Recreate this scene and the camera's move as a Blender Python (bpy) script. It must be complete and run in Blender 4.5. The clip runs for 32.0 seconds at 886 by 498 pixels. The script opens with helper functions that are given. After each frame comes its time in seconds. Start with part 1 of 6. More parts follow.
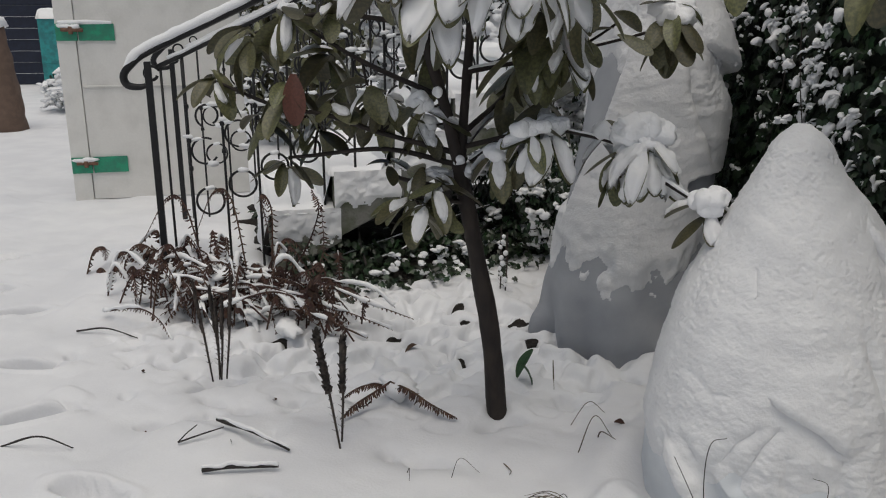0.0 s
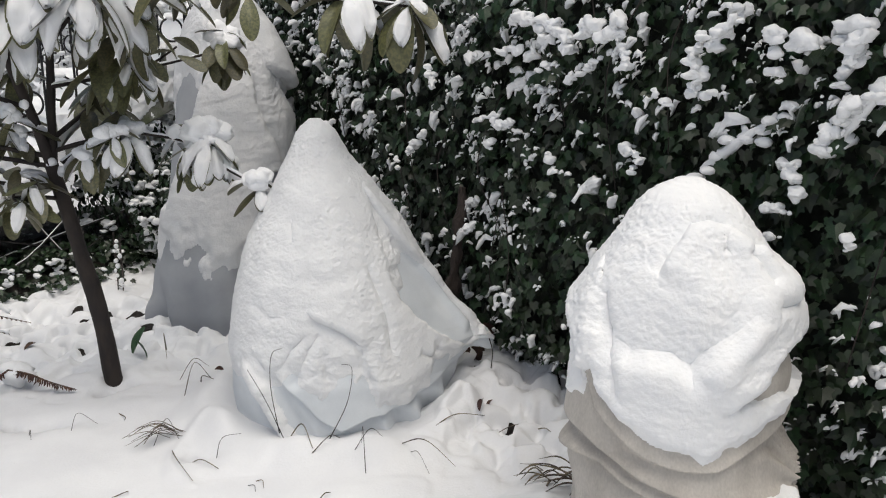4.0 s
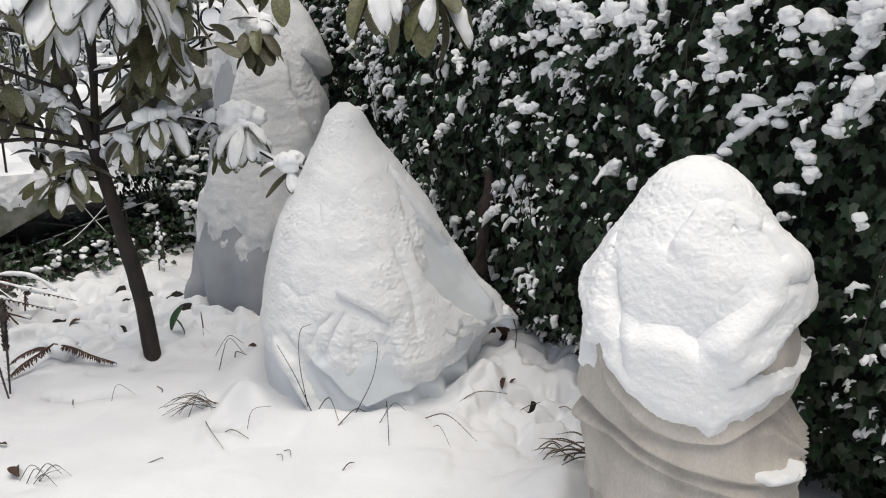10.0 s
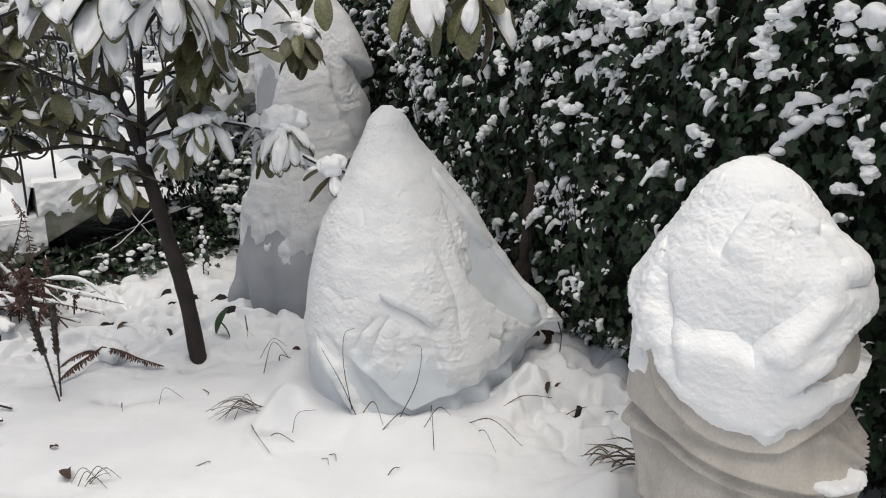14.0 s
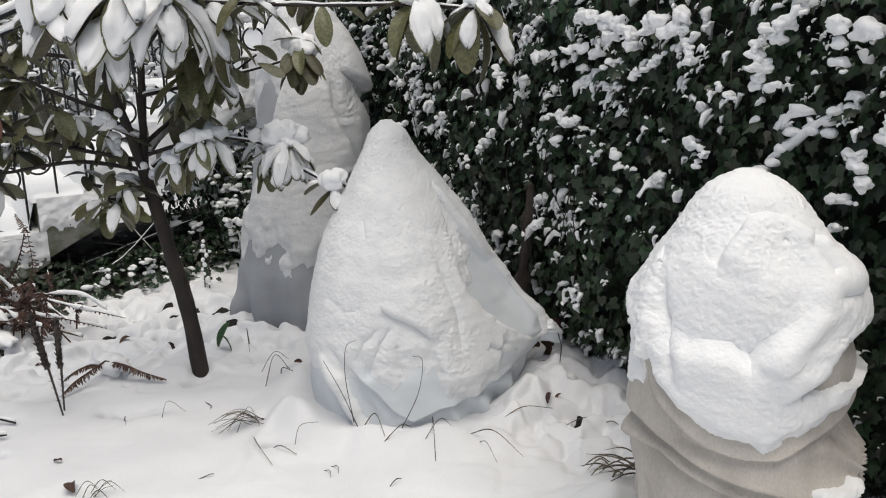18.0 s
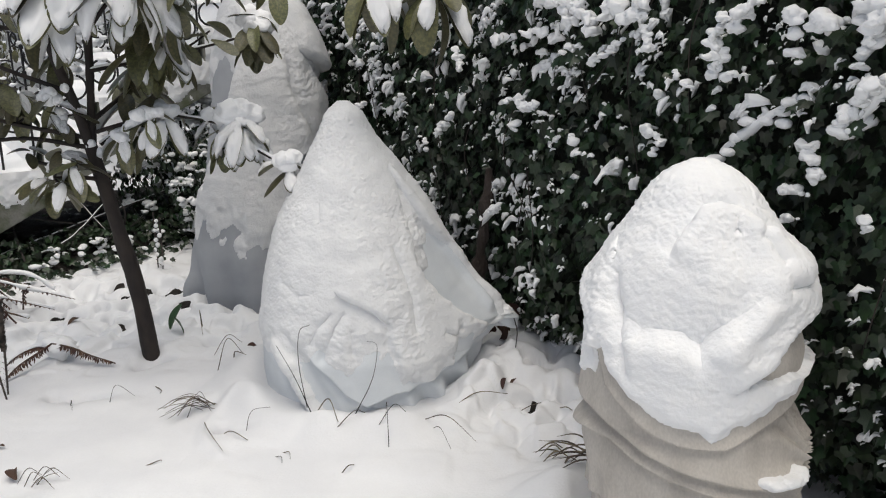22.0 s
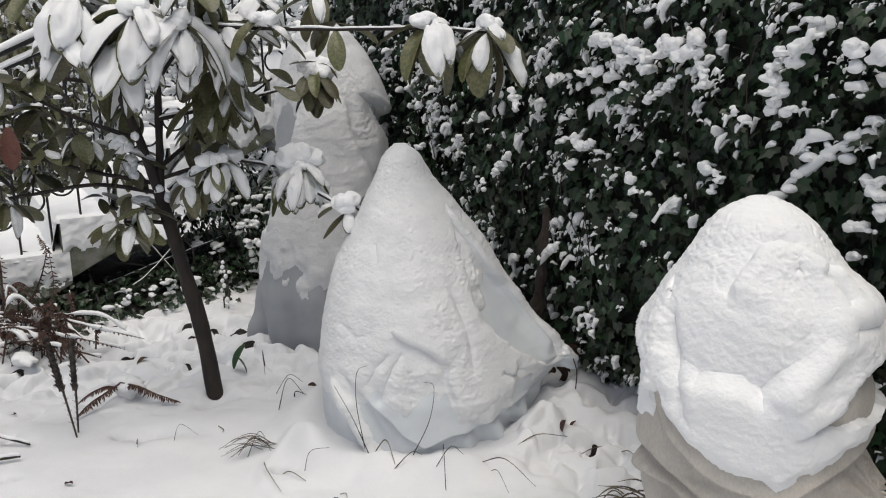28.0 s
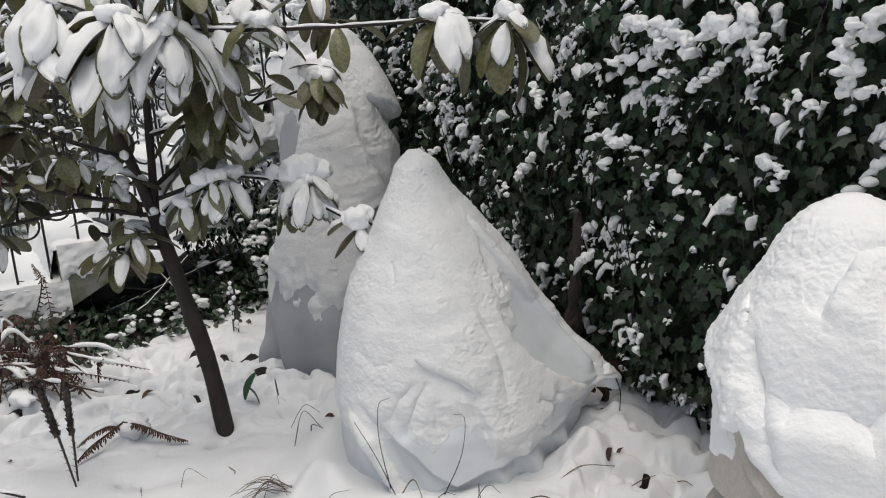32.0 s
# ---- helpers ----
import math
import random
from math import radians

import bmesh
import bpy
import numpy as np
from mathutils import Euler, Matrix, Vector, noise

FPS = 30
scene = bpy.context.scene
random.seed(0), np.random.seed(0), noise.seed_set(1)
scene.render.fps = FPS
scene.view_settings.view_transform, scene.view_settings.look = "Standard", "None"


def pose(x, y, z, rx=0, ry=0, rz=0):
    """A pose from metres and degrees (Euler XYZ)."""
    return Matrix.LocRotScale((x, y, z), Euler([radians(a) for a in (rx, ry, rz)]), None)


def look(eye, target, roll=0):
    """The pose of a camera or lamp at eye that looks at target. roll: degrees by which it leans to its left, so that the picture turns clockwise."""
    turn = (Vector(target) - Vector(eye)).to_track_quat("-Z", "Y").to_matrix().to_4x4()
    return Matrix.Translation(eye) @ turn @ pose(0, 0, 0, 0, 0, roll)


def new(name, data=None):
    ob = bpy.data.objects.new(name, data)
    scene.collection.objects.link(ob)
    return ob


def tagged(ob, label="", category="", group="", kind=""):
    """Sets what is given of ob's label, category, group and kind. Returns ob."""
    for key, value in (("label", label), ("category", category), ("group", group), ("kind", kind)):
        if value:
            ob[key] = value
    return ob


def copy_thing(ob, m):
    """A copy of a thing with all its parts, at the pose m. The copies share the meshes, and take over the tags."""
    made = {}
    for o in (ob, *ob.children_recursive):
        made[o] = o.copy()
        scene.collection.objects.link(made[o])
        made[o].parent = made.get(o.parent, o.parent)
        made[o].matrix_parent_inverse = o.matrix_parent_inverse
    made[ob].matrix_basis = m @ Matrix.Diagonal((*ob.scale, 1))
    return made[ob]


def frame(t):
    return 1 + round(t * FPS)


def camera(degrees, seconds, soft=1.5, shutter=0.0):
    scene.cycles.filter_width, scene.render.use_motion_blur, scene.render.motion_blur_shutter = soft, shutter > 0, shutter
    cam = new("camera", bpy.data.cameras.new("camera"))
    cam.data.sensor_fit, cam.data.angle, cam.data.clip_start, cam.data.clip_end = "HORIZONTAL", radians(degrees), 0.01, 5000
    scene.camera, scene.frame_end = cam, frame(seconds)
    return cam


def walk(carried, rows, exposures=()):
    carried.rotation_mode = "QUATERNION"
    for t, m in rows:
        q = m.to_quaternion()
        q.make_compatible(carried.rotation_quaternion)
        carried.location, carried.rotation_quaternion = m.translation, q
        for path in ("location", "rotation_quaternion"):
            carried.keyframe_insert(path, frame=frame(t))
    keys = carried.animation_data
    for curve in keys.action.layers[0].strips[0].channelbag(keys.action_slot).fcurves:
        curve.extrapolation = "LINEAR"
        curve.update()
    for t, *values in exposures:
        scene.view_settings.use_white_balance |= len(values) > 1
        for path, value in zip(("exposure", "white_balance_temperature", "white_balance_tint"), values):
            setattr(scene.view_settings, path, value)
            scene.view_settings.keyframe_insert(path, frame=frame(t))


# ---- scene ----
cam = camera(57.0, 32.0, soft=1.1)
PATH = [
    (0, (-0.265, 0.645, 1.477), (-1.155, 2.35, 0.927), 0.1),
    (0.5, (-0.153, 0.571, 1.481), (-0.926, 2.332, 0.933), -0.2),
    (1, (-0.045, 0.452, 1.467), (-0.667, 2.275, 0.929), -0.1),
    (1.5, (0.029, 0.386, 1.433), (-0.423, 2.266, 0.922), -0.1),
    (2, (0.041, 0.329, 1.425), (-0.23, 2.245, 0.919), -0.1),
    (2.5, (0.025, 0.191, 1.439), (-0.106, 2.124, 0.943), -1.1),
    (3, (0.034, 0.078, 1.454), (-0.005, 2.015, 0.958), -1.5),
    (3.5, (0.115, 0.021, 1.457), (0.088, 1.962, 0.973), -0.6),
    (4, (0.232, -0.043, 1.451), (0.134, 1.898, 0.976), 0.4),
    (4.5, (0.296, -0.084, 1.439), (0.118, 1.843, 0.934), 0.1),
    (6.5, (0.332, -0.105, 1.434), (0.072, 1.813, 0.93), -1.2),
    (7, (0.326, -0.105, 1.437), (0.07, 1.812, 0.929), -0.4),
    (7.5, (0.309, -0.097, 1.434), (0.044, 1.818, 0.921), 0.3),
    (8, (0.309, -0.098, 1.433), (0.05, 1.819, 0.926), -0.1),
    (8.5, (0.311, -0.102, 1.434), (0.084, 1.823, 0.939), -0.5),
    (9, (0.31, -0.103, 1.433), (0.109, 1.824, 0.939), -0.4),
    (9.5, (0.307, -0.11, 1.431), (0.115, 1.818, 0.934), -0.0),
    (10, (0.306, -0.119, 1.433), (0.106, 1.808, 0.935), 0.1),
    (10.5, (0.292, -0.13, 1.435), (0.042, 1.792, 0.94), 0.1),
    (11, (0.283, -0.134, 1.439), (-0.02, 1.783, 0.955), 0.1),
    (11.5, (0.266, -0.137, 1.444), (-0.091, 1.771, 0.961), -0.2),
    (12, (0.261, -0.124, 1.442), (-0.144, 1.774, 0.959), -0.6),
    (12.5, (0.265, -0.112, 1.438), (-0.138, 1.787, 0.955), -1.1),
    (13, (0.274, -0.107, 1.437), (-0.085, 1.798, 0.945), -1.3),
    (13.5, (0.283, -0.096, 1.438), (-0.027, 1.816, 0.938), -1.1),
    (14, (0.281, -0.098, 1.439), (-0.011, 1.817, 0.942), -0.9),
    (14.5, (0.277, -0.104, 1.438), (-0.018, 1.811, 0.943), -0.7),
    (16.5, (0.193, -0.08, 1.448), (-0.035, 1.847, 0.965), -1.4),
    (17, (0.226, -0.1, 1.447), (-0.015, 1.826, 0.964), -0.9),
    (17.5, (0.262, -0.108, 1.442), (-0.004, 1.815, 0.961), -1.1),
    (18, (0.284, -0.126, 1.448), (-0.008, 1.796, 0.979), -1.3),
    (18.5, (0.292, -0.129, 1.443), (-0.014, 1.795, 0.988), -1.6),
    (19, (0.302, -0.124, 1.445), (0.004, 1.801, 0.991), -1.8),
    (19.5, (0.312, -0.11, 1.441), (0.037, 1.818, 0.985), -1.8),
    (20, (0.312, -0.101, 1.438), (0.056, 1.824, 0.959), -1.3),
    (20.5, (0.31, -0.092, 1.443), (0.063, 1.826, 0.935), -0.8),
    (21, (0.31, -0.089, 1.453), (0.085, 1.829, 0.932), -0.3),
    (21.5, (0.306, -0.085, 1.457), (0.1, 1.833, 0.929), -0.0),
    (22, (0.304, -0.088, 1.456), (0.104, 1.834, 0.939), -0.0),
    (22.5, (0.309, -0.088, 1.456), (0.103, 1.839, 0.961), -0.1),
    (23, (0.317, -0.092, 1.455), (0.099, 1.839, 0.981), -0.4),
    (23.5, (0.322, -0.088, 1.454), (0.095, 1.844, 0.988), -0.4),
    (24, (0.33, -0.079, 1.453), (0.088, 1.852, 0.99), -0.3),
    (24.5, (0.338, -0.077, 1.455), (0.073, 1.853, 1.0), -0.2),
    (25, (0.336, -0.079, 1.453), (0.053, 1.85, 1.003), -0.2),
    (25.5, (0.333, -0.077, 1.453), (0.04, 1.849, 1.0), -0.2),
    (27.5, (0.333, -0.077, 1.455), (-0.002, 1.847, 1.021), -0.9),
    (28, (0.34, -0.08, 1.463), (-0.022, 1.841, 1.039), -1.5),
    (28.5, (0.326, -0.058, 1.465), (-0.074, 1.858, 1.051), -2.3),
    (29, (0.294, -0.017, 1.47), (-0.148, 1.889, 1.057), -2.9),
    (29.5, (0.266, 0.05, 1.465), (-0.198, 1.95, 1.046), -2.8),
    (30, (0.231, 0.127, 1.465), (-0.238, 2.023, 1.036), -3.1),
    (30.5, (0.196, 0.165, 1.46), (-0.26, 2.063, 1.025), -3.7),
    (31, (0.186, 0.173, 1.461), (-0.256, 2.074, 1.025), -4.4),
    (31.5, (0.222, 0.215, 1.451), (-0.193, 2.122, 1.016), -5.1),
    (32, (0.246, 0.224, 1.45), (-0.147, 2.139, 1.03), -4.3),
]
EXPOSURES = [(0, -0.65, 6680, 8), (1, -0.22, 6680, 8), (2, -0.18, 6680, 8), (3, -0.18, 6680, 8), (4, -0.06, 6680, 8), (8, -0.04, 6680, 8), (9, 0.00, 6680, 8), (14, -0.11, 6680, 8), (19, -0.10, 6680, 8), (25, -0.13, 6680, 8), (30, -0.22, 6680, 8), (32, -0.22, 6680, 8)]
walk(cam, [(t, look(eye, target, roll)) for t, eye, target, roll in PATH], EXPOSURES)

# ---- light ----
world = bpy.data.worlds.new("overcast_sky")
scene.world = world
world.use_nodes = True
wn = world.node_tree.nodes
sky = wn.new("ShaderNodeTexSky")
sky.sky_type = "NISHITA"
sky.sun_disc = False
sky.sun_elevation, sky.sun_rotation = radians(66), radians(174)
sky.air_density, sky.dust_density, sky.ozone_density = 1.0, 3.0, 0.5
world.node_tree.links.new(sky.outputs[0], wn["Background"].inputs[0])
wn["Background"].inputs[1].default_value = 0.078

sun_data = bpy.data.lights.new("sun", "SUN")
sun_data.energy, sun_data.angle, sun_data.color = 2.6, radians(64), (1.0, 0.96, 0.9)
sun = new("sun", sun_data)
sun.matrix_world = look((0.5, 1.2, 10.5), (-0.5, 3, 0.3))

# ---- helpers for meshes ----
def hashed(ix, iy, iz, seed):
    h = (ix * 374761393 + iy * 668265263 + iz * 1442695041 + seed * 974634777) & 0xFFFFFFFF
    h = ((h ^ (h >> 13)) * 1274126177) & 0xFFFFFFFF
    h = ((h ^ (h >> 16)) * 2246822519) & 0xFFFFFFFF
    return ((h ^ (h >> 15)) & 0xFFFF) / 32767.5 - 1.0


def vnoise(p, freq=1.0, seed=0):
    """Smooth value noise, -1 to 1, at the points p (n x 3)."""
    q = np.asarray(p, float) * freq
    i = np.floor(q).astype(np.int64)
    f = q - i
    f = f * f * f * (f * (f * 6 - 15) + 10)
    out = 0.0
    for dx in (0, 1):
        for dy in (0, 1):
            for dz in (0, 1):
                w = (f[:, 0] if dx else 1 - f[:, 0]) * (f[:, 1] if dy else 1 - f[:, 1]) * (f[:, 2] if dz else 1 - f[:, 2])
                out = out + w * hashed(i[:, 0] + dx, i[:, 1] + dy, i[:, 2] + dz, seed)
    return out


def fbm(p, freq=1.0, octaves=3, seed=0):
    out, amp = 0.0, 1.0
    for k in range(octaves):
        out = out + amp * vnoise(p, freq * 2.03 ** k, seed + 17 * k)
        amp *= 0.5
    return out / 1.6


def smooth(a, b, x):
    t = np.clip((np.asarray(x, float) - a) / (b - a), 0, 1)
    return t * t * (3 - 2 * t)


def mesh_of(name, verts, faces, soft=True):
    me = bpy.data.meshes.new(name)
    me.from_pydata([tuple(v) for v in np.asarray(verts, float).tolist()], [], [tuple(f) for f in faces])
    if soft:
        me.polygons.foreach_set("use_smooth", [True] * len(me.polygons))
    me.update()
    return me


def put(name, me, mat, parent=None, label=""):
    """A mesh as an object, under its thing or part where one is given."""
    ob = new(name, me)
    if mat and not me.materials:
        me.materials.append(mat)
    if parent:
        ob.parent = parent
    if label:
        tagged(ob, label)
    return ob


def part(name, bm, mat, parent, label="", soft=False):
    me = bpy.data.meshes.new(name)
    bm.to_mesh(me)
    bm.free()
    if soft:
        me.polygons.foreach_set("use_smooth", [True] * len(me.polygons))
    return put(name, me, mat, parent, label)


def thing(name, label, category, at=(0, 0, 0), group="", kind=""):
    ob = new(name)
    ob.location = at
    ob.empty_display_size = 0.1
    return tagged(ob, label, category, group, kind)


def box(size, at=(0, 0, 0), bevel=0.0, turn=0.0, cuts=1):
    bm = bmesh.new()
    bmesh.ops.create_cube(bm, size=1)
    bmesh.ops.scale(bm, vec=size, verts=bm.verts)
    if bevel:
        bmesh.ops.bevel(bm, geom=bm.edges[:], offset=bevel, segments=2, affect="EDGES", profile=0.6)
    bmesh.ops.transform(bm, matrix=pose(*at, 0, 0, turn), verts=bm.verts)
    return bm


def curve_points(points, n):
    """n points on a smooth curve through the given ones."""
    p = np.asarray(points, float)
    if len(p) == 2:
        s = np.linspace(0, 1, n)[:, None]
        return p[0] * (1 - s) + p[1] * s
    p = np.vstack([2 * p[0] - p[1], p, 2 * p[-1] - p[-2]])
    out = []
    for s in np.linspace(0, len(p) - 3 - 1e-6, n):
        k = int(s)
        t = s - k
        a, b, c, d = p[k], p[k + 1], p[k + 2], p[k + 3]
        out.append(0.5 * (2 * b + (c - a) * t + (2 * a - 5 * b + 4 * c - d) * t * t + (3 * b - a - 3 * c + d) * t ** 3))
    return np.array(out)


def tube(points, radii, sides=8, n=None, flat=1.0, seed=None, rough=0.0):
    """Vertices and faces of a tapered tube along a curve."""
    n = n or 3 * len(points)
    c = curve_points(points, n)
    r = np.interp(np.linspace(0, 1, n), np.linspace(0, 1, len(radii)), radii)
    t = np.gradient(c, axis=0)
    t /= np.linalg.norm(t, axis=1)[:, None] + 1e-9
    ref = np.array([0.13, 0.21, 0.97]) if abs(t[:, 2].mean()) < 0.8 else np.array([0.97, 0.2, 0.13])
    u = np.cross(t, ref)
    u /= np.linalg.norm(u, axis=1)[:, None] + 1e-9
    w = np.cross(u, t)
    ang = np.linspace(0, 2 * np.pi, sides, endpoint=False)
    ring = c[:, None] + r[:, None, None] * (np.cos(ang)[None, :, None] * u[:, None] + flat * np.sin(ang)[None, :, None] * w[:, None])
    v = ring.reshape(-1, 3)
    if rough:
        off = v - np.repeat(c, sides, 0)
        v = v + off * (rough * vnoise(v, 14, seed or 0))[:, None]
    f = []
    for i in range(n - 1):
        for k in range(sides):
            a, b = i * sides + k, i * sides + (k + 1) % sides
            f.append((a, b, b + sides, a + sides))
    f.append(tuple(range(sides))[::-1])
    f.append(tuple(range((n - 1) * sides, n * sides)))
    return v, f


def joined(pieces):
    vs, fs, k = [], [], 0
    for v, f in pieces:
        vs.append(np.asarray(v, float))
        fs += [tuple(i + k for i in g) for g in f]
        k += len(v)
    return np.vstack(vs), fs


def grid_faces(rows, cols, wrap=False):
    f = []
    for i in range(rows - 1):
        for k in range(cols if wrap else cols - 1):
            a, b = i * cols + k, i * cols + (k + 1) % cols
            f.append((a, b, b + cols, a + cols))
    return f


# ---- materials ----
def material(name, colour, rough=0.6, metal=0.0, vary=0.15, scale=8.0, grain=60.0, bump=0.2, second=None, mix=(0.4, 0.62), per_object=0.0, sheen=0.0, sub=0.0, stretch=(1, 1, 1), dist=0.01):
    """A surface with two scales of colour variation, roughness variation and fine relief."""
    m = bpy.data.materials.new(name)
    m.use_nodes = True
    nt = m.node_tree
    n, ln = nt.nodes, nt.links
    bsdf = n["Principled BSDF"]
    bsdf.inputs["Metallic"].default_value = metal
    co = n.new("ShaderNodeTexCoord")
    mp = n.new("ShaderNodeMapping")
    mp.inputs["Scale"].default_value = stretch
    ln.new(co.outputs["Object"], mp.inputs[0])
    big, fine = n.new("ShaderNodeTexNoise"), n.new("ShaderNodeTexNoise")
    big.inputs["Scale"].default_value, big.inputs["Detail"].default_value = scale, 4
    fine.inputs["Scale"].default_value, fine.inputs["Detail"].default_value = grain, 3
    for t in (big, fine):
        ln.new(mp.outputs[0], t.inputs["Vector"])
    ramp = n.new("ShaderNodeValToRGB")
    ramp.color_ramp.elements[0].position, ramp.color_ramp.elements[1].position = mix
    c = np.array(colour)
    c2 = np.array(second if second else c * (1 - vary))
    ramp.color_ramp.elements[0].color = (*c2, 1)
    ramp.color_ramp.elements[1].color = (*c, 1)
    ln.new(big.outputs[0], ramp.inputs[0])
    hsv = n.new("ShaderNodeHueSaturation")
    ln.new(ramp.outputs[0], hsv.inputs["Color"])
    span = n.new("ShaderNodeMapRange")
    span.inputs["To Min"].default_value, span.inputs["To Max"].default_value = 1 - vary, 1 + vary
    ln.new(fine.outputs[0], span.inputs[0])
    value = span.outputs[0]
    if per_object:
        info = n.new("ShaderNodeObjectInfo")
        geo = n.new("ShaderNodeNewGeometry")
        add = n.new("ShaderNodeMath")
        add.operation = "ADD"
        ln.new(info.outputs["Random"], add.inputs[0])
        ln.new(geo.outputs["Random Per Island"], add.inputs[1])
        frac = n.new("ShaderNodeMath")
        frac.operation = "FRACT"
        ln.new(add.outputs[0], frac.inputs[0])
        own = n.new("ShaderNodeMapRange")
        own.inputs["To Min"].default_value, own.inputs["To Max"].default_value = 1 - per_object, 1 + per_object
        ln.new(frac.outputs[0], own.inputs[0])
        mul = n.new("ShaderNodeMath")
        mul.operation = "MULTIPLY"
        ln.new(value, mul.inputs[0])
        ln.new(own.outputs[0], mul.inputs[1])
        value = mul.outputs[0]
        hue = n.new("ShaderNodeMapRange")
        hue.inputs["To Min"].default_value, hue.inputs["To Max"].default_value = 0.5 - 0.04 * min(1, 2 * per_object), 0.5 + 0.02
        ln.new(frac.outputs[0], hue.inputs[0])
        ln.new(hue.outputs[0], hsv.inputs["Hue"])
    ln.new(value, hsv.inputs["Value"])
    ln.new(hsv.outputs[0], bsdf.inputs["Base Color"])
    rr = n.new("ShaderNodeMapRange")
    rr.inputs["To Min"].default_value, rr.inputs["To Max"].default_value = max(0, rough - 0.12), min(1, rough + 0.12)
    ln.new(fine.outputs[0], rr.inputs[0])
    ln.new(rr.outputs[0], bsdf.inputs["Roughness"])
    if bump:
        b = n.new("ShaderNodeBump")
        b.inputs["Strength"].default_value, b.inputs["Distance"].default_value = bump, dist
        ln.new(fine.outputs[0], b.inputs["Height"])
        ln.new(b.outputs[0], bsdf.inputs["Normal"])
    if sub:
        bsdf.inputs["Subsurface Weight"].default_value = sub
        bsdf.inputs["Subsurface Radius"].default_value = (0.02, 0.022, 0.026)
        bsdf.inputs["Subsurface Scale"].default_value = 0.5
    return m


SNOW = material("snow", (0.88, 0.89, 0.90), 0.75, vary=0.02, scale=3, grain=110, bump=0.5, second=(0.84, 0.85, 0.87), dist=0.006)
GROUND_SNOW = material("settled_snow", (0.765, 0.775, 0.795), 0.75, vary=0.03, scale=3, grain=110, bump=0.5, second=(0.71, 0.72, 0.745), dist=0.003)
SNOW_CRUST = material("snow_crust", (0.90, 0.905, 0.91), 0.85, vary=0.02, scale=14, grain=120, bump=0.5, second=(0.86, 0.87, 0.885), dist=0.006)
# thin snow crust of the rear cover, its colour darkened for the shade there
SHADED_CRUST = material("thin_shaded_crust", (0.70, 0.705, 0.715), 0.7, vary=0.06, scale=9, grain=110, bump=0.5, second=(0.62, 0.63, 0.645), dist=0.006)
CONE_CRUST = material("settled_crust", (0.805, 0.815, 0.825), 0.8, vary=0.03, scale=12, grain=120, bump=0.5, second=(0.75, 0.76, 0.775), dist=0.006)
FLEECE = material("frost_fleece", (0.70, 0.735, 0.765), 0.7, vary=0.05, scale=6, grain=220, bump=0.15, second=(0.62, 0.655, 0.69), dist=0.002)
# darker copy of the frost fleece: the rear cover's shade is in the colour
SHADED_FLEECE = material("shaded_fleece", (0.37, 0.385, 0.41), 0.75, vary=0.06, scale=5, grain=220, bump=0.15, second=(0.31, 0.325, 0.35), dist=0.002)
BURLAP = material("beige_cloth", (0.54, 0.505, 0.46), 0.9, vary=0.20, scale=6, grain=170, bump=0.6, second=(0.40, 0.37, 0.335), mix=(0.36, 0.58), dist=0.003, stretch=(1, 1, 0.5))
BARK = material("young_bark", (0.030, 0.022, 0.018), 0.8, vary=0.3, scale=20, grain=90, bump=0.5, second=(0.015, 0.011, 0.010), dist=0.004, stretch=(1, 1, 0.4))
OLD_BARK = material("old_bark", (0.042, 0.032, 0.029), 0.9, vary=0.35, scale=30, grain=70, bump=0.9, second=(0.03, 0.022, 0.018), dist=0.015, stretch=(1, 1, 0.3))
LEAF = material("evergreen_leaf", (0.125, 0.122, 0.056), 0.42, vary=0.22, scale=18, grain=70, bump=0.12, second=(0.068, 0.070, 0.036), per_object=0.4, dist=0.003)
RED_LEAF = material("russet_leaf", (0.12, 0.042, 0.028), 0.5, vary=0.25, scale=18, grain=80, bump=0.2)
IVY = material("ivy_leaf", (0.021, 0.044, 0.017), 0.42, vary=0.25, scale=30, grain=120, bump=0.15, second=(0.008, 0.019, 0.008), per_object=0.55, dist=0.003)
# near-black colour that stands in for the shade inside the hedge
HEDGE_SHADE = material("hedge_shade", (0.013, 0.018, 0.013), 0.9, vary=0.4, scale=20, grain=90, bump=0.4)
DEAD = material("dead_fern", (0.085, 0.042, 0.030), 0.85, vary=0.35, scale=40, grain=120, bump=0.3, second=(0.05, 0.03, 0.024), per_object=0.3)
STEM = material("dark_stem", (0.035, 0.03, 0.028), 0.8, vary=0.3, scale=40, grain=150, bump=0.4)
SPIKE = material("dry_fern_spike", (0.085, 0.068, 0.058), 0.85, vary=0.4, scale=50, grain=160, bump=0.4, second=(0.035, 0.03, 0.028))
SPROUT = material("green_leaf", (0.035, 0.085, 0.03), 0.45, vary=0.2, scale=20, grain=90, bump=0.15, second=(0.022, 0.055, 0.02))
GRASS = material("dry_grass", (0.16, 0.13, 0.09), 0.8, vary=0.3, scale=30, grain=100, bump=0.2, second=(0.06, 0.05, 0.04), per_object=0.4)
IRON = material("wrought_iron", (0.018, 0.018, 0.02), 0.45, metal=0.3, vary=0.25, scale=25, grain=150, bump=0.25)
STONE = material("weathered_stone", (0.21, 0.21, 0.19), 0.85, vary=0.2, scale=9, grain=70, bump=0.6, second=(0.09, 0.105, 0.06), mix=(0.35, 0.6), dist=0.012)
GATE_PAINT = material("cream_painted_board", (0.74, 0.73, 0.70), 0.55, vary=0.05, scale=5, grain=60, bump=0.12, second=(0.64, 0.63, 0.60), mix=(0.25, 0.55))
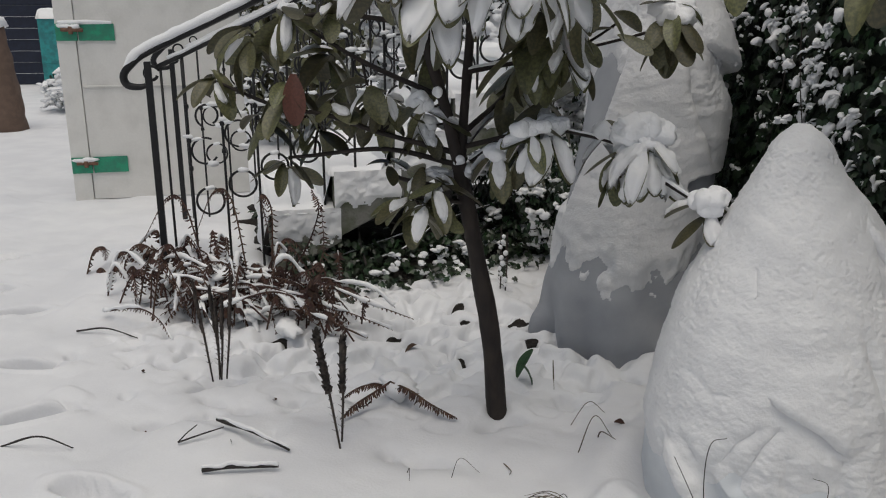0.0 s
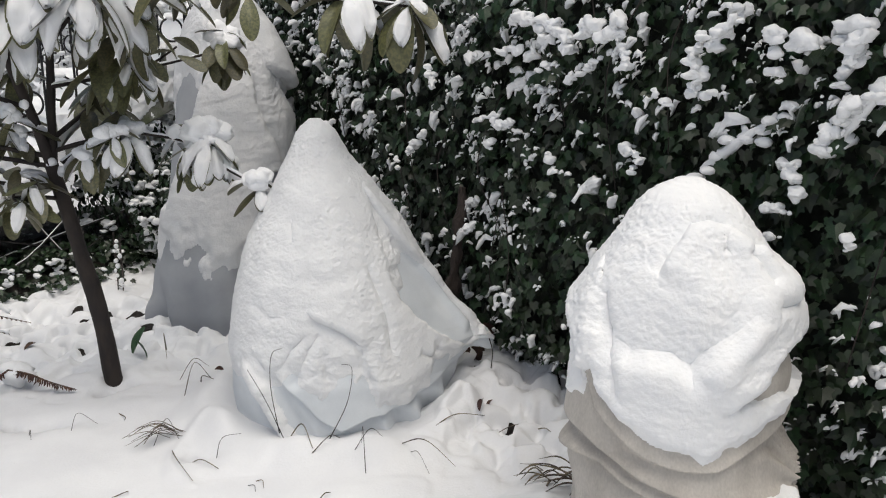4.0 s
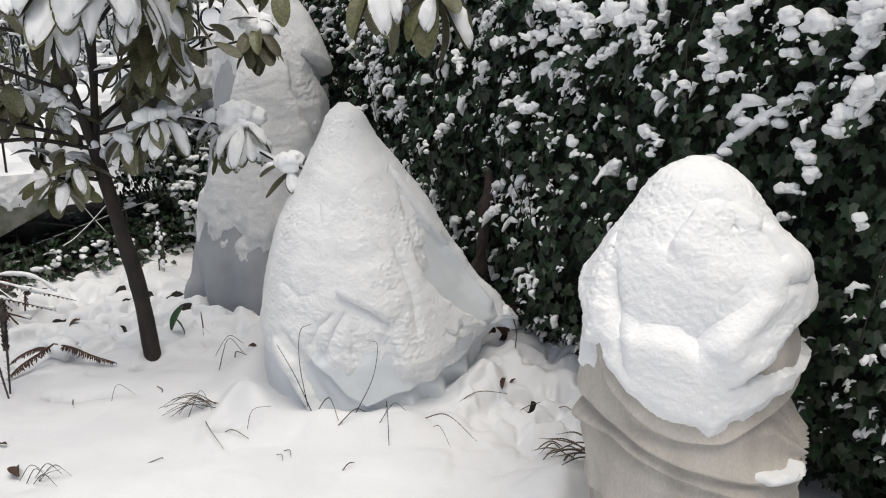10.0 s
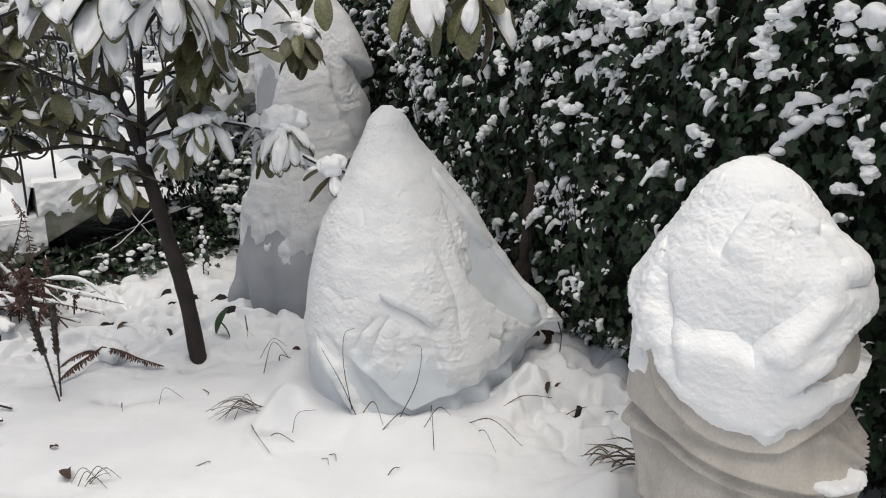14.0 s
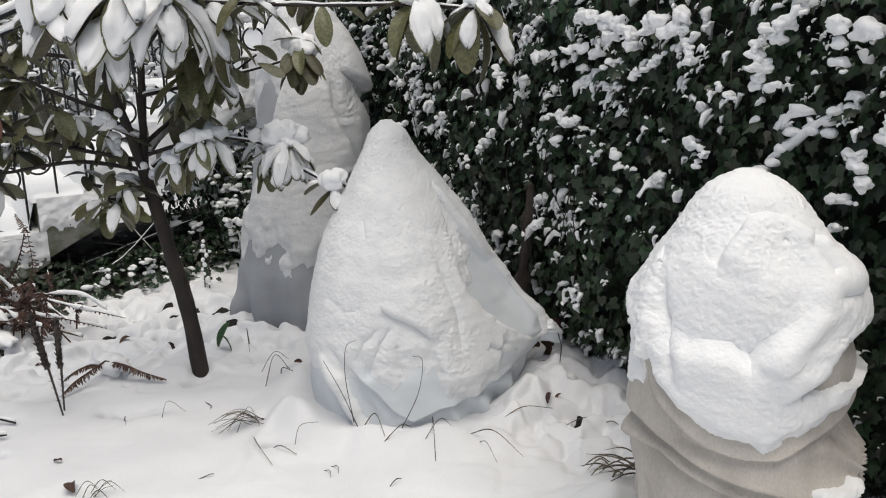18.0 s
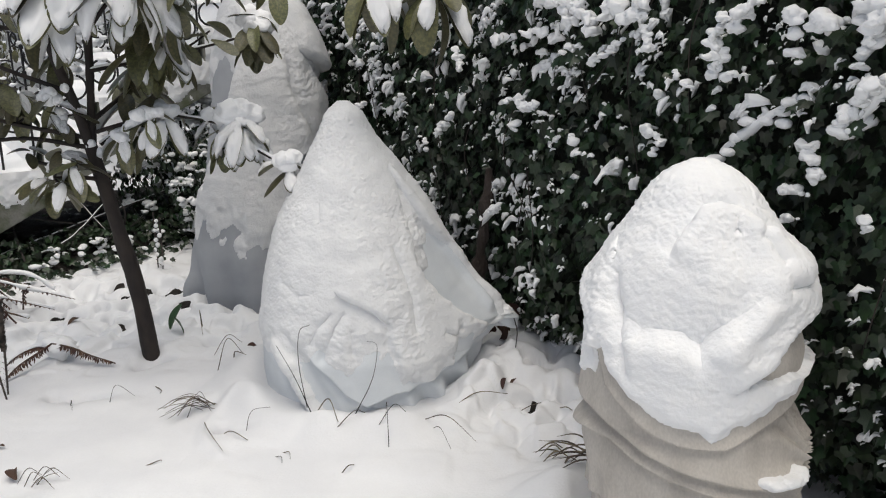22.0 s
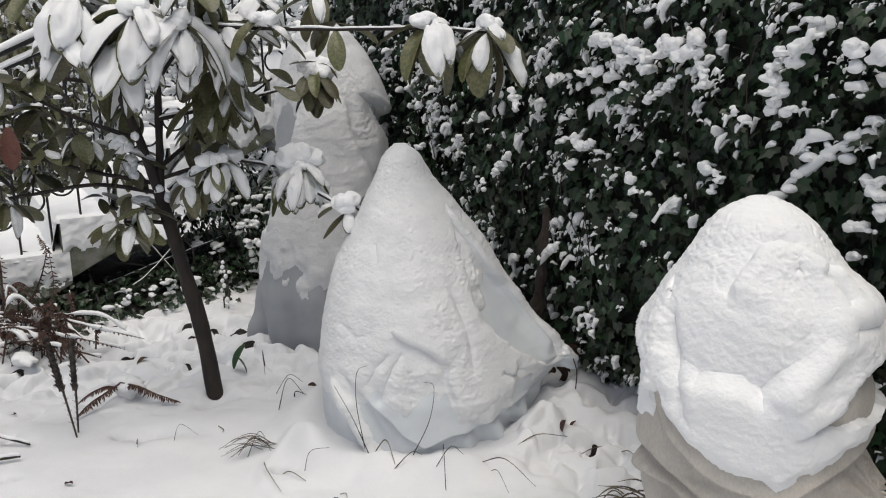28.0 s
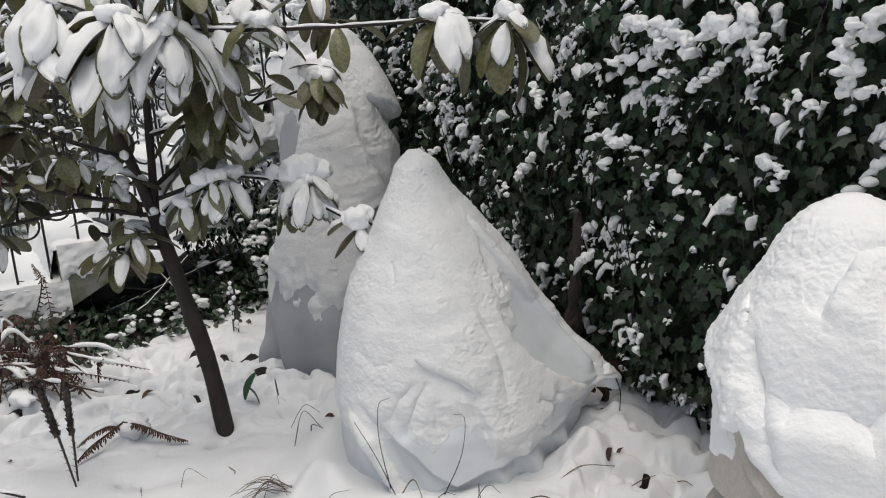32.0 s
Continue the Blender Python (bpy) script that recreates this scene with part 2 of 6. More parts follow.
GREEN_PAINT = material("green_enamel", (0.02, 0.30, 0.17), 0.45, vary=0.12, scale=20, grain=80, bump=0.15, second=(0.03, 0.22, 0.14))
TEAL_PAINT = material("teal_paint", (0.03, 0.30, 0.30), 0.5, vary=0.12, scale=12, grain=70, bump=0.15, second=(0.03, 0.2, 0.21))
RUST = material("rusty_metal", (0.22, 0.12, 0.08), 0.75, metal=0.2, vary=0.3, scale=60, grain=200, bump=0.4)
NAVY = material("dark_blue_boards", (0.012, 0.018, 0.04), 0.6, vary=0.25, scale=10, grain=60, bump=0.3)
TERRACOTTA = material("brown_clay", (0.15, 0.10, 0.075), 0.8, vary=0.2, scale=12, grain=70, bump=0.4)
SOIL = material("dark_soil", (0.022, 0.018, 0.015), 0.95, vary=0.4, scale=15, grain=70, bump=0.8, dist=0.02)

# ---- ground ----
FOOTPRINTS = [(-2.36, 2.18, 15), (-2.97, 2.43, 60), (-3.39, 2.72, 20), (-4.04, 3.13, 55), (-4.5, 3.3, 30), (-3.55, 2.05, 40), (-5.0, 3.75, 45)]
CONE_AT, BACK_AT, BAG_AT = (-0.36, 3.16), (-1.22, 4.36), (0.76, 2.03)


hole_rng = np.random.default_rng(44)
HOLES = [(hole_rng.normal(-1.95, 0.5), hole_rng.normal(4.0, 0.36), hole_rng.uniform(0.016, 0.036), hole_rng.uniform(0.04, 0.075), hole_rng.uniform(0, 3.1), hole_rng.uniform(1, 2.0)) for k in range(120)]
HOLES += [(hole_rng.normal(0.36, 0.17), hole_rng.normal(3.1, 0.28), hole_rng.uniform(0.016, 0.034), hole_rng.uniform(0.03, 0.06), hole_rng.uniform(0, 3.1), hole_rng.uniform(1, 2)) for k in range(14)]
HOLES += [(hole_rng.normal(-2.7, 0.45), hole_rng.normal(3.1, 0.3), hole_rng.uniform(0.012, 0.028), hole_rng.uniform(0.03, 0.07), hole_rng.uniform(0, 3.1), hole_rng.uniform(1, 3)) for k in range(40)]

HOLES += [(x, y, r, 0.06, a, long) for x, y, r, a, long in [(-2.59, 4.23, 0.04, 0.3, 2.4), (-2.72, 3.57, 0.03, 0.0, 2.0), (-2.21, 3.82, 0.035, 0.4, 1.2), (-2.5, 4.36, 0.03, 0, 1.2), (-1.85, 3.77, 0.02, 0, 1), (-2.21, 4.35, 0.025, 0, 1.4), (-2.55, 2.62, 0.03, 0.5, 1.8), (-2.31, 2.87, 0.025, 0.2, 1.6), (-1.47, 2.85, 0.03, 0.1, 2.6), (-2.25, 4.17, 0.02, 0, 1.5), (-0.82, 2.62, 0.022, 0.5, 1.3)]]
# pits melted through to the litter: place, radius, turn, length
PITS = [(x, y, r, 0.05, a, long) for x, y, r, a, long in [
    (-2.55, 4.24, 0.040, 0.9, 1.7), (-2.60, 4.14, 0.032, 0.6, 1.7), (-2.51, 4.38, 0.036, 0, 1.1), (-2.20, 3.83, 0.040, 0.4, 1.1), (-2.66, 3.51, 0.034, 0.2, 1.9),
    (-2.22, 4.37, 0.030, 0, 1.2), (-2.15, 4.41, 0.024, 0, 1.0), (-2.07, 4.27, 0.034, 1.3, 1.4), (-1.76, 3.70, 0.022, 0, 1.1), (-1.69, 4.20, 0.048, 0.9, 1.4),
    (-1.54, 3.96, 0.034, 0.7, 1.4), (-1.89, 4.31, 0.036, 0.5, 1.4), (-2.49, 4.62, 0.036, 0, 1.6), (-1.74, 3.99, 0.026, 1.2, 1.4), (-1.96, 4.14, 0.026, 0, 1.2),
    (-1.96, 3.18, 0.030, 0.4, 1.6), (0.36, 2.93, 0.026, 0.5, 1.2), (0.24, 3.26, 0.030, 0.3, 1.6), (0.55, 3.20, 0.024, 0, 1.2)]]
HOLES = [h for h in HOLES if all(math.hypot(h[0] - q[0], h[1] - q[1]) > 0.09 for q in PITS)] + PITS
MOUNDS = [(0.20, 3.26, 0.11, 0.07), (0.13, 3.0, 0.13, 0.06), (0.30, 3.2, 0.10, 0.05), (0.33, 3.07, 0.07, 0.03), (0.42, 3.40, 0.09, 0.05), (0.52, 3.28, 0.08, 0.045), (0.05, 2.70, 0.07, 0.02), (-0.12, 2.62, 0.08, 0.025), (-0.42, 2.58, 0.09, 0.02)]

DRIFT = curve_points([(-0.80, 2.95, 0), (-0.85, 2.86, 0), (-0.88, 2.75, 0), (-0.88, 2.63, 0), (-0.83, 2.5, 0), (-0.75, 2.41, 0)], 40)


def pillows(p, freq, seed):
    """Rounded cushions of uneven size pressed against each other, 0 in the creases to 1 on top."""
    q = p[:, :2] * freq
    i = np.floor(q).astype(np.int64)
    near = np.zeros(len(q))
    for dx in (-1, 0, 1):
        for dy in (-1, 0, 1):
            c, d = i[:, 0] + dx, i[:, 1] + dy
            jx, jy, size = hashed(c, d, 0, seed), hashed(c, d, 1, seed), 1 + 0.3 * hashed(c, d, 2, seed)
            near += np.exp(-14 * ((q[:, 0] - c - 0.5 - 0.42 * jx) ** 2 + (q[:, 1] - d - 0.5 - 0.42 * jy) ** 2) * size)
    return 1 - np.clip(-np.log(near + 1e-9) / 14 / 0.55, 0, 1) ** 1.4


def ground_height(p):
    x, y = p[:, 0], p[:, 1]
    near = np.exp(-(np.hypot(x + 1, y - 3) / 9) ** 4)
    h = 0.02 * fbm(p * (1, 1, 0), 0.9, 2, 3) + 0.011 * fbm(p * (1, 1, 0), 4.5, 2, 9) + 0.0025 * fbm(p * (1, 1, 0), 15, 2, 10)
    # lumpy snow over low plants, behind the young tree and beside the covers
    rough = np.exp(-(((x + 2.0) / 1.0) ** 2 + ((y - 4.0) / 0.85) ** 2) ** 2) + np.exp(-(((x - 0.33) / 0.36) ** 2 + ((y - 3.2) / 0.62) ** 2) ** 2)
    rough = rough + 0.9 * np.exp(-(((x + 2.9) / 0.75) ** 2 + ((y - 3.55) / 0.5) ** 2) ** 2)
    lumps = fbm(p * (1, 1, 0), 6.5, 3, 21)
    pits = smooth(0.34, 0.56, vnoise(p * (1, 1, 0), 6.5, 33)) + smooth(0.40, 0.58, vnoise(p * (1, 1, 0), 12, 35))
    flat = p * (1, 1, 0)
    bent = flat + 0.012 * vnoise(flat, 8, 65)[:, None] * (1, -1, 0)
    clods = pillows(bent, 7.3, 66) + 0.3 * pillows(bent, 13.3, 67)
    h = h + np.clip(rough, 0, 1) * (0.026 * lumps + 0.034 * clods - 0.03 - 0.046 * np.minimum(pits, 1.2)) + 0.012 * np.clip(1 - rough, 0, 1) * smooth(0.2, 0.7, vnoise(p * (1, 1, 0), 5, 36))
    mounds = np.exp(-(((x - 0.42) / 0.34) ** 2 + ((y - 3.0) / 0.62) ** 2) ** 2) + 0.35 * np.exp(-(((x + 1.9) / 0.95) ** 2 + ((y - 4.1) / 0.6) ** 2) ** 2)
    h = h + mounds * (0.036 * pillows(bent, 9.7, 62) + 0.004 * fbm(flat, 16, 2, 63) - 0.015)
    for hx, hy, hr, depth, ang, long in HOLES:
        near_it = (np.abs(x - hx) < 0.25) & (np.abs(y - hy) < 0.25)
        if near_it.any():
            dx, dy = x[near_it] - hx, y[near_it] - hy
            u, w = dx * math.cos(ang) + dy * math.sin(ang), -dx * math.sin(ang) + dy * math.cos(ang)
            e = (u / long) ** 2 + w ** 2
            h[near_it] += 0.003 * np.exp(-e / (3.2 * hr) ** 2) - 0.55 * depth * np.exp(-e / (2.1 * hr) ** 2) - 0.85 * depth * np.exp(-(e / hr ** 2) ** 2)
    # snow heaped against the covers
    for (cx, cy), r, a in ((CONE_AT, 0.52, 0.055), (BACK_AT, 0.46, 0.04), (BAG_AT, 0.37, 0.09)):
        d = np.hypot(x - cx, y - cy)
        h = h + a * np.exp(-((d - r) / 0.10) ** 2) * (1 + 0.6 * vnoise(p * (1, 1, 0), 5, 41))
    h = h + 0.17 * np.exp(-(((x - 1.13) / 0.12) ** 2 + ((y - 1.86) / 0.16) ** 2)) * (1 + 0.5 * vnoise(p * (1, 1, 0), 9, 43)) + 0.05 * np.exp(-(((x - 0.42) / 0.14) ** 2 + ((y - 2.28) / 0.16) ** 2))
    # curled drift beside the foot of the cone, hollow within
    close = (np.abs(x + 0.8) < 0.35) & (np.abs(y - 2.68) < 0.5)
    if close.any():
        px, py = x[close][:, None] - DRIFT[None, :, 0], y[close][:, None] - DRIFT[None, :, 1]
        gap = np.sqrt((px ** 2 + py ** 2).min(1))
        inner = np.hypot(x[close] + 0.74, y[close] - 2.66)
        h[close] += 0.012 * np.exp(-(gap / 0.026) ** 2) - 0.026 * np.exp(-(inner / 0.08) ** 2)
    # snow banked along the foot of the hedge
    away = -0.7714 * (x - 3.3) - 0.6365 * (y + 0.4)
    h = h + np.exp(-((away + 0.12) / 0.26) ** 2) * smooth(-0.1, 0.15, x) * smooth(1.0, 0.7, x) * (0.085 + 0.03 * pillows(bent, 8.9, 83))
    for mx0, my0, mr, mh in MOUNDS:
        h = h + mh * np.exp(-(((x - mx0) ** 2 + (y - my0) ** 2) / mr ** 2) ** 1.5)
    d = np.hypot(x + 1.40, y - 3.27)
    h = h + 0.02 * np.exp(-(d / 0.16) ** 2) - 0.03 * np.exp(-(d / 0.04) ** 2)
    # footprints on the path
    for fx, fy, turn in FOOTPRINTS:
        c, s = math.cos(radians(turn)), math.sin(radians(turn))
        u, v = (x - fx) * c + (y - fy) * s, -(x - fx) * s + (y - fy) * c
        e = (u / 0.135) ** 2 + (v / 0.055) ** 2
        h = h - 0.10 * (1 - smooth(0.6, 1.15, e)) + 0.012 * np.exp(-((e - 1.8) / 0.5) ** 2)
    # low bank at the foot of the steps
    h = h + 0.22 * np.exp(-(((x + 3.75) / 0.55) ** 2 + ((y - 4.05) / 0.42) ** 2))
    h = h + 0.05 * smooth(3.2, 6.0, y) * smooth(-3.2, -2.2, x)
    return h * near


gx = np.concatenate([[-3000, -600, -150, -50, -22, -13, -9], np.linspace(-7.6, -4.3, 90), np.linspace(-4.26, -3.42, 56), np.linspace(-3.41, 0.9, 470), np.linspace(0.91, 1.4, 34), np.linspace(1.45, 3.2, 30), [5, 9, 20, 60, 200, 800, 3000]])
gy = np.concatenate([[-3000, -600, -150, -40, -15, -6, -2.5, -0.8], np.linspace(0.4, 1.4, 22), np.linspace(1.42, 2.3, 62), np.linspace(2.31, 4.8, 275), np.linspace(4.81, 5.4, 42), np.linspace(5.45, 8.6, 60), [10, 14, 22, 50, 150, 600, 3000]])
mx, my = np.meshgrid(gx, gy)
gp = np.stack([mx.ravel(), my.ravel(), np.zeros(mx.size)], 1)
gp[:, 2] = ground_height(gp)
ground_faces = grid_faces(len(gy), len(gx))
ground_mesh = mesh_of("ground", gp, ground_faces)
ground_mesh.materials.append(GROUND_SNOW)
tagged(put("ground", ground_mesh, GROUND_SNOW), "fresh white snow over the garden ground, pitted and trodden", "snow", kind="structure")


def ground_z(x, y):
    return float(ground_height(np.array([[x, y, 0.0]]))[0])


# soil and litter lining the melted pits
spots = []
for k, (hx, hy, hr, depth, ang, long) in enumerate(PITS):
    t = np.linspace(0, 2 * np.pi, 16, endpoint=False)
    rings = [np.array([(hx, hy, 0.0)])]
    for part_of in (0.4, 0.62, 0.78, 0.9):
        r = hr * part_of * (1 + (0.05 * np.sin(2 * t + k) + 0.03 * np.sin(5 * t + 2 * k)) * part_of ** 3)
        u, w = r * np.cos(t) * long, r * np.sin(t)
        rings.append(np.stack([hx + u * math.cos(ang) - w * math.sin(ang), hy + u * math.sin(ang) + w * math.cos(ang), 0 * t], 1))
    q = np.vstack(rings)
    q[:, 2] = ground_height(q) + 0.006
    q[-16:, 2] -= 0.004
    faces = [(0, 1 + a, 1 + (a + 1) % 16) for a in range(16)]
    for g in range(3):
        faces += [(1 + 16 * g + a, 17 + 16 * g + a, 17 + 16 * g + (a + 1) % 16, 1 + 16 * g + (a + 1) % 16) for a in range(16)]
    spots.append((q, faces))
tagged(put("bare_soil", mesh_of("bare_soil", *joined(spots)), SOIL), "dark soil laid bare in pits melted through the snow", "soil", kind="stuff")


# ---- covered plants ----
def sphere_mesh(detail):
    bm = bmesh.new()
    bmesh.ops.create_icosphere(bm, subdivisions=detail, radius=1)
    v = np.array([p.co[:] for p in bm.verts])
    f = [tuple(p.index for p in g.verts) for g in bm.faces]
    bm.free()
    return v, f


def cover_shape(profile, z, th, right, lobe=None):
    """Offsets from the axis for heights z and angles th; profile rows are height, left reach, right reach, depth."""
    rows = np.array(profile)[::-1]
    lo, hi, dp = (sum(np.interp(z + d, rows[:, 0], rows[:, k]) for d in (-0.016, -0.008, 0, 0.008, 0.016)) / 5 for k in (1, 2, 3))
    mid, half = (hi + lo) / 2, (hi - lo) / 2
    c, s = np.cos(th), np.sin(th)
    side = mid + half * np.sign(c) * np.abs(c) ** 0.95
    deep = dp * np.sign(s) * np.abs(s) ** 0.95
    if lobe is not None:
        add = lobe(z, th)
        side, deep = side + add * c, deep + add * s
    r = Vector((right[0], right[1], 0)).normalized()
    # s > 0 is away from the camera's side
    x = side * r.x - deep * r.y
    y = side * r.y + deep * r.x
    return np.stack([x, y, z], 1)


def normals_of(v, rows, cols):
    g = v.reshape(rows, cols, 3)
    du = np.roll(g, -1, 1) - np.roll(g, 1, 1)
    dv = np.gradient(g, axis=0)
    n = np.cross(du, dv).reshape(-1, 3)
    return n / (np.linalg.norm(n, axis=1)[:, None] + 1e-9)


TILT = np.array(Matrix.Rotation(0.9, 3, Vector((0.3, 0.8, 0.5))))


def covered_plant(name, label, at, profile, right, cloth, wrinkle, snow_mask, rows=170, cols=260, lobe=None, thick=0.026, cloth_label="", crust=0.011, soft=0.75, snow=None):
    root = thing(name, label, "covered plant", (at[0], at[1], 0))
    top, low = profile[0][0], profile[-1][0]
    zz = low + (top - low) * (1 - (1 - np.linspace(0, 1, rows)) ** 1.35)
    tt = np.linspace(0, 2 * np.pi, cols, endpoint=False)
    z, th = (a.ravel() for a in np.meshgrid(zz, tt, indexing="ij"))
    v = cover_shape(profile, z, th, right, lobe)
    n = normals_of(v, rows, cols)
    plain = n
    v = v + n * wrinkle(z, th, v)[:, None]
    n = 0.55 * plain + 0.45 * normals_of(v, rows, cols)
    n = n / (np.linalg.norm(n, axis=1)[:, None] + 1e-9)
    faces = grid_faces(rows, cols, True) + [tuple(range((rows - 1) * cols, rows * cols))]
    v[-cols:] = v[-cols:].mean(0)
    put("cover", mesh_of("cover", v, faces), cloth, root, cloth_label)
    m = snow_mask(z, th, v, n)
    t = thick * smooth(-0.05, soft, m) * (1 + 0.25 * fbm(v, 5, 2, 5)) - 0.006 * (m < 0.02)
    tilted = v @ TILT
    clump = 0.8 * np.abs(vnoise(tilted, 52, 8)) + 0.8 * np.abs(vnoise(tilted @ TILT, 88, 3)) + 0.4 * vnoise(v @ TILT.T, 125, 4) - 0.6
    ripple = fbm((v + 0.03 * vnoise(tilted, 9, 2)[:, None]) * (0.7, 0.7, 1.9) @ TILT.T, 13, 3, 15)
    t = t + smooth(0.0, 0.2, m) * crust * ((0.4 + 0.6 * smooth(-0.4, 0.5, vnoise(tilted, 5.5, 19))) * clump + 0.85 * ripple)
    calm = smooth(0.0, 0.05, top - z)[:, None]
    sv = v + (n * calm + (1 - calm) * np.array([0, 0, 1.0])) * (t * calm[:, 0] + thick * (1 - calm[:, 0]))[:, None]
    sv[-cols:] = sv[-cols:].mean(0)
    keep = [f for f in grid_faces(rows, cols, True) if max(m[list(f)]) > -0.12] + [faces[-1]]
    put("snow_layer", mesh_of("snow_layer", sv, keep), snow or SNOW_CRUST, root, "crusted white snow clinging to the cover")
    return root


def line_field(a, z, points, radius):
    """Signed distance from a line drawn on a cover (points: turn, height), positive above it, and the way along it, 0 to 1."""
    q = np.array(points, float) * (radius, 1.0)
    x, y = np.asarray(a) * radius, np.asarray(z)
    steps = np.hypot(*np.diff(q, axis=0).T)
    total, run = steps.sum(), 0.0
    best, along = np.full(x.shape, 9.0), np.zeros(x.shape)
    for k in range(len(steps)):
        ux, uy = (q[k + 1] - q[k]) / steps[k]
        dx, dy = x - q[k, 0], y - q[k, 1]
        t = np.clip(dx * ux + dy * uy, 0, steps[k])
        gap = np.hypot(dx - t * ux, dy - t * uy)
        side = np.where(ux * dy - uy * dx >= 0, 1.0, -1.0)
        closer = gap < np.abs(best)
        best, along = np.where(closer, side * gap, best), np.where(closer, (run + t) / total, along)
        run += steps[k]
    return best, along


def lap(a, z, points, radius, proud, under, fade=0.06, sharp=0.006):
    """Cloth or snow that laps over a line: proud above it, hollow under it, dying away at both ends."""
    d, u = line_field(a, z, points, radius)
    ends = smooth(0.0, 0.2, u) * smooth(1.0, 0.8, u)
    return ends * (proud * smooth(-sharp, sharp, d) * np.exp(-np.clip(d, 0, 9) / fade) - under * smooth(sharp, -sharp, d) * np.exp(np.clip(d, -9, 0) / (0.6 * fade)))


def crease(a, z, points, radius, deep, wide):
    d, u = line_field(a, z, points, radius)
    return -deep * np.exp(-(d / wide) ** 2) * smooth(0.0, 0.15, u) * smooth(1.0, 0.85, u)


def front(th):
    """Turn from the side that faces the garden, positive to the hedge."""
    return (th - 4.71 + np.pi) % (2 * np.pi) - np.pi


RIDGE = 1.47


def cone_lobe(z, th):
    a = front(th) - RIDGE
    reach = np.interp(z, [0.0, 0.19, 0.25, 0.30, 0.36, 0.45, 0.62, 0.9, 1.05], [0.07, 0.12, 0.185, 0.22, 0.20, 0.135, 0.078, 0.03, 0])
    return reach * np.where(a < 0, np.exp(-np.abs(a / 0.42) ** 1.35), np.exp(-np.abs(a / 0.22) ** 1.6))


def strip_left(z):
    return np.interp(z, [0.33, 0.386, 0.442, 0.514, 0.58, 0.663, 0.725, 0.81, 0.89, 0.95], [1.16, 1.02, 0.88, 0.78, 0.76, 0.77, 0.80, 0.84, 0.94, 1.05])


def strip_hem(z):
    return np.interp(z, [0.33, 0.409, 0.481, 0.604, 0.707, 0.809, 0.888, 0.95], [1.34, 1.37, 1.37, 1.32, 1.20, 1.12, 1.02, 1.0])


CONE_ARM = [(-0.95, 0.30), (-0.80, 0.245), (-0.67, 0.19), (-0.56, 0.116), (-0.45, 0.05), (-0.34, -0.03)]
CONE_SLIT = [(-0.22, 0.505), (-0.10, 0.482), (0.02, 0.455), (0.16, 0.425), (0.27, 0.385), (0.33, 0.36)]
SWAG_NEAR = [(-0.58, 0.27), (-0.42, 0.205), (-0.26, 0.156), (-0.12, 0.084), (0.07, 0.03), (0.2, 0.0)]
SWAG_FAR = [(-0.1, 0.0), (0.09, 0.035), (0.32, 0.075), (0.56, 0.088), (0.81, 0.120), (1.05, 0.155), (1.35, 0.20)]


def cone_wrinkle(z, th, v):
    a = front(th)
    fold = 0.014 * fbm(v * (1, 1, 0.6), 3.0, 2, 12) + 0.005 * fbm(v, 9, 2, 14)
    fold = fold + lap(a, z, CONE_SLIT, 0.36, 0.009, 0.022, 0.09, 0.004)
    for pts, deep, wide in (
        ([(-0.08, 0.43), (-0.2, 0.36), (-0.30, 0.27), (-0.36, 0.2)], 0.016, 0.016), ([(-0.22, 0.42), (-0.38, 0.35), (-0.5, 0.26)], 0.013, 0.014), ([(0.28, 0.37), (0.30, 0.29), (0.36, 0.2)], 0.012, 0.018),
        ([(-0.05, 0.36), (-0.06, 0.28), (-0.02, 0.2)], 0.010, 0.013), ([(0.50, 0.68), (0.56, 0.56), (0.58, 0.42), (0.57, 0.28)], 0.014, 0.018), ([(-0.49, 0.82), (-0.44, 0.78), (-0.38, 0.73)], 0.016, 0.010),
        ([(-0.9, 0.52), (-0.6, 0.47), (-0.35, 0.485)], 0.007, 0.02), ([(0.85, 0.30), (0.98, 0.27), (1.1, 0.30)], 0.02, 0.012), ([(-0.3, 0.62), (0.1, 0.60), (0.45, 0.64)], 0.006, 0.03),
    ):
        fold = fold + crease(a, z, pts, 0.36, deep, wide)
    # roll of cloth that swings down across the foot, hollow on both sides
    d, u = line_field(a, z, CONE_ARM, 0.42)
    fold = fold + smooth(0, 0.2, u) * (0.024 * np.exp(-(d / 0.036) ** 2) - 0.016 * np.exp(-((np.abs(d) - 0.06) / 0.025) ** 2))
    # the cloth is gathered in a hanging swag, pleats under its far side
    fold = fold + lap(a, z, SWAG_NEAR, 0.42, 0.014, 0.018, 0.05) + lap(a, z, SWAG_FAR, 0.42, 0.022, 0.040, 0.05)
    low = smooth(0.16, 0.05, z - 0.06 * (a - 0.8)) * smooth(0.35, 0.55, a) * smooth(1.6, 1.3, a)
    fold = fold + low * 0.024 * np.sin(15 * a + 20 * z + 2 * vnoise(v, 6, 4))
    # bare strip, sunk between the snow and a raised hem
    inside = smooth(-0.04, 0.06, a - strip_left(z)) * smooth(0.02, -0.03, a - strip_hem(z)) * smooth(0.93, 0.85, z) * smooth(0.30, 0.36, z)
    hem = np.exp(-((a - strip_hem(z) - 0.02) / 0.045) ** 2) * smooth(0.94, 0.88, z) * smooth(0.31, 0.36, z)
    return fold - 0.010 * inside + 0.016 * hem


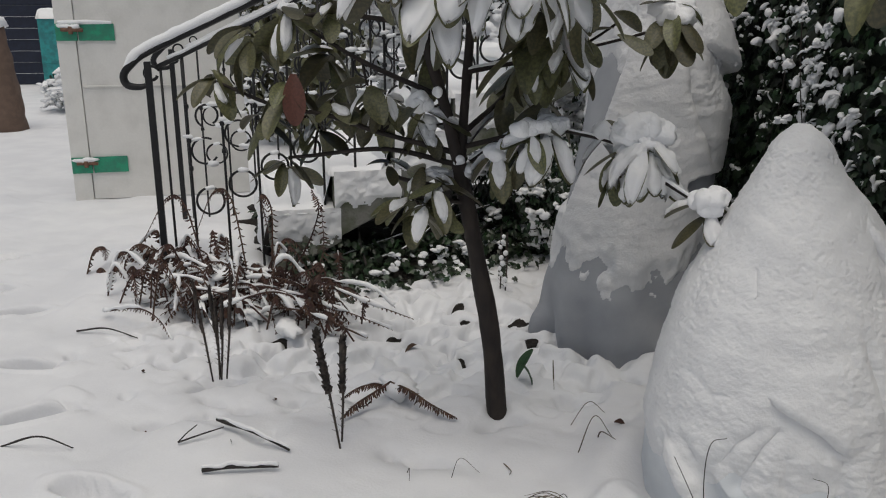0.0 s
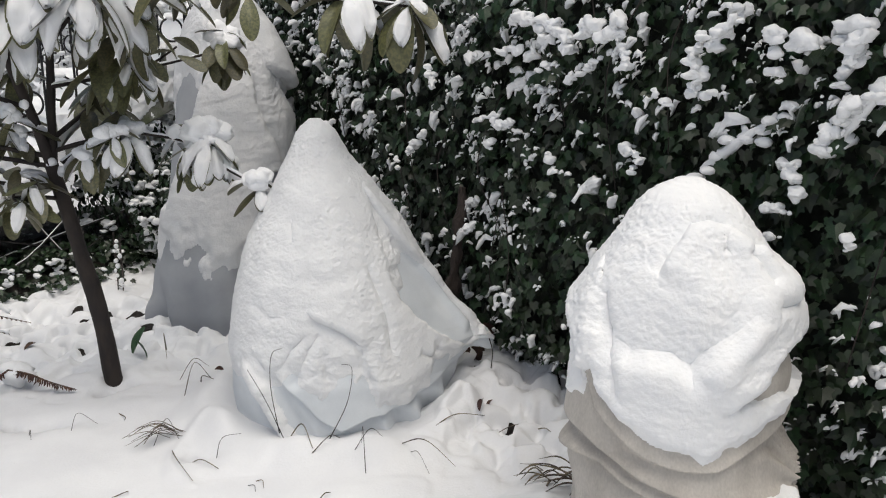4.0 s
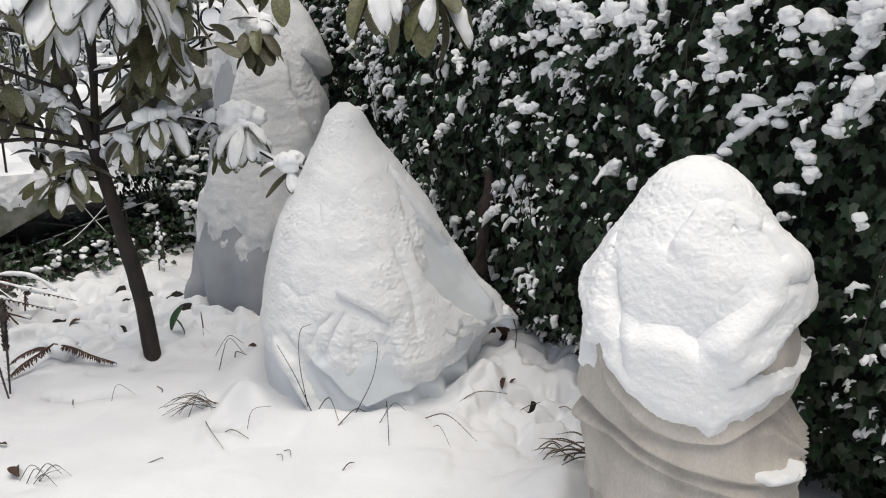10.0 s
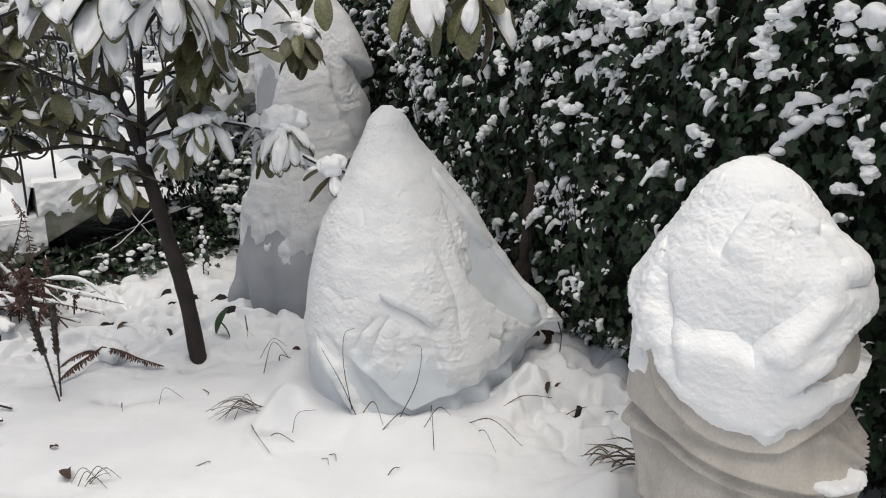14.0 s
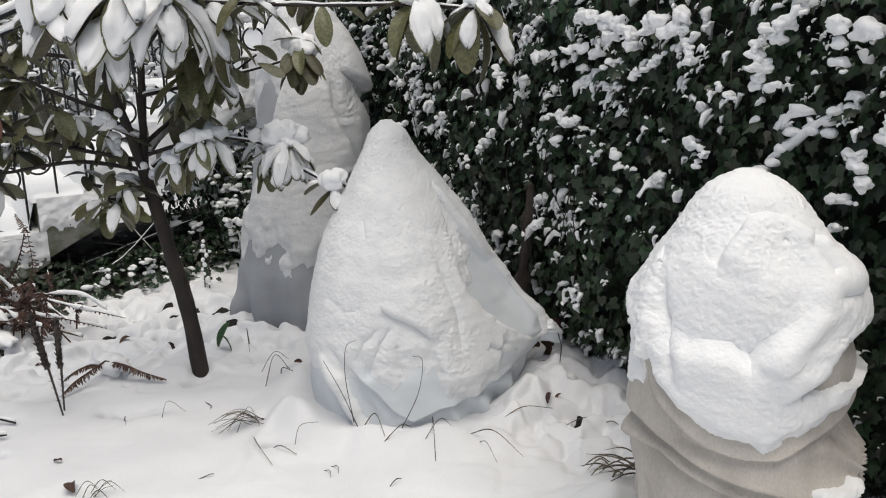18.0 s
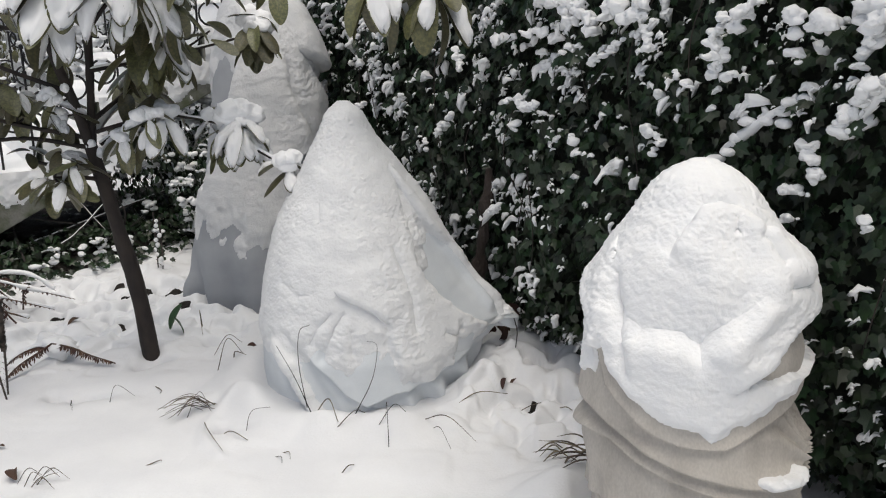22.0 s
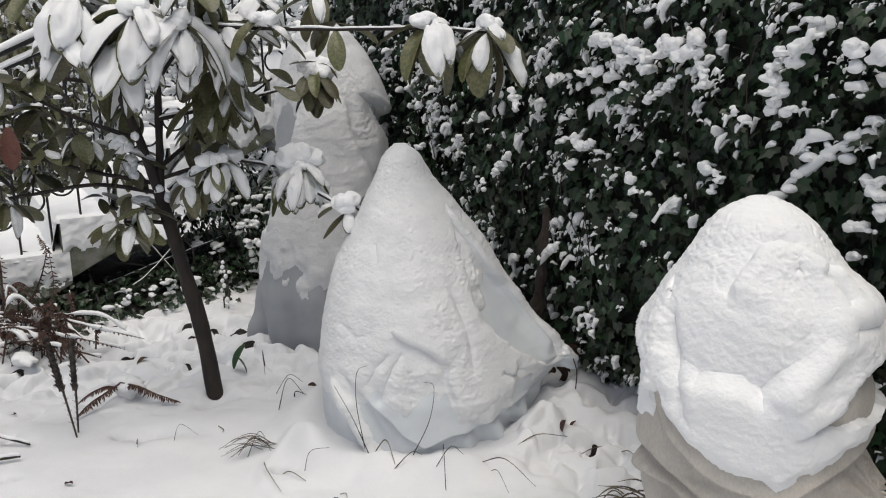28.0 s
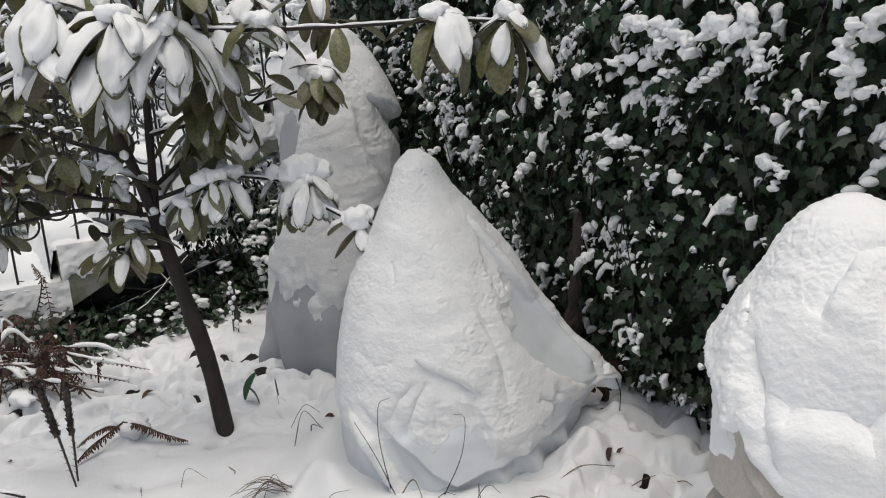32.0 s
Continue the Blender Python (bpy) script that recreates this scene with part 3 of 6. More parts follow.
CONE_EDGE = ([-3.2, -1.6, -1.28, -0.93, -0.75, -0.61, -0.46, -0.39, -0.32, -0.2, -0.09, -0.02, 0.05, 0.12, 0.27, 0.34, 0.4, 0.53, 0.69, 0.85, 0.98, 1.04, 1.25, 1.5, 2.0, 3.2],
             [0.2, 0.22, 0.20, 0.21, 0.21, 0.19, 0.21, 0.25, 0.225, 0.175, 0.165, 0.20, 0.235, 0.245, 0.250, 0.19, 0.115, 0.098, 0.105, 0.135, 0.167, 0.246, 0.25, 0.24, 0.2, 0.2])


def cone_mask(z, th, v, n):
    a = front(th)
    m = (z - np.interp(a, *CONE_EDGE)) * 6 + 0.30 * fbm(v @ TILT, 15, 3, 30)
    d, u = line_field(a, z, CONE_ARM, 0.42)
    m = np.maximum(m, 1.1 * np.exp(-(d / 0.034) ** 2) - 0.4 + 0.35 * fbm(v, 20, 2, 32))
    ragged = 0.08 * fbm(v, 13, 2, 31)
    bare = smooth(-0.03, 0.05, a - strip_left(z) + ragged) * smooth(0.10, -0.02, a - strip_hem(z)) * smooth(0.92, 0.87, z) * smooth(0.33, 0.38, z + 0.06 * ragged + 0.06 * smooth(1.1, 1.35, a))
    return np.clip(m - 2.4 * bare, -1, 1)


CONE_PROFILE = [(1.16, -0.085, -0.068, 0.006), (1.154, -0.112, -0.042, 0.03), (1.136, -0.13, -0.022, 0.05), (1.1, -0.142, -0.006, 0.068), (1.01, -0.182, 0.045, 0.115), (0.93, -0.222, 0.102, 0.172), (0.81, -0.287, 0.172, 0.232),
                (0.69, -0.342, 0.232, 0.282), (0.57, -0.377, 0.282, 0.322), (0.45, -0.402, 0.327, 0.342), (0.32, -0.422, 0.352, 0.357), (0.2, -0.444, 0.379, 0.379), (0.09, -0.449, 0.374, 0.369), (-0.06, -0.429, 0.349, 0.339)]
covered_plant("covered_shrub", "cone-shaped shrub wrapped in pale blue frost fleece, crusted with snow", CONE_AT, CONE_PROFILE, (0.981, 0.193), FLEECE, cone_wrinkle, cone_mask, lobe=cone_lobe, cloth_label="pale blue-grey frost fleece", rows=340, cols=460, crust=0.0048, soft=0.7, snow=CONE_CRUST)


cone = bpy.data.objects["covered_shrub"]
lv, lf = sphere_mesh(5)
v = lv * (0.115, 0.04, 0.06)
v = v + lv * (0.016 * (1 - np.abs(fbm(v * (1, 1, 2.0), 13, 2, 3))) ** 3 - 0.012 + 0.008 * np.sin(60 * v[:, 2] + 25 * v[:, 0]))[:, None]
ob = put("gathered_corner", mesh_of("gathered_corner", v, lf), FLEECE, cone, "pinched fleece corner")
ob.matrix_basis = pose(0.545, 0.05, 0.30, 8, 26, 8)
top = lv[:, 2] > -0.2
v2 = v * (0.86, 0.95, 1.0) + np.array([-0.012, -0.004, 0.010]) + lv * (0.007 * fbm(v, 34, 3, 6))[:, None]
keep = [q for q in lf if min(v2[list(q), 2]) > 0.002]
put("corner_snow", mesh_of("corner_snow", v2, keep), SNOW_CRUST, ob)
v, f = tube([(0.625, 0.03, 0.28), (0.64, 0.03, 0.22), (0.635, 0.02, 0.15)], (0.0025, 0.002), 5, 8)
put("tie", mesh_of("tie", v, f), STEM, cone, "dark hanging tie cord")


def lip_line(a):
    return np.interp(a, [0.3, 0.7, 1.2, 1.5, 2.2], [1.40, 1.352, 1.30, 1.26, 1.24])


def strip_edge(z):
    return np.interp(z, [0.3, 0.6, 0.84, 1.05, 1.28, 1.5, 1.7], [-1.5, -1.15, -0.9, -0.66, -0.5, -0.42, -0.4])


def back_wrinkle(z, th, v):
    a = front(th)
    w = 0.016 * fbm(v * (1, 1, 0.6), 4, 2, 52) + 0.018 * np.sin(8 * th + 5 * z + 4 * vnoise(v, 3, 5)) * smooth(0.45, 0.05, z)
    # mass of snow hanging over a pointed lip, with a hollow under it
    d = z - lip_line(a)
    side = smooth(0.45, 0.8, a) * smooth(2.3, 1.8, a)
    w = w + side * (0.022 * smooth(-0.012, 0.014, d) * np.exp(-np.clip(d, 0, 1) / 0.16) - 0.032 * smooth(0.0, -0.02, d) * smooth(-0.20, -0.08, d))
    # a slanting valley below, and a rounded shoulder before it
    fold = a - np.interp(z, [0.8, 0.91, 1.055, 1.166, 1.3], [0.95, 0.75, 0.47, 0.30, 0.22])
    w = w + (0.022 * smooth(0.02, -0.04, fold) * np.exp(np.clip(fold, -2, 0) / 0.3) - 0.02 * np.exp(-((fold - 0.07) / 0.09) ** 2)) * smooth(0.80, 0.95, z) * smooth(1.36, 1.24, z)
    # turned-over edge along the bare flank
    e = a - strip_edge(z)
    w = w + (0.016 * smooth(-0.03, 0.03, e) * np.exp(-np.clip(e, 0, 3) / 0.3)) * smooth(0.45, 0.7, z) * (np.abs(a) < 2.4)
    # flared hem
    return w + 0.05 * smooth(0.16, 0.0, z) * np.exp(-((a + 1.35) / 0.18) ** 2) - 0.02 * np.exp(-((a + 1.05) / 0.12) ** 2) * smooth(0.22, 0.05, z)


def back_mask(z, th, v, n):
    a = front(th)
    edge = np.interp(a, [-1.5, -1.06, -0.75, -0.43, -0.09, 0.13, 0.5, 0.8, 1.3], [0.39, 0.44, 0.40, 0.38, 0.29, 0.31, 0.36, 0.46, 0.50])
    m = (z - edge) * 3.2 + 0.5 * fbm(v * (1, 1, 0.7), 10, 3, 60)
    e = a - strip_edge(z)
    m = m - 2.6 * smooth(0.03, -0.05, e) * smooth(-1.5, -1.1, e) * smooth(0.55, 0.75, z) * smooth(1.66, 1.5, z)
    d = z - lip_line(a)
    m = m - 2.2 * smooth(0.0, -0.015, d) * smooth(-0.03 - 0.13 * smooth(0.6, 1.3, a), -0.02 - 0.09 * smooth(0.6, 1.3, a), d) * smooth(0.55, 0.8, a)
    m = m - 2.4 * np.exp(-((z - 0.76) / 0.055) ** 4) * smooth(0.45, 0.62, a + 0.25 * vnoise(v, 18, 9))
    return np.clip(m, -1, 1)


BACK_PROFILE = [(1.72, 0.02, 0.15, 0.05), (1.68, -0.05, 0.22, 0.10), (1.56, -0.13, 0.30, 0.17), (1.41, -0.17, 0.365, 0.22), (1.29, -0.19, 0.395, 0.25), (1.22, -0.205, 0.395, 0.26), (1.0, -0.24, 0.385, 0.29),
                (0.64, -0.285, 0.36, 0.32), (0.42, -0.33, 0.37, 0.35), (0.26, -0.375, 0.38, 0.37), (0.06, -0.40, 0.37, 0.37), (-0.06, -0.38, 0.35, 0.35)]
covered_plant("covered_tree", "tall shrub draped in frost fleece darkened for shade, partly crusted with snow", BACK_AT, BACK_PROFILE, (0.95, 0.311), SHADED_FLEECE, back_wrinkle, back_mask, rows=240, cols=320, cloth_label="grey-blue frost fleece, coloured darker for the shade it stands in", crust=0.0058, soft=0.5, snow=SHADED_CRUST)


SNOW_EDGE = ([-2.2, -1.5, -1.2, -0.86, -0.80, -0.72, -0.63, -0.42, -0.11, 0.16, 0.36, 0.42, 0.56, 0.80, 1.28, 1.6, 2.2], [0.58, 0.555, 0.565, 0.595, 0.675, 0.685, 0.630, 0.585, 0.538, 0.514, 0.503, 0.510, 0.537, 0.562, 0.600, 0.62, 0.62])
SLIT = ([0.0, 0.3, 0.49, 0.59, 0.79, 0.91, 1.06, 1.49, 2.2], [0.60, 0.615, 0.634, 0.650, 0.684, 0.735, 0.772, 0.775, 0.76])
SLIT_LINE = [(0.32, 0.63), (0.43, 0.646), (0.55, 0.672), (0.71, 0.69), (0.78, 0.713), (0.99, 0.76), (1.23, 0.785), (1.6, 0.79), (2.0, 0.77)]
BROW = [(-0.34, 0.91), (-0.22, 0.95), (-0.1, 0.99), (0.09, 1.035), (0.38, 1.046), (0.67, 1.032), (0.93, 0.985), (1.2, 0.97)]
LEDGE = ([-1.2, -0.6, -0.52, -0.37, -0.18, -0.01, 0.06, 0.15, 0.24, 0.37, 0.49, 0.61, 0.9], [0.80, 0.77, 0.751, 0.728, 0.737, 0.737, 0.718, 0.708, 0.737, 0.764, 0.791, 0.829, 0.87])
GROOVE = [(-0.92, 0.875), (-0.84, 0.86), (-0.65, 0.789), (-0.51, 0.715), (-0.44, 0.65), (-0.40, 0.61)]
LAPS = [  # turns and heights along each overlapping fold, its step and how far up it fades
    ([-1.6, -1.0, -0.80, -0.64, -0.37, -0.18, 0.09, 0.36, 0.62, 1.28, 1.7], [0.80, 0.76, 0.68, 0.591, 0.534, 0.496, 0.478, 0.475, 0.502, 0.575, 0.60], 0.024, 0.05),
    ([-1.8, -1.4, -0.86, -0.35, -0.09, 0.12, 0.54, 1.02, 1.5, 1.9], [0.49, 0.507, 0.508, 0.440, 0.418, 0.398, 0.372, 0.353, 0.40, 0.42], 0.032, 0.055),
    ([-1.9, -1.4, -0.99, -0.66, -0.35, -0.08, 0.19, 0.55, 1.0, 1.6], [0.39, 0.40, 0.422, 0.428, 0.400, 0.374, 0.350, 0.326, 0.312, 0.34], 0.030, 0.035),
    ([-1.6, -0.9, -0.2, 0.6, 1.6], [0.20, 0.23, 0.20, 0.15, 0.16], 0.016, 0.05),
]


def bag_wrinkle(z, th, v):
    a = front(th)
    near = smooth(2.2, 1.7, np.abs(a))
    w = 0.008 * fbm(v * (1, 1, 0.8), 4.0, 2, 71)
    wave = 0.006 * vnoise(v, 9, 88)
    for turns, heights, step, fade in LAPS:
        line = z - np.interp(a, turns, heights) - wave
        w = w + near * step * np.exp(-np.clip(line, 0, 1) / fade) * smooth(-0.006, 0.004, line)
    # drawn creases that fan out across the cloth
    low = smooth(0.53, 0.47, z) * near
    fan = np.arctan2(z - 0.36, a - 1.5)
    w = w + 0.004 * fbm(v * (1, 1, 1.6), 13, 3, 79) * smooth(0.56, 0.5, z) + low * 0.009 * np.sin(26 * fan + 2.5 * vnoise(v, 5, 77)) * smooth(0.30, 0.38, z) + low * 0.005 * np.sin(17 * a + 6 * z + 3 * vnoise(v, 4, 78)) * smooth(0.36, 0.26, z)
    # drooping brow: a roll of snow under a crease, and the hollow face below it
    d, u = line_field(a, z, BROW, 0.2)
    open_ends = smooth(0.0, 0.14, u) * smooth(1.0, 0.9, u)
    w = w + open_ends * (0.034 * smooth(0.006, -0.018, d) * np.exp(np.clip(d, -9, 0) / 0.06) - 0.014 * np.exp(-(d / 0.014) ** 2))
    # ledge of snow that juts out under the face
    d = z - np.interp(a, *LEDGE)
    span = smooth(-1.0, -0.2, a) * smooth(0.85, 0.45, a)
    w = w + span * (0.016 * smooth(0.03, -0.03, d) * np.exp(np.clip(d, -9, 0) / 0.14) - 0.042 * smooth(-0.03, 0.03, d) * np.exp(-np.clip(d, 0, 9) / 0.15))
    w = w - 0.008 * np.exp(-((a - 0.15 - 0.3 * (z - 0.69)) / 0.085) ** 2) * smooth(0.655, 0.70, z) * smooth(0.83, 0.73, z)
    # sloping rim between the ledge and the far side
    w = w + 0.018 * np.exp(-(line_field(a, z, [(0.35, 0.72), (0.5, 0.80), (0.66, 0.87)], 0.26)[0] / 0.03) ** 2)
    # two small hollows in the brow, and the knob beside them
    w = w + crease(a, z, [(0.80, 0.985), (0.87, 0.96), (0.89, 0.934), (0.92, 0.90)], 0.24, 0.048, 0.014)
    w = w + crease(a, z, [(0.45, 1.0), (0.53, 0.996), (0.61, 0.993)], 0.16, 0.024, 0.012)
    w = w + 0.020 * np.exp(-(((a - 1.15) / 0.22) ** 2 + ((z - 0.91) / 0.045) ** 2)) - 0.03 * np.exp(-(line_field(a, z, [(0.9, 0.866), (1.15, 0.862), (1.6, 0.85)], 0.25)[0] / 0.014) ** 2)
    # the slit that opens beside the tongue, with the snow above lapping over it
    w = w + lap(a, z, SLIT_LINE, 0.26, 0.022, 0.040, 0.06, 0.012)
    # outer roll on the other side, behind a groove
    w = w + crease(a, z, GROOVE, 0.27, 0.026, 0.016) + 0.010 * np.exp(-((line_field(a, z, GROOVE, 0.27)[0] + 0.05) / 0.03) ** 2) * smooth(0.66, 0.72, z)
    return w


def bag_mask(z, th, v, n):
    a = front(th)
    m = (z - np.interp(a, *SNOW_EDGE)) * 7 + 0.13 * fbm(v, 22, 2, 80)
    m = np.where((a < -0.85) & (z < 0.85), np.minimum(m, 0.10 + 1.2 * np.clip(z - 0.68, 0, 1)), m)
    # bare cloth on the outer side of the slit and of the far roll
    slit = np.interp(a, *SLIT)
    shelf = np.interp(a, [0.49, 0.8, 1.28, 1.6], [0.634, 0.642, 0.65, 0.655]) + 0.012 * vnoise(v, 20, 5)
    m = m - 2.2 * smooth(0.004, -0.006, z - slit) * smooth(-0.006, 0.006, z - shelf) * smooth(0.5, 0.6, a) * smooth(2.2, 1.9, a)
    m = m - 1.6 * smooth(-1.25, -1.4, a) * smooth(0.74, 0.66, z) * smooth(-2.2, -1.9, a)
    # snow caught in the pocket of the lowest lap and banked at its side
    lap = z - np.interp(a, LAPS[1][0], LAPS[1][1])
    m = np.maximum(m, 1.1 * np.exp(-((lap - 0.016) / 0.014) ** 2) * smooth(0.55, 0.75, a) * smooth(1.25, 1.1, a) - 0.45 + 0.2 * fbm(v, 22, 2, 81))
    return np.clip(m, -1, 1)


BAG_PROFILE = [(1.115, -0.012, -0.005, 0.004), (1.112, -0.05, 0.03, 0.04), (1.10, -0.078, 0.058, 0.068), (1.07, -0.108, 0.09, 0.1), (1.02, -0.142, 0.128, 0.136), (0.95, -0.185, 0.188, 0.185), (0.895, -0.222, 0.25, 0.225), (0.84, -0.25, 0.26, 0.245), (0.76, -0.28, 0.25, 0.26), (0.68, -0.285, 0.27, 0.27),
               (0.585, -0.285, 0.255, 0.265), (0.52, -0.275, 0.245, 0.26), (0.47, -0.256, 0.261, 0.251), (0.42, -0.271, 0.276, 0.256), (0.35, -0.266, 0.286, 0.256), (0.27, -0.251, 0.296, 0.256), (0.18, -0.236, 0.306, 0.256), (0.0, -0.246, 0.316, 0.266), (-0.06, -0.246, 0.316, 0.266)]
covered_plant("wrapped_plant", "potted plant bundled in beige cloth under a thick cap of snow", BAG_AT, BAG_PROFILE, (0.969, -0.249), BURLAP, bag_wrinkle, bag_mask, rows=330, cols=420, thick=0.026, cloth_label="creased beige burlap cloth", crust=0.0054, soft=0.3)

# ---- snow lumps, shared by shrubs, branches and the hedge ----
def sphere(detail):
    bm = bmesh.new()
    bmesh.ops.create_icosphere(bm, subdivisions=detail, radius=1)
    v = np.array([p.co[:] for p in bm.verts])
    f = [tuple(p.index for p in g.verts) for g in bm.faces]
    bm.free()
    return v, f


LUMP = {k: sphere(k) for k in (1, 2, 3)}


def lumps(centres, sizes, seed, along=None, detail=2, rough=0.45):
    """Soft snow lumps, flattened and uneven, as one set of vertices and faces."""
    lv, lf = LUMP[detail]
    n, k = len(centres), len(lv)
    v = lv[None] * sizes[:, None, :]
    if along is not None:
        c, s = np.cos(along)[:, None], np.sin(along)[:, None]
        v = np.stack([v[..., 0] * c - v[..., 1] * s, v[..., 0] * s + v[..., 1] * c, v[..., 2]], -1)
    v = (v + centres[:, None]).reshape(-1, 3)
    off = v - np.repeat(centres, k, 0)
    v = v + off * (rough * vnoise(v, 30, seed) + 0.4 * rough * vnoise(v, 70, seed + 1))[:, None]
    f = (np.array(lf)[None] + (np.arange(n) * k)[:, None, None]).reshape(-1, 3)
    return v, f.tolist()


IVY_OUTLINE = np.array([(0.0, 0.0), (-0.22, -0.16), (-0.5, 0.02), (-0.36, 0.28), (-0.44, 0.56), (-0.17, 0.6), (0.0, 1.0), (0.17, 0.6), (0.44, 0.56), (0.36, 0.28), (0.5, 0.02), (0.22, -0.16)])
OVAL_OUTLINE = np.array([(0.0, 0.0), (-0.2, 0.2), (-0.25, 0.5), (-0.15, 0.8), (0.0, 1.0), (0.15, 0.8), (0.25, 0.5), (0.2, 0.2)])


def leaf_batch(centres, size, face, rnd, o=IVY_OUTLINE, roll_by=0.55):
    """Leaves as one set of vertices and faces; face: outward direction for each."""
    n = len(centres)
    up = np.tile([0, 0, 1.0], (n, 1))
    nor = face / np.linalg.norm(face, axis=1)[:, None]
    down = -up + nor * (up * nor).sum(1)[:, None]
    down /= np.linalg.norm(down, axis=1)[:, None] + 1e-9
    side = np.cross(nor, down)
    roll = rnd.normal(0, roll_by, n)[:, None]
    tip = down * np.cos(roll) + side * np.sin(roll)
    side = np.cross(nor, tip)
    flat = np.vstack([o, [(0, 0.35)]])
    lift = np.r_[-0.10 * np.abs(o[:, 0]) * 2 - 0.12 * np.maximum(0, o[:, 1] - 0.4), 0.0]
    v = centres[:, None] + size[:, None, None] * (flat[None, :, :1] * side[:, None] + flat[None, :, 1:] * tip[:, None] + lift[None, :, None] * nor[:, None])
    k = len(o)
    tri = [(i, (i + 1) % k, k) for i in range(k)]
    base = (np.arange(n) * (k + 1))[:, None, None]
    f = (np.array(tri)[None] + base).reshape(-1, 3)
    return v.reshape(-1, 3), f.tolist()


# ---- garden steps with two railings ----
STAIR_TURN = math.degrees(math.atan2(0.66, 0.75))
STAIR_AT = (-3.656, 3.798, 0.236)
SIZE = 0.84
STAIR_W = 1.95
RUN, RISE, FIRST_X, FIRST_Z = 0.42, 0.25, 0.70, 0.20
stairs = thing("garden_steps", "weathered stone garden steps covered with thick snow", "steps", STAIR_AT)
stairs.rotation_euler = (0, 0, radians(STAIR_TURN))
stairs.scale = (SIZE, SIZE, SIZE)


def prism(poly, y0, y1, bevel=0.012):
    bm = bmesh.new()
    a = [bm.verts.new((x, y0, z)) for x, z in poly]
    b = [bm.verts.new((x, y1, z)) for x, z in poly]
    bm.faces.new(a)
    bm.faces.new(b[::-1])
    for k in range(len(poly)):
        bm.faces.new((a[k], b[k], b[(k + 1) % len(poly)], a[(k + 1) % len(poly)]))
    bmesh.ops.recalc_face_normals(bm, faces=bm.faces[:])
    if bevel:
        bmesh.ops.bevel(bm, geom=bm.edges[:], offset=bevel, segments=2, affect="EDGES", profile=0.6)
    return bm


def snow_slab(x0, x1, y0, y1, z, thick, seed, nx=26, ny=40):
    """A soft slab of snow with rounded, slightly overhanging rims."""
    u, v = np.meshgrid(np.linspace(-1, 1, nx), np.linspace(-1, 1, ny))
    x, y = x0 + (x1 - x0) * (u + 1) / 2, y0 + (y1 - y0) * (v + 1) / 2
    p = np.stack([x.ravel(), y.ravel(), np.zeros(x.size)], 1)
    rim = 1 - np.maximum(np.abs(u), np.abs(v)).ravel() ** 8
    p[:, 2] = z + thick * rim ** 0.5 * (1 + 0.3 * fbm(p + seed, 5, 2, seed)) - 0.01 * (rim < 0.01)
    low = p.copy()
    low[:, 2] = z - 0.012
    f = grid_faces(ny, nx)
    n = len(p)
    border = [k for k in range(nx)] + [i * nx + nx - 1 for i in range(1, ny)] + [(ny - 1) * nx + k for k in range(nx - 2, -1, -1)] + [i * nx for i in range(ny - 2, 0, -1)]
    f = f + [tuple(i + n for i in q[::-1]) for q in f] + [(border[k], border[(k + 1) % len(border)], border[(k + 1) % len(border)] + n, border[k] + n) for k in range(len(border))]
    return mesh_of("snow_slab", np.vstack([p, low]), f)


for i in range(7):
    x0, zt = FIRST_X + RUN * i, FIRST_Z + RISE * i
    x1 = x0 + RUN + 0.05
    poly = [(x0, zt - 0.46), (x1, zt - 0.46 + 0.23), (x1, zt), (x0, zt)]
    st = part("step", prism(poly, -0.03 - 0.01 * (i % 2), STAIR_W), STONE, stairs)
    put("snow_slab", snow_slab(x0 - 0.03, x1 + 0.0, -0.06, STAIR_W, zt, 0.055, 3 + i), SNOW, st)
    # snow blown against the side of the block, thin and ragged towards its lower edge
    fx, fz = (q.ravel() for q in np.meshgrid(np.linspace(x0 + 0.004, x1 - 0.004, 40), np.linspace(zt - 0.40, zt + 0.02, 40)))
    cover = (fz - (zt - 0.27 + 0.15 * (fx - x0))) * 6 + 0.8 * fbm(np.stack([fx, fz, 0 * fx + i], 1), 9, 3, 70)
    fy = -0.034 - 0.01 * (i % 2) - 0.024 * smooth(-0.05, 0.7, cover) * (1 + 0.5 * fbm(np.stack([fx, fz, 0 * fx], 1), 26, 2, 71)) + 0.012 * (cover < 0)
    shown = (cover > -0.25) & (fz > zt - 0.44 + 0.49 * (fx - x0))
    put("side_snow", mesh_of("side_snow", np.stack([fx, fy, fz], 1), [q for q in grid_faces(40, 40) if shown[list(q)].all()]), SNOW_CRUST, st)
    # and a bank of it against the riser
    ry, rz = (q.ravel() for q in np.meshgrid(np.linspace(-0.03, STAIR_W, 40), np.linspace(zt - 0.27, zt + 0.03, 16)))
    rx = x0 - 0.012 - 0.07 * smooth(zt + 0.02, zt - 0.26, rz) * (1 + 0.4 * fbm(np.stack([0 * ry + i, ry, rz], 1), 7, 2, 72))
    put("riser_snow", mesh_of("riser_snow", np.stack([rx, ry, rz], 1), grid_faces(16, 40)), SNOW, st)

rail = thing("railing", "black wrought-iron stair railing with scrolls, its handrail topped with snow", "railing", STAIR_AT, group="stair railings")
rail.rotation_euler = (0, 0, radians(STAIR_TURN))
rail.scale = (SIZE, SIZE, SIZE)


def hand_z(s):
    return 1.255 + 0.463 * s


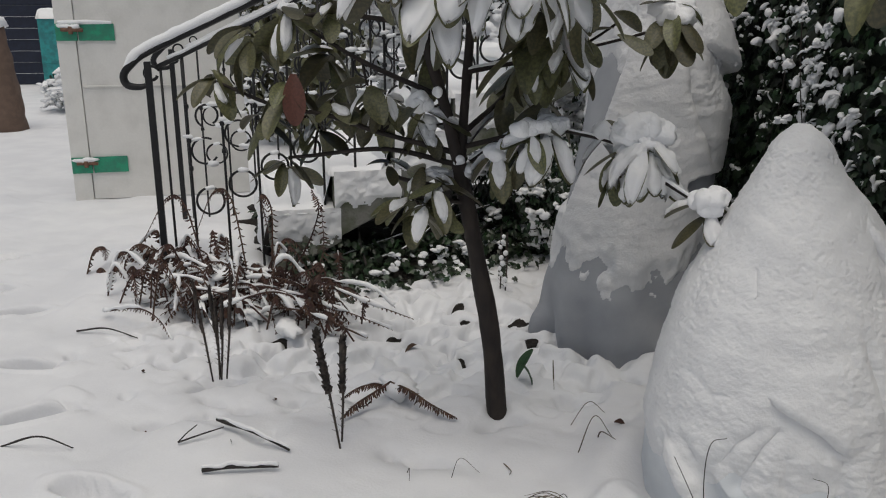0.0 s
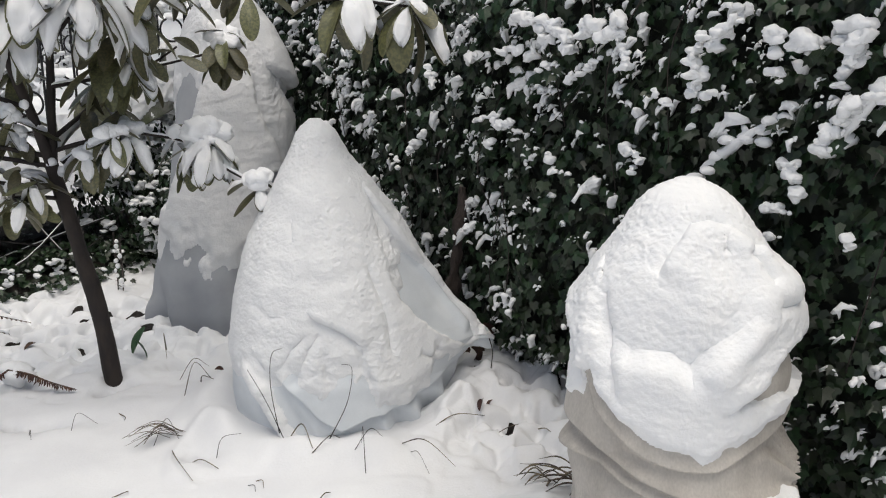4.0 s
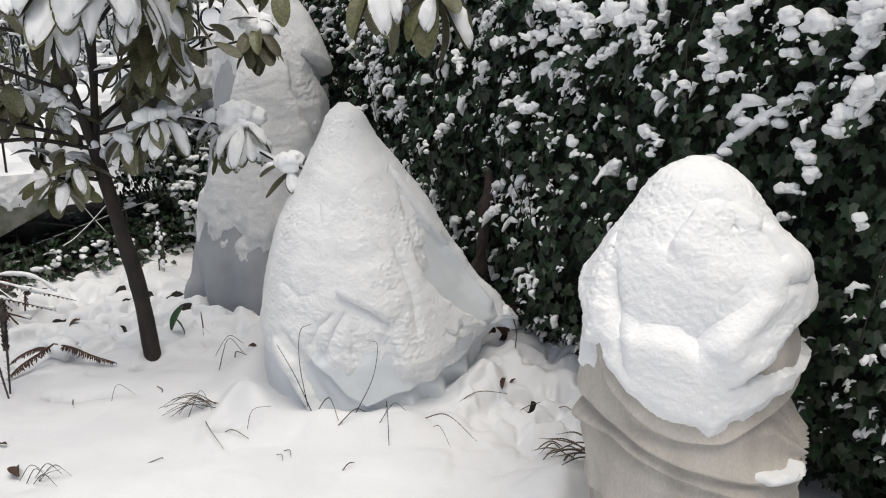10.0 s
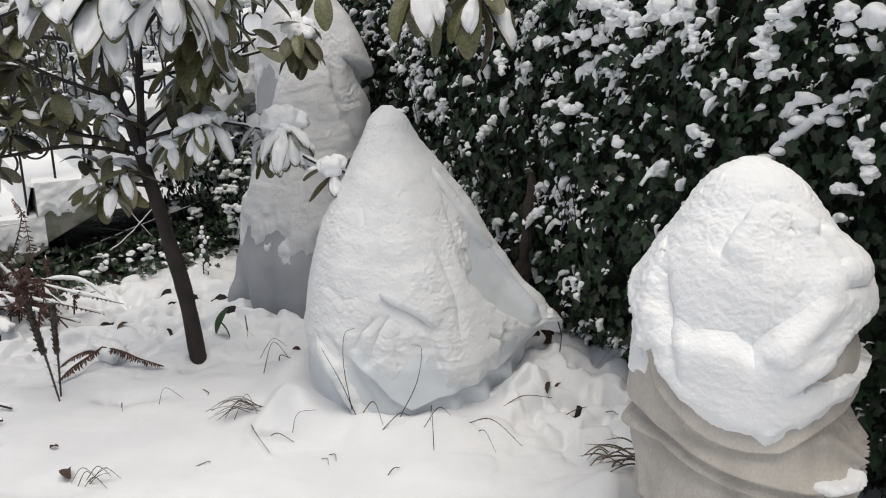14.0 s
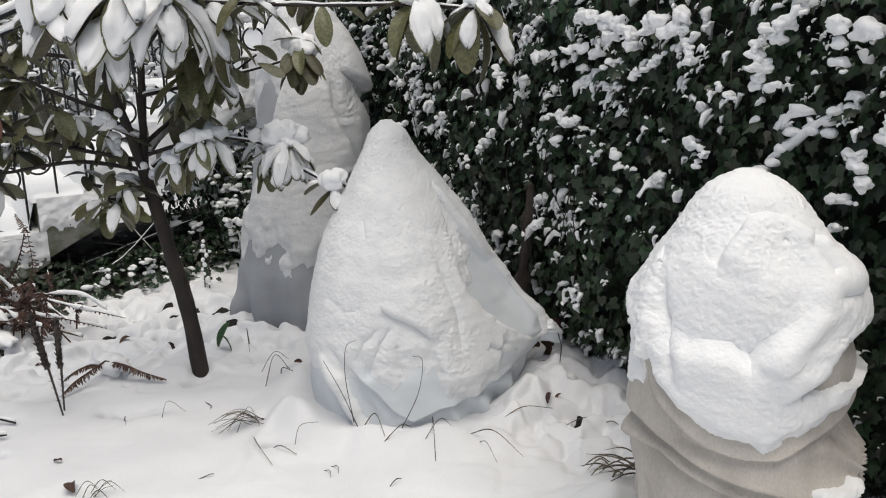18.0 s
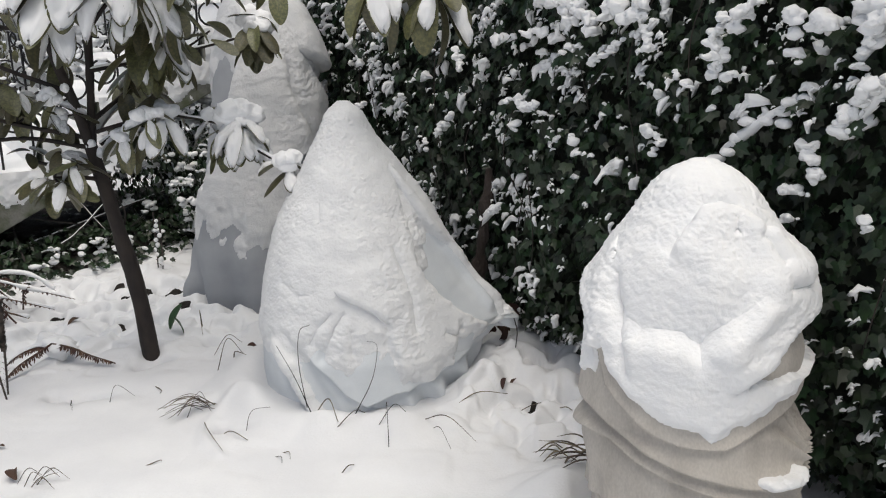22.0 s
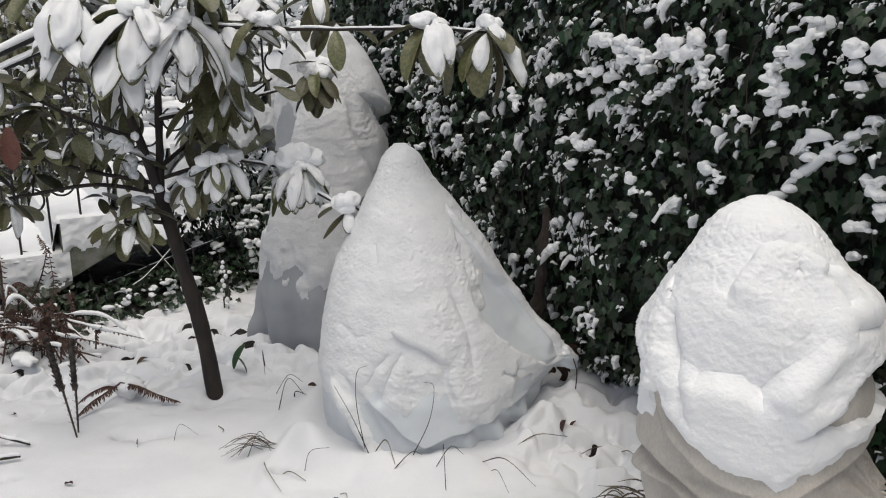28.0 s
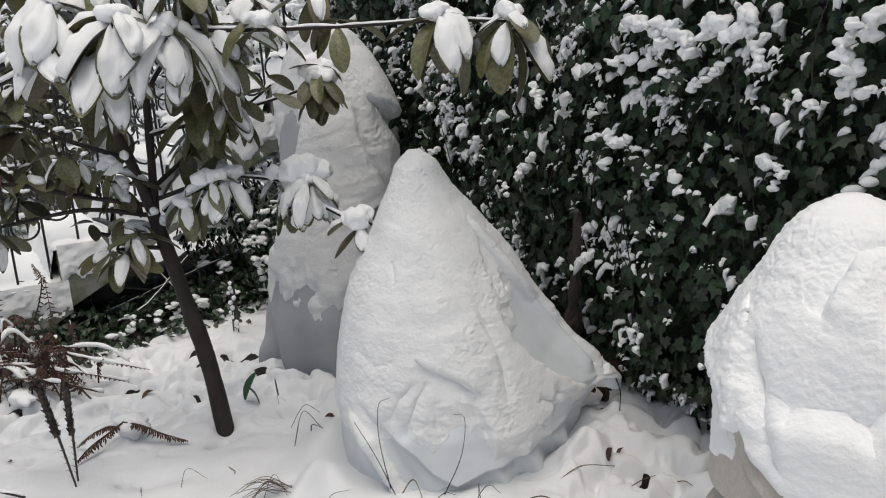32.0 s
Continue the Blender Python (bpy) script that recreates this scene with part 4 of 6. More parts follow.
def rod(points, r, name="bar", sides=6, n=None, flat=1.0, label="", parent=None):
    v, f = tube(points, (r, r), sides, n or max(2, 4 * (len(points) - 1)), flat)
    return put(name, mesh_of(name, v, f), IRON, parent or rail, label)


def arc(cx, cz, r, a0, a1, n=12, shrink=0.0):
    return [(cx + r * (1 - shrink * k / n) * math.cos(radians(a0 + (a1 - a0) * k / n)), 0.0, cz + r * (1 - shrink * k / n) * math.sin(radians(a0 + (a1 - a0) * k / n))) for k in range(n + 1)]


RAIL_END = 3.4
part("post", box((0.042, 0.042, 1.52), (0.0, 0, 0.44), 0.004), IRON, rail)
rod([(0.075, 0, -0.3), (0.075, 0, 1.18)], 0.009)
# handrail with a scrolled lower end
hr = [(s, 0.0, hand_z(s)) for s in (RAIL_END, 2.2, 1.0, 0.3, 0.0)] + [(-0.09, 0, 1.19), (-0.145, 0, 1.12), (-0.13, 0, 1.06), (-0.06, 0, 1.045), (0.0, 0, 1.06)]
v, f = tube(hr, (0.024,) * 8 + (0.02, 0.014), 10, 70)
hand = put("handrail", mesh_of("handrail", v, f), IRON, rail, "dark round handrail with a scrolled end")
top = [(s, 0.0, hand_z(s) + 0.03) for s in (RAIL_END, 2.2, 1.0, 0.3, 0.0)] + [(-0.08, 0, 1.225), (-0.135, 0, 1.16)]
v, f = tube(top, (0.034,) * 6 + (0.012,), 12, 90, flat=1.0)
v[:, 1] *= 0.85
v = v + np.stack([0 * v[:, 0], 0 * v[:, 0], 0.012 * fbm(v, 12, 2, 4)], 1)
put("rail_snow", mesh_of("rail_snow", v, f), SNOW, hand)
flat_bar = [(s, 0, hand_z(s) - 0.115) for s in (RAIL_END, 1.5, 0.05)]
v, f = tube(flat_bar, (0.016, 0.016), 8, 30)
low = put("lower_rail", mesh_of("lower_rail", v, f), IRON, rail)
v, f = tube([(a, b, c + 0.022) for a, b, c in flat_bar[:2]] + [(0.12, 0, hand_z(0.12) - 0.093)], (0.024, 0.024, 0.014), 8, 60)
v = v + np.stack([0 * v[:, 0], 0 * v[:, 0], 0.008 * fbm(v, 14, 2, 14)], 1)
put("rail_snow", mesh_of("rail_snow", v, f), SNOW, low)
rod(arc(0.02, 1.125, 0.05, 20, 340, shrink=0.3), 0.010, "scroll")
rod(arc(0.19, hand_z(0.19) - 0.07, 0.03, 0, 360), 0.006, "scroll")
PITCH = 0.214
for k in range(14):
    s = 0.21 + PITCH * k
    foot_z = max(0.0, FIRST_Z + RISE * (math.floor((s - FIRST_X) / RUN) if s > FIRST_X else -1)) if s > FIRST_X else -0.28
    rod([(s, 0, foot_z - 0.02), (s, 0, hand_z(s) - 0.12)], 0.009, "baluster")
    m, zr = s + PITCH / 2, 0.14 + 0.5 * (s + PITCH / 2)
    rod(arc(m, zr, 0.088, 0, 360, 20), 0.0085, "ring", n=44)
    rod(arc(m - 0.01, zr + 0.33, 0.088, 60, 330, 14, 0.1), 0.0075, "scroll", n=30)
    rod(arc(m + 0.02, zr + 0.56, 0.078, 240, -60, 14, 0.25), 0.0075, "scroll", n=30)
    for dz in (0.24, 0.42, 0.64):
        part("collar", box((0.03, 0.026, 0.028), (s, 0, zr + dz - 0.02), 0.005), IRON, rail)
    for j, spot in enumerate([(m, 0, zr + 0.09), (m - 0.06, 0, zr + 0.41), (m + 0.05, 0, zr + 0.63), (s, 0, zr + 0.43), (m + 0.03, 0, zr + 0.25)]):
        sv, sf = lumps(np.array([spot]), np.array([(0.036, 0.018, 0.017)]), 50 + 5 * k + j)
        put("snow_lump", mesh_of("snow_lump", sv, sf), SNOW, rail)
tt = radians(STAIR_TURN)
far_at = (STAIR_AT[0] - SIZE * 1.98 * math.sin(tt), STAIR_AT[1] + SIZE * 1.98 * math.cos(tt), STAIR_AT[2])
copy_thing(rail, pose(*far_at, 0, 0, STAIR_TURN))

# ---- cream gate with green straps ----
gate = thing("gate", "cream-painted wooden gate leaf with green strap hinges, dusted with snow", "gate", (-5.88, 5.175, 0.0))
gate.rotation_euler = (0, 0, math.atan2(0.664, 0.747))
part("panel", box((1.25, 0.045, 2.15), (0.625, 0.02, 1.085), 0.006), GATE_PAINT, gate, "cream painted board")
part("edge_board", box((0.14, 0.055, 2.22), (-0.075, 0.012, 1.02), 0.006), GATE_PAINT, gate, "worn cream edge board")
part("batten", box((1.23, 0.02, 0.012), (0.625, -0.008, 0.93), 0.003), GATE_PAINT, gate)
for zc, mat in ((1.348, RUST), (0.298, RUST)):
    sp = part("strap", box((0.155, 0.014, 0.13), (-0.066, -0.022, zc), 0.004), GREEN_PAINT, gate, "green enamelled strap")
    sp = part("strap", box((0.265, 0.014, 0.13), (0.153, -0.012, zc), 0.004), GREEN_PAINT, gate, "green enamelled strap")
    v, f = tube([(-0.1, -0.045, zc + 0.02), (0.06, -0.042, zc + 0.015)], (0.014, 0.014), 8, 6)
    put("bolt", mesh_of("bolt", v, f), mat, gate, "rusty sliding bolt")
    part("keeper", box((0.03, 0.04, 0.06), (-0.03, -0.04, zc + 0.015), 0.006), mat, gate)
    sv, sf = lumps(np.array([(-0.03, -0.04, zc + 0.045)]), np.array([(0.09, 0.02, 0.02)]), 61)
    put("bolt_snow", mesh_of("bolt_snow", sv, sf), SNOW, gate)
sv, sf = tube([(-0.12, -0.02, 1.42), (0.08, -0.018, 1.425), (0.27, -0.014, 1.42)], (0.016, 0.018, 0.012), 8, 30)
put("strap_snow", mesh_of("strap_snow", sv, sf), SNOW, gate)

# ---- far end of the garden ----
stump = thing("tree_stump", "brown tapering tree stump capped with snow", "stump", (-10.45, 7.6, 0))
v, f = tube([(0, 0, -0.05), (-0.05, 0.03, 0.5), (-0.12, 0.06, 1.35)], (0.27, 0.22, 0.17), 16, 14, rough=0.12, seed=4)
put("trunk", mesh_of("trunk", v, f), TERRACOTTA, stump)
sv, sf = lumps(np.array([(-0.12, 0.06, 1.37)]), np.array([(0.2, 0.2, 0.1)]), 8, detail=3, rough=0.2)
put("snow_cap", mesh_of("snow_cap", sv, sf), SNOW, stump)
bin_at = (-14.3, 11.6, 0)
cab = thing("cabinet", "turquoise garden cabinet with a thick cap of snow", "cabinet", bin_at)
cab.rotation_euler = (0, 0, radians(38))
part("body", box((0.62, 0.55, 1.42), (0, 0, 0.71), 0.02), TEAL_PAINT, cab)
part("door_panel", box((0.5, 0.03, 0.95), (0.02, -0.285, 0.66), 0.01), TEAL_PAINT, cab)
part("ledge", box((0.58, 0.06, 0.05), (0, -0.29, 0.62), 0.01), TEAL_PAINT, cab)
put("snow_cap", snow_slab(-0.33, 0.33, -0.3, 0.3, 1.42, 0.16, 5, 16, 16), SNOW, cab)
shed = thing("shed", "dark blue boarded garden shed with snow-edged boards", "shed", (-16.9, 12.6, 0))
shed.rotation_euler = (0, 0, radians(38))
for k in range(14):
    part("board", box((3.2, 0.05, 0.235), (0, 0.02 * (k % 2), 0.12 + 0.24 * k), 0.01), NAVY, shed)
part("corner_post", box((0.14, 0.14, 3.3), (1.65, -0.03, 1.65), 0.02), NAVY, shed)
part("roof", box((3.8, 2.2, 0.12), (0, 0.9, 3.42), 0.02), SNOW, shed, "snow-covered flat roof")

# ---- snow-laden shrubs behind the steps and the covers ----
def shrub(at, radii, leaves, snow, seed, label, leaf=0.06, mat=None, lump=0.03, low=0.0, category="shrub", outline=OVAL_OUTLINE, stems=7):
    rnd = np.random.default_rng(seed)
    root = thing("snowy_shrub", label, category, at, group="background shrubs")
    rx, ry, rz = radii
    for k in range(stems):
        a = rnd.uniform(0, 2 * np.pi)
        e = np.array([rx * math.cos(a), ry * math.sin(a), 0]) * rnd.uniform(0.4, 0.9)
        pts = [(0.15 * e[0], 0.15 * e[1], -0.03), tuple(0.6 * e + (0, 0, rz * rnd.uniform(0.6, 1.0))), tuple(e + (0, 0, rz * rnd.uniform(1.0, 1.7)))]
        v, f = tube(pts, (0.011, 0.007, 0.003), 6, 10)
        put("stem", mesh_of("stem", v, f), BARK, root)

    def shell(n, inner):
        d = rnd.normal(0, 1, (n, 3))
        d /= np.linalg.norm(d, axis=1)[:, None]
        q = d * (rnd.uniform(inner, 1.0, n) ** 0.6)[:, None]
        q *= (1 + 0.28 * vnoise(d + seed, 2.2, seed))[:, None]
        p = q * np.array([rx, ry, rz]) + (0, 0, rz * 0.95 + low)
        return p[p[:, 2] > 0.03], d[p[:, 2] > 0.03]

    p, d = shell(leaves, 0.3)
    v, f = leaf_batch(p, rnd.uniform(0.6, 1.2, len(p)) * leaf, d * (1, 1, 0.4) + rnd.normal(0, 0.35, d.shape), rnd, outline)
    tagged(put("foliage", mesh_of("foliage", v, f, False), mat or IVY, root), kind="stuff")
    p, d = shell(snow // 3, 0.5)
    p = np.repeat(p, 4, 0) + rnd.normal(0, 0.9 * lump, (4 * len(p), 3)) * (1.3, 1.3, 0.6)
    r = rnd.uniform(0.35, 1.25, len(p)) * lump
    v, f = lumps(p, np.stack([r * 1.5, r * 1.0, r * 0.75], 1), seed, rnd.uniform(0, 3, len(p)), 1 if lump > 0.026 else 2, 0.8)
    tagged(put("shrub_snow", mesh_of("shrub_snow", v, f), SNOW, root), kind="stuff")
    return root


WHITE_SHRUB = "leafy shrub almost buried in fresh snow"
DARK_SHRUB = "dark evergreen shrub flecked with snow behind the covers"
for spec in [
    ((-2.15, 5.45, 0), (0.6, 0.35, 0.42), 1500, 260, 101, DARK_SHRUB, 0.055, IVY, 0.02),
    ((-1.72, 5.25, 0), (0.38, 0.3, 0.40), 1200, 300, 111, DARK_SHRUB, 0.05, IVY, 0.02),
    ((-0.72, 5.15, 0), (0.3, 0.3, 0.7), 1200, 200, 112, DARK_SHRUB, 0.05, IVY, 0.02),
    ((-1.5, 5.75, 0), (0.5, 0.35, 0.85), 1300, 900, 102, WHITE_SHRUB, 0.055, IVY, 0.026),
    ((-0.95, 6.0, 0), (0.6, 0.4, 1.1), 700, 1100, 103, WHITE_SHRUB, 0.06, IVY, 0.03),
    ((-2.55, 6.6, 0), (0.75, 0.45, 1.15), 600, 1300, 104, WHITE_SHRUB, 0.06, IVY, 0.034),
    ((-3.35, 8.4, 0), (1.0, 0.6, 1.35), 500, 1300, 105, WHITE_SHRUB, 0.07, IVY, 0.045),
    ((-1.6, 7.4, 0), (1.0, 0.6, 1.5), 500, 1200, 106, WHITE_SHRUB, 0.07, IVY, 0.042),
    ((-5.0, 9.6, 0), (1.2, 0.7, 1.6), 500, 1200, 107, WHITE_SHRUB, 0.08, IVY, 0.055),
    ((-7.6, 10.6, 0), (1.3, 0.8, 1.5), 500, 1100, 108, WHITE_SHRUB, 0.08, IVY, 0.055),
    ((-6.3, 8.5, 0), (1.0, 0.6, 1.35), 2600, 700, 113, "tall dark evergreen with drooping snow-dusted sprays", 0.13, LEAF, 0.035),
    ((-11.2, 9.6, 0), (1.1, 0.5, 0.35), 700, 700, 114, WHITE_SHRUB, 0.07, IVY, 0.05),
    ((-13.0, 13.4, 0), (1.5, 0.9, 1.7), 500, 900, 109, WHITE_SHRUB, 0.1, IVY, 0.07),
    ((-9.4, 12.6, 0), (1.5, 0.9, 1.9), 500, 900, 110, WHITE_SHRUB, 0.1, IVY, 0.07),
]:
    shrub(*spec)

# low growth in the deep shade beside and under the steps
rnd = np.random.default_rng(31)
LOW_AT, LOW_TURN = np.array([-2.52, 4.66, 0.0]), 48.0
low = thing("ground_ivy", "dark low ivy and twigs beside the steps, flecked with snow", "ivy", tuple(LOW_AT))
low.rotation_euler = (0, 0, radians(LOW_TURN))


def low_ground(q):
    c, s = math.cos(radians(LOW_TURN)), math.sin(radians(LOW_TURN))
    w = np.stack([q[:, 0] * c - q[:, 1] * s, q[:, 0] * s + q[:, 1] * c, 0 * q[:, 0]], 1) + LOW_AT
    return ground_height(w)


n = 2700
q = np.stack([rnd.uniform(-0.75, 1.2, n), np.where(np.arange(n) % 2, rnd.normal(0.12, 0.16, n), rnd.uniform(0.0, 1.9, n)), np.zeros(n)], 1)
q[:, 2] = low_ground(q) + rnd.uniform(0.01, 0.2, n) * (1 - 0.7 * smooth(0.2, 0.8, np.abs(q[:, 1] - 0.15) * 3))
v, f = leaf_batch(q, rnd.uniform(0.03, 0.055, n), rnd.normal(0, 0.5, (n, 3)) + (0.0, -0.5, 0.8), rnd)
tagged(put("ivy_leaves", mesh_of("ivy_leaves", v, f, False), IVY, low), kind="stuff")
n = 60
q = np.stack([rnd.uniform(-0.7, 1.0, n), rnd.normal(0.05, 0.13, n), np.zeros(n)], 1)
q[:, 2] = low_ground(q) + rnd.uniform(0.02, 0.15, n)
q = np.repeat(q, 4, 0) + rnd.normal(0, 0.014, (4 * n, 3)) * (1.4, 1.4, 0.5)
r = rnd.uniform(0.007, 0.02, len(q))
v, f = lumps(q, np.stack([r * 1.6, r, r * 0.7], 1), 3, rnd.uniform(0, 3, len(q)), 2, 0.8)
tagged(put("ivy_snow", mesh_of("ivy_snow", v, f), SNOW, low), kind="stuff")
xs, ys = np.meshgrid(np.linspace(-0.95, 1.7, 72), np.linspace(-0.12, 2.3, 64))
q = np.stack([xs.ravel(), ys.ravel(), np.zeros(xs.size)], 1)
edge = 1 - smooth(0.75, 1.0, np.maximum(np.abs(xs.ravel() - 0.37) / 1.3, np.abs(ys.ravel() - 1.09) / 1.22) + 0.12 * vnoise(q, 6, 5))
q[:, 2] = low_ground(q) - 0.07 + 0.12 * edge + 0.03 * fbm(q, 9, 2, 6)
put("soil", mesh_of("soil", q, grid_faces(64, 72)), SOIL, low, "bare dark soil")
for k in range(8):
    a, b = rnd.uniform(-0.7, 0.9), rnd.uniform(-0.7, 0.9)
    pts = [(a, rnd.uniform(-0.1, 0.3), 0.05), ((a + b) / 2, rnd.uniform(0.0, 0.3), rnd.uniform(0.12, 0.35)), (b, rnd.uniform(-0.1, 0.3), rnd.uniform(0.1, 0.5))]
    v, f = tube(pts, (0.008, 0.006, 0.003), 6, 14, rough=0.5, seed=k)
    tw = put("twig", mesh_of("twig", v, f), STEM, low)
    v, f = tube([(a1, b1, c1 + 0.008) for a1, b1, c1 in pts], (0.006, 0.004, 0.002), 7, 30)
    v = v + np.stack([0 * v[:, 0], 0 * v[:, 0], 0.006 * fbm(v, 18, 2, k)], 1)
    if k % 2:
        continue
    put("twig_snow", mesh_of("twig_snow", v, f), SNOW, tw)

# ---- young evergreen tree ----
tree = thing("evergreen_tree", "young broad-leaved evergreen tree, its drooping leaves loaded with snow", "tree", (-1.40, 3.27, 0))
TREE_AT = np.array([-1.40, 3.27, 0.0])


def limb(name, points, radii, mat=BARK, label="", sides=9, snow=0.0, seed=1):
    pts = np.asarray(points, float) - TREE_AT
    v, f = tube(pts, radii, sides, 6 * len(pts), rough=0.12, seed=seed)
    ob = put(name, mesh_of(name, v, f), mat, tree, label)
    if snow:
        ridge = [tuple(q) for q in np.asarray(pts) + (0, 0, radii[0] * 0.6)]
        v, f = tube(ridge, [r * 0.8 for r in radii], 8, 12 * len(pts))
        v = v + np.stack([0 * v[:, 0], 0 * v[:, 0], 0.007 * fbm(v + TREE_AT, 11, 2, seed)], 1)
        put("branch_snow", mesh_of("branch_snow", v, f), SNOW, ob)
    return ob


FORK = (-1.487, 3.102, 0.996)
limb("trunk", [(-1.398, 3.275, -0.06), (-1.412, 3.235, 0.3), (-1.452, 3.16, 0.7), FORK], (0.041, 0.037, 0.031, 0.027), label="slender dark brown trunk", sides=14)
limb("stem", [FORK, (-1.535, 3.08, 1.2), (-1.585, 3.05, 1.403), (-1.63, 3.0, 1.75), (-1.6, 2.95, 2.1)], (0.023, 0.02, 0.018, 0.014, 0.01), seed=3)
limb("stem", [(-1.487, 3.105, 0.98), (-1.485, 3.14, 1.2), (-1.455, 3.12, 1.5), (-1.41, 3.05, 1.9)], (0.02, 0.017, 0.014, 0.009), seed=4)
RIGHT_BOUGHS = [
    [(-1.46, 3.13, 1.0), (-1.297, 3.2, 1.115), (-1.1, 3.25, 1.10), (-0.91, 3.27, 1.055)],
    [(-1.0, 3.27, 1.06), (-0.82, 3.2, 0.98), (-0.66, 3.1, 0.925)],
    [(-1.42, 3.06, 1.72), (-1.255, 2.92, 1.672), (-0.93, 2.96, 1.645), (-0.629, 3.0, 1.632), (-0.275, 2.95, 1.62), (-0.05, 2.95, 1.6)],
    [(-1.47, 3.13, 1.3), (-1.2, 3.3, 1.36), (-0.91, 3.5, 1.44)],
    [(-1.495, 3.1, 1.03), (-1.75, 3.03, 1.09), (-1.92, 2.95, 1.15), (-2.09, 2.9, 1.175), (-2.36, 2.9, 1.25)],
]
LEFT_BOUGHS = [
    [(-1.485, 3.1, 0.99), (-1.75, 3.06, 1.03), (-2.0, 2.98, 1.0), (-2.09, 2.95, 0.99)],
    [(-1.545, 3.07, 1.22), (-1.8, 3.0, 1.33), (-2.05, 3.0, 1.45)],
    [(-1.46, 3.14, 0.85), (-1.53, 3.05, 0.875), (-1.6, 3.0, 0.88)],
    [(-1.47, 3.12, 0.90), (-1.7, 3.1, 0.92), (-1.76, 3.1, 0.955)],
    [(-1.6, 3.04, 1.45), (-1.95, 2.97, 1.48), (-2.31, 3.0, 1.40)],
    [(-1.62, 3.0, 1.7), (-1.6, 2.88, 1.66), (-1.576, 2.8, 1.63)],
]
TOP_BOUGHS = [
    [(-1.44, 3.1, 1.6), (-1.36, 2.92, 1.67), (-1.289, 2.8, 1.66)],
    [(-1.45, 3.1, 1.45), (-1.3, 3.05, 1.58), (-1.108, 3.0, 1.63)],
    [(-1.63, 3.0, 1.8), (-1.8, 2.95, 1.86), (-2.06, 2.9, 1.72)],
    [(-1.4, 3.05, 1.85), (-1.15, 2.95, 1.86), (-0.75, 3.1, 1.76)],
    [(-1.48, 3.13, 1.1), (-1.42, 3.3, 1.2), (-1.40, 3.38, 1.27)],
    [(-1.48, 3.12, 1.05), (-1.3, 3.13, 1.1), (-1.185, 3.15, 1.12)],
    [(-1.6, 2.95, 2.1), (-1.75, 2.98, 2.25), (-1.9, 3.0, 2.35)],
    [(-1.41, 3.05, 1.9), (-1.3, 3.1, 2.1), (-1.15, 3.2, 2.25)],
]
BOUGHS = RIGHT_BOUGHS + LEFT_BOUGHS + TOP_BOUGHS
for k, pts in enumerate(BOUGHS):
    limb("branch", pts, (0.010, 0.008, 0.0055), sides=7, snow=1.0 if k in (0, 1, 2, 3, 12) else 0.0, seed=20 + k)


def blade(nu=13, nv=7, bend=0.25, width=0.40, fold=0.10, twist=0.0):
    """A long oval leaf with a short point, along +x."""
    v = []
    for i in range(nu):
        u = math.sin(0.5 * math.pi * i / (nu - 1)) ** 1.15
        w = 0.5 * width * max(0.0, math.sin(math.pi * min(1.0, 0.02 + 0.975 * u ** 1.3))) ** 0.52
        w = max(w, 0.012)
        for k in range(nv):
            y = (2 * k / (nv - 1) - 1)
            z = -bend * u * u + fold * abs(y) * w * 2 + twist * y * w * u
            v.append((u, y * w, z))
    return np.array(v), grid_faces(nu, nv)


def pad(seed, bend, width, fold, dome, cover=0.9, reach=0.92):
    """Snow lying on a leaf: a lumpy pad with a ragged outline that leaves the leaf's margin bare."""
    nu, nv = 17, 9
    low, g = blade(nu, nv, bend, width, fold)
    row = np.repeat(np.arange(nu), nv) / (nu - 1.0)
    col = np.tile(np.linspace(-1, 1, nv), nu)
    key = np.stack([3.2 * row + 7.0 * seed, np.sign(col), 0 * row], 1)
    shrink = cover * (1 + 0.10 * vnoise(key, 1.7, seed) + 0.08 * vnoise(key, 4.1, seed + 5))
    start = 0.04 + 0.05 * vnoise(np.stack([col * 2, 0 * col + seed, 0 * col], 1), 1.0, seed)
    low[:, 0] = start + low[:, 0] * (reach - start + 0.03 * vnoise(np.stack([col * 3, 0 * col + seed, 0 * col], 1), 1.0, seed + 3))
    low[:, 1] *= shrink
    low[:, 2] = -bend * low[:, 0] ** 2 + fold * np.abs(low[:, 1]) * 2 + 0.004
    top = low.copy()
    body = np.sqrt(np.clip(1 - np.abs(col) ** 2.6, 0, 1)) * np.clip(np.sin(np.pi * np.clip(0.04 + 0.94 * row, 0, 1)), 0, 1) ** 0.4
    top[:, 2] += dome * body * (1 + 0.35 * vnoise(low + seed, 4.5, seed) + 0.22 * vnoise(low + seed, 11, seed + 1)) + 0.003
    n = len(top)
    rim = [k for k in range(nv)] + [i * nv + nv - 1 for i in range(1, nu)] + [(nu - 1) * nv + k for k in range(nv - 2, -1, -1)] + [i * nv for i in range(nu - 2, 0, -1)]
    faces = g + [tuple(i + n for i in q[::-1]) for q in g] + [(rim[k], rim[(k + 1) % len(rim)], rim[(k + 1) % len(rim)] + n, rim[k] + n) for k in range(len(rim))]
    return np.vstack([top, low]), faces


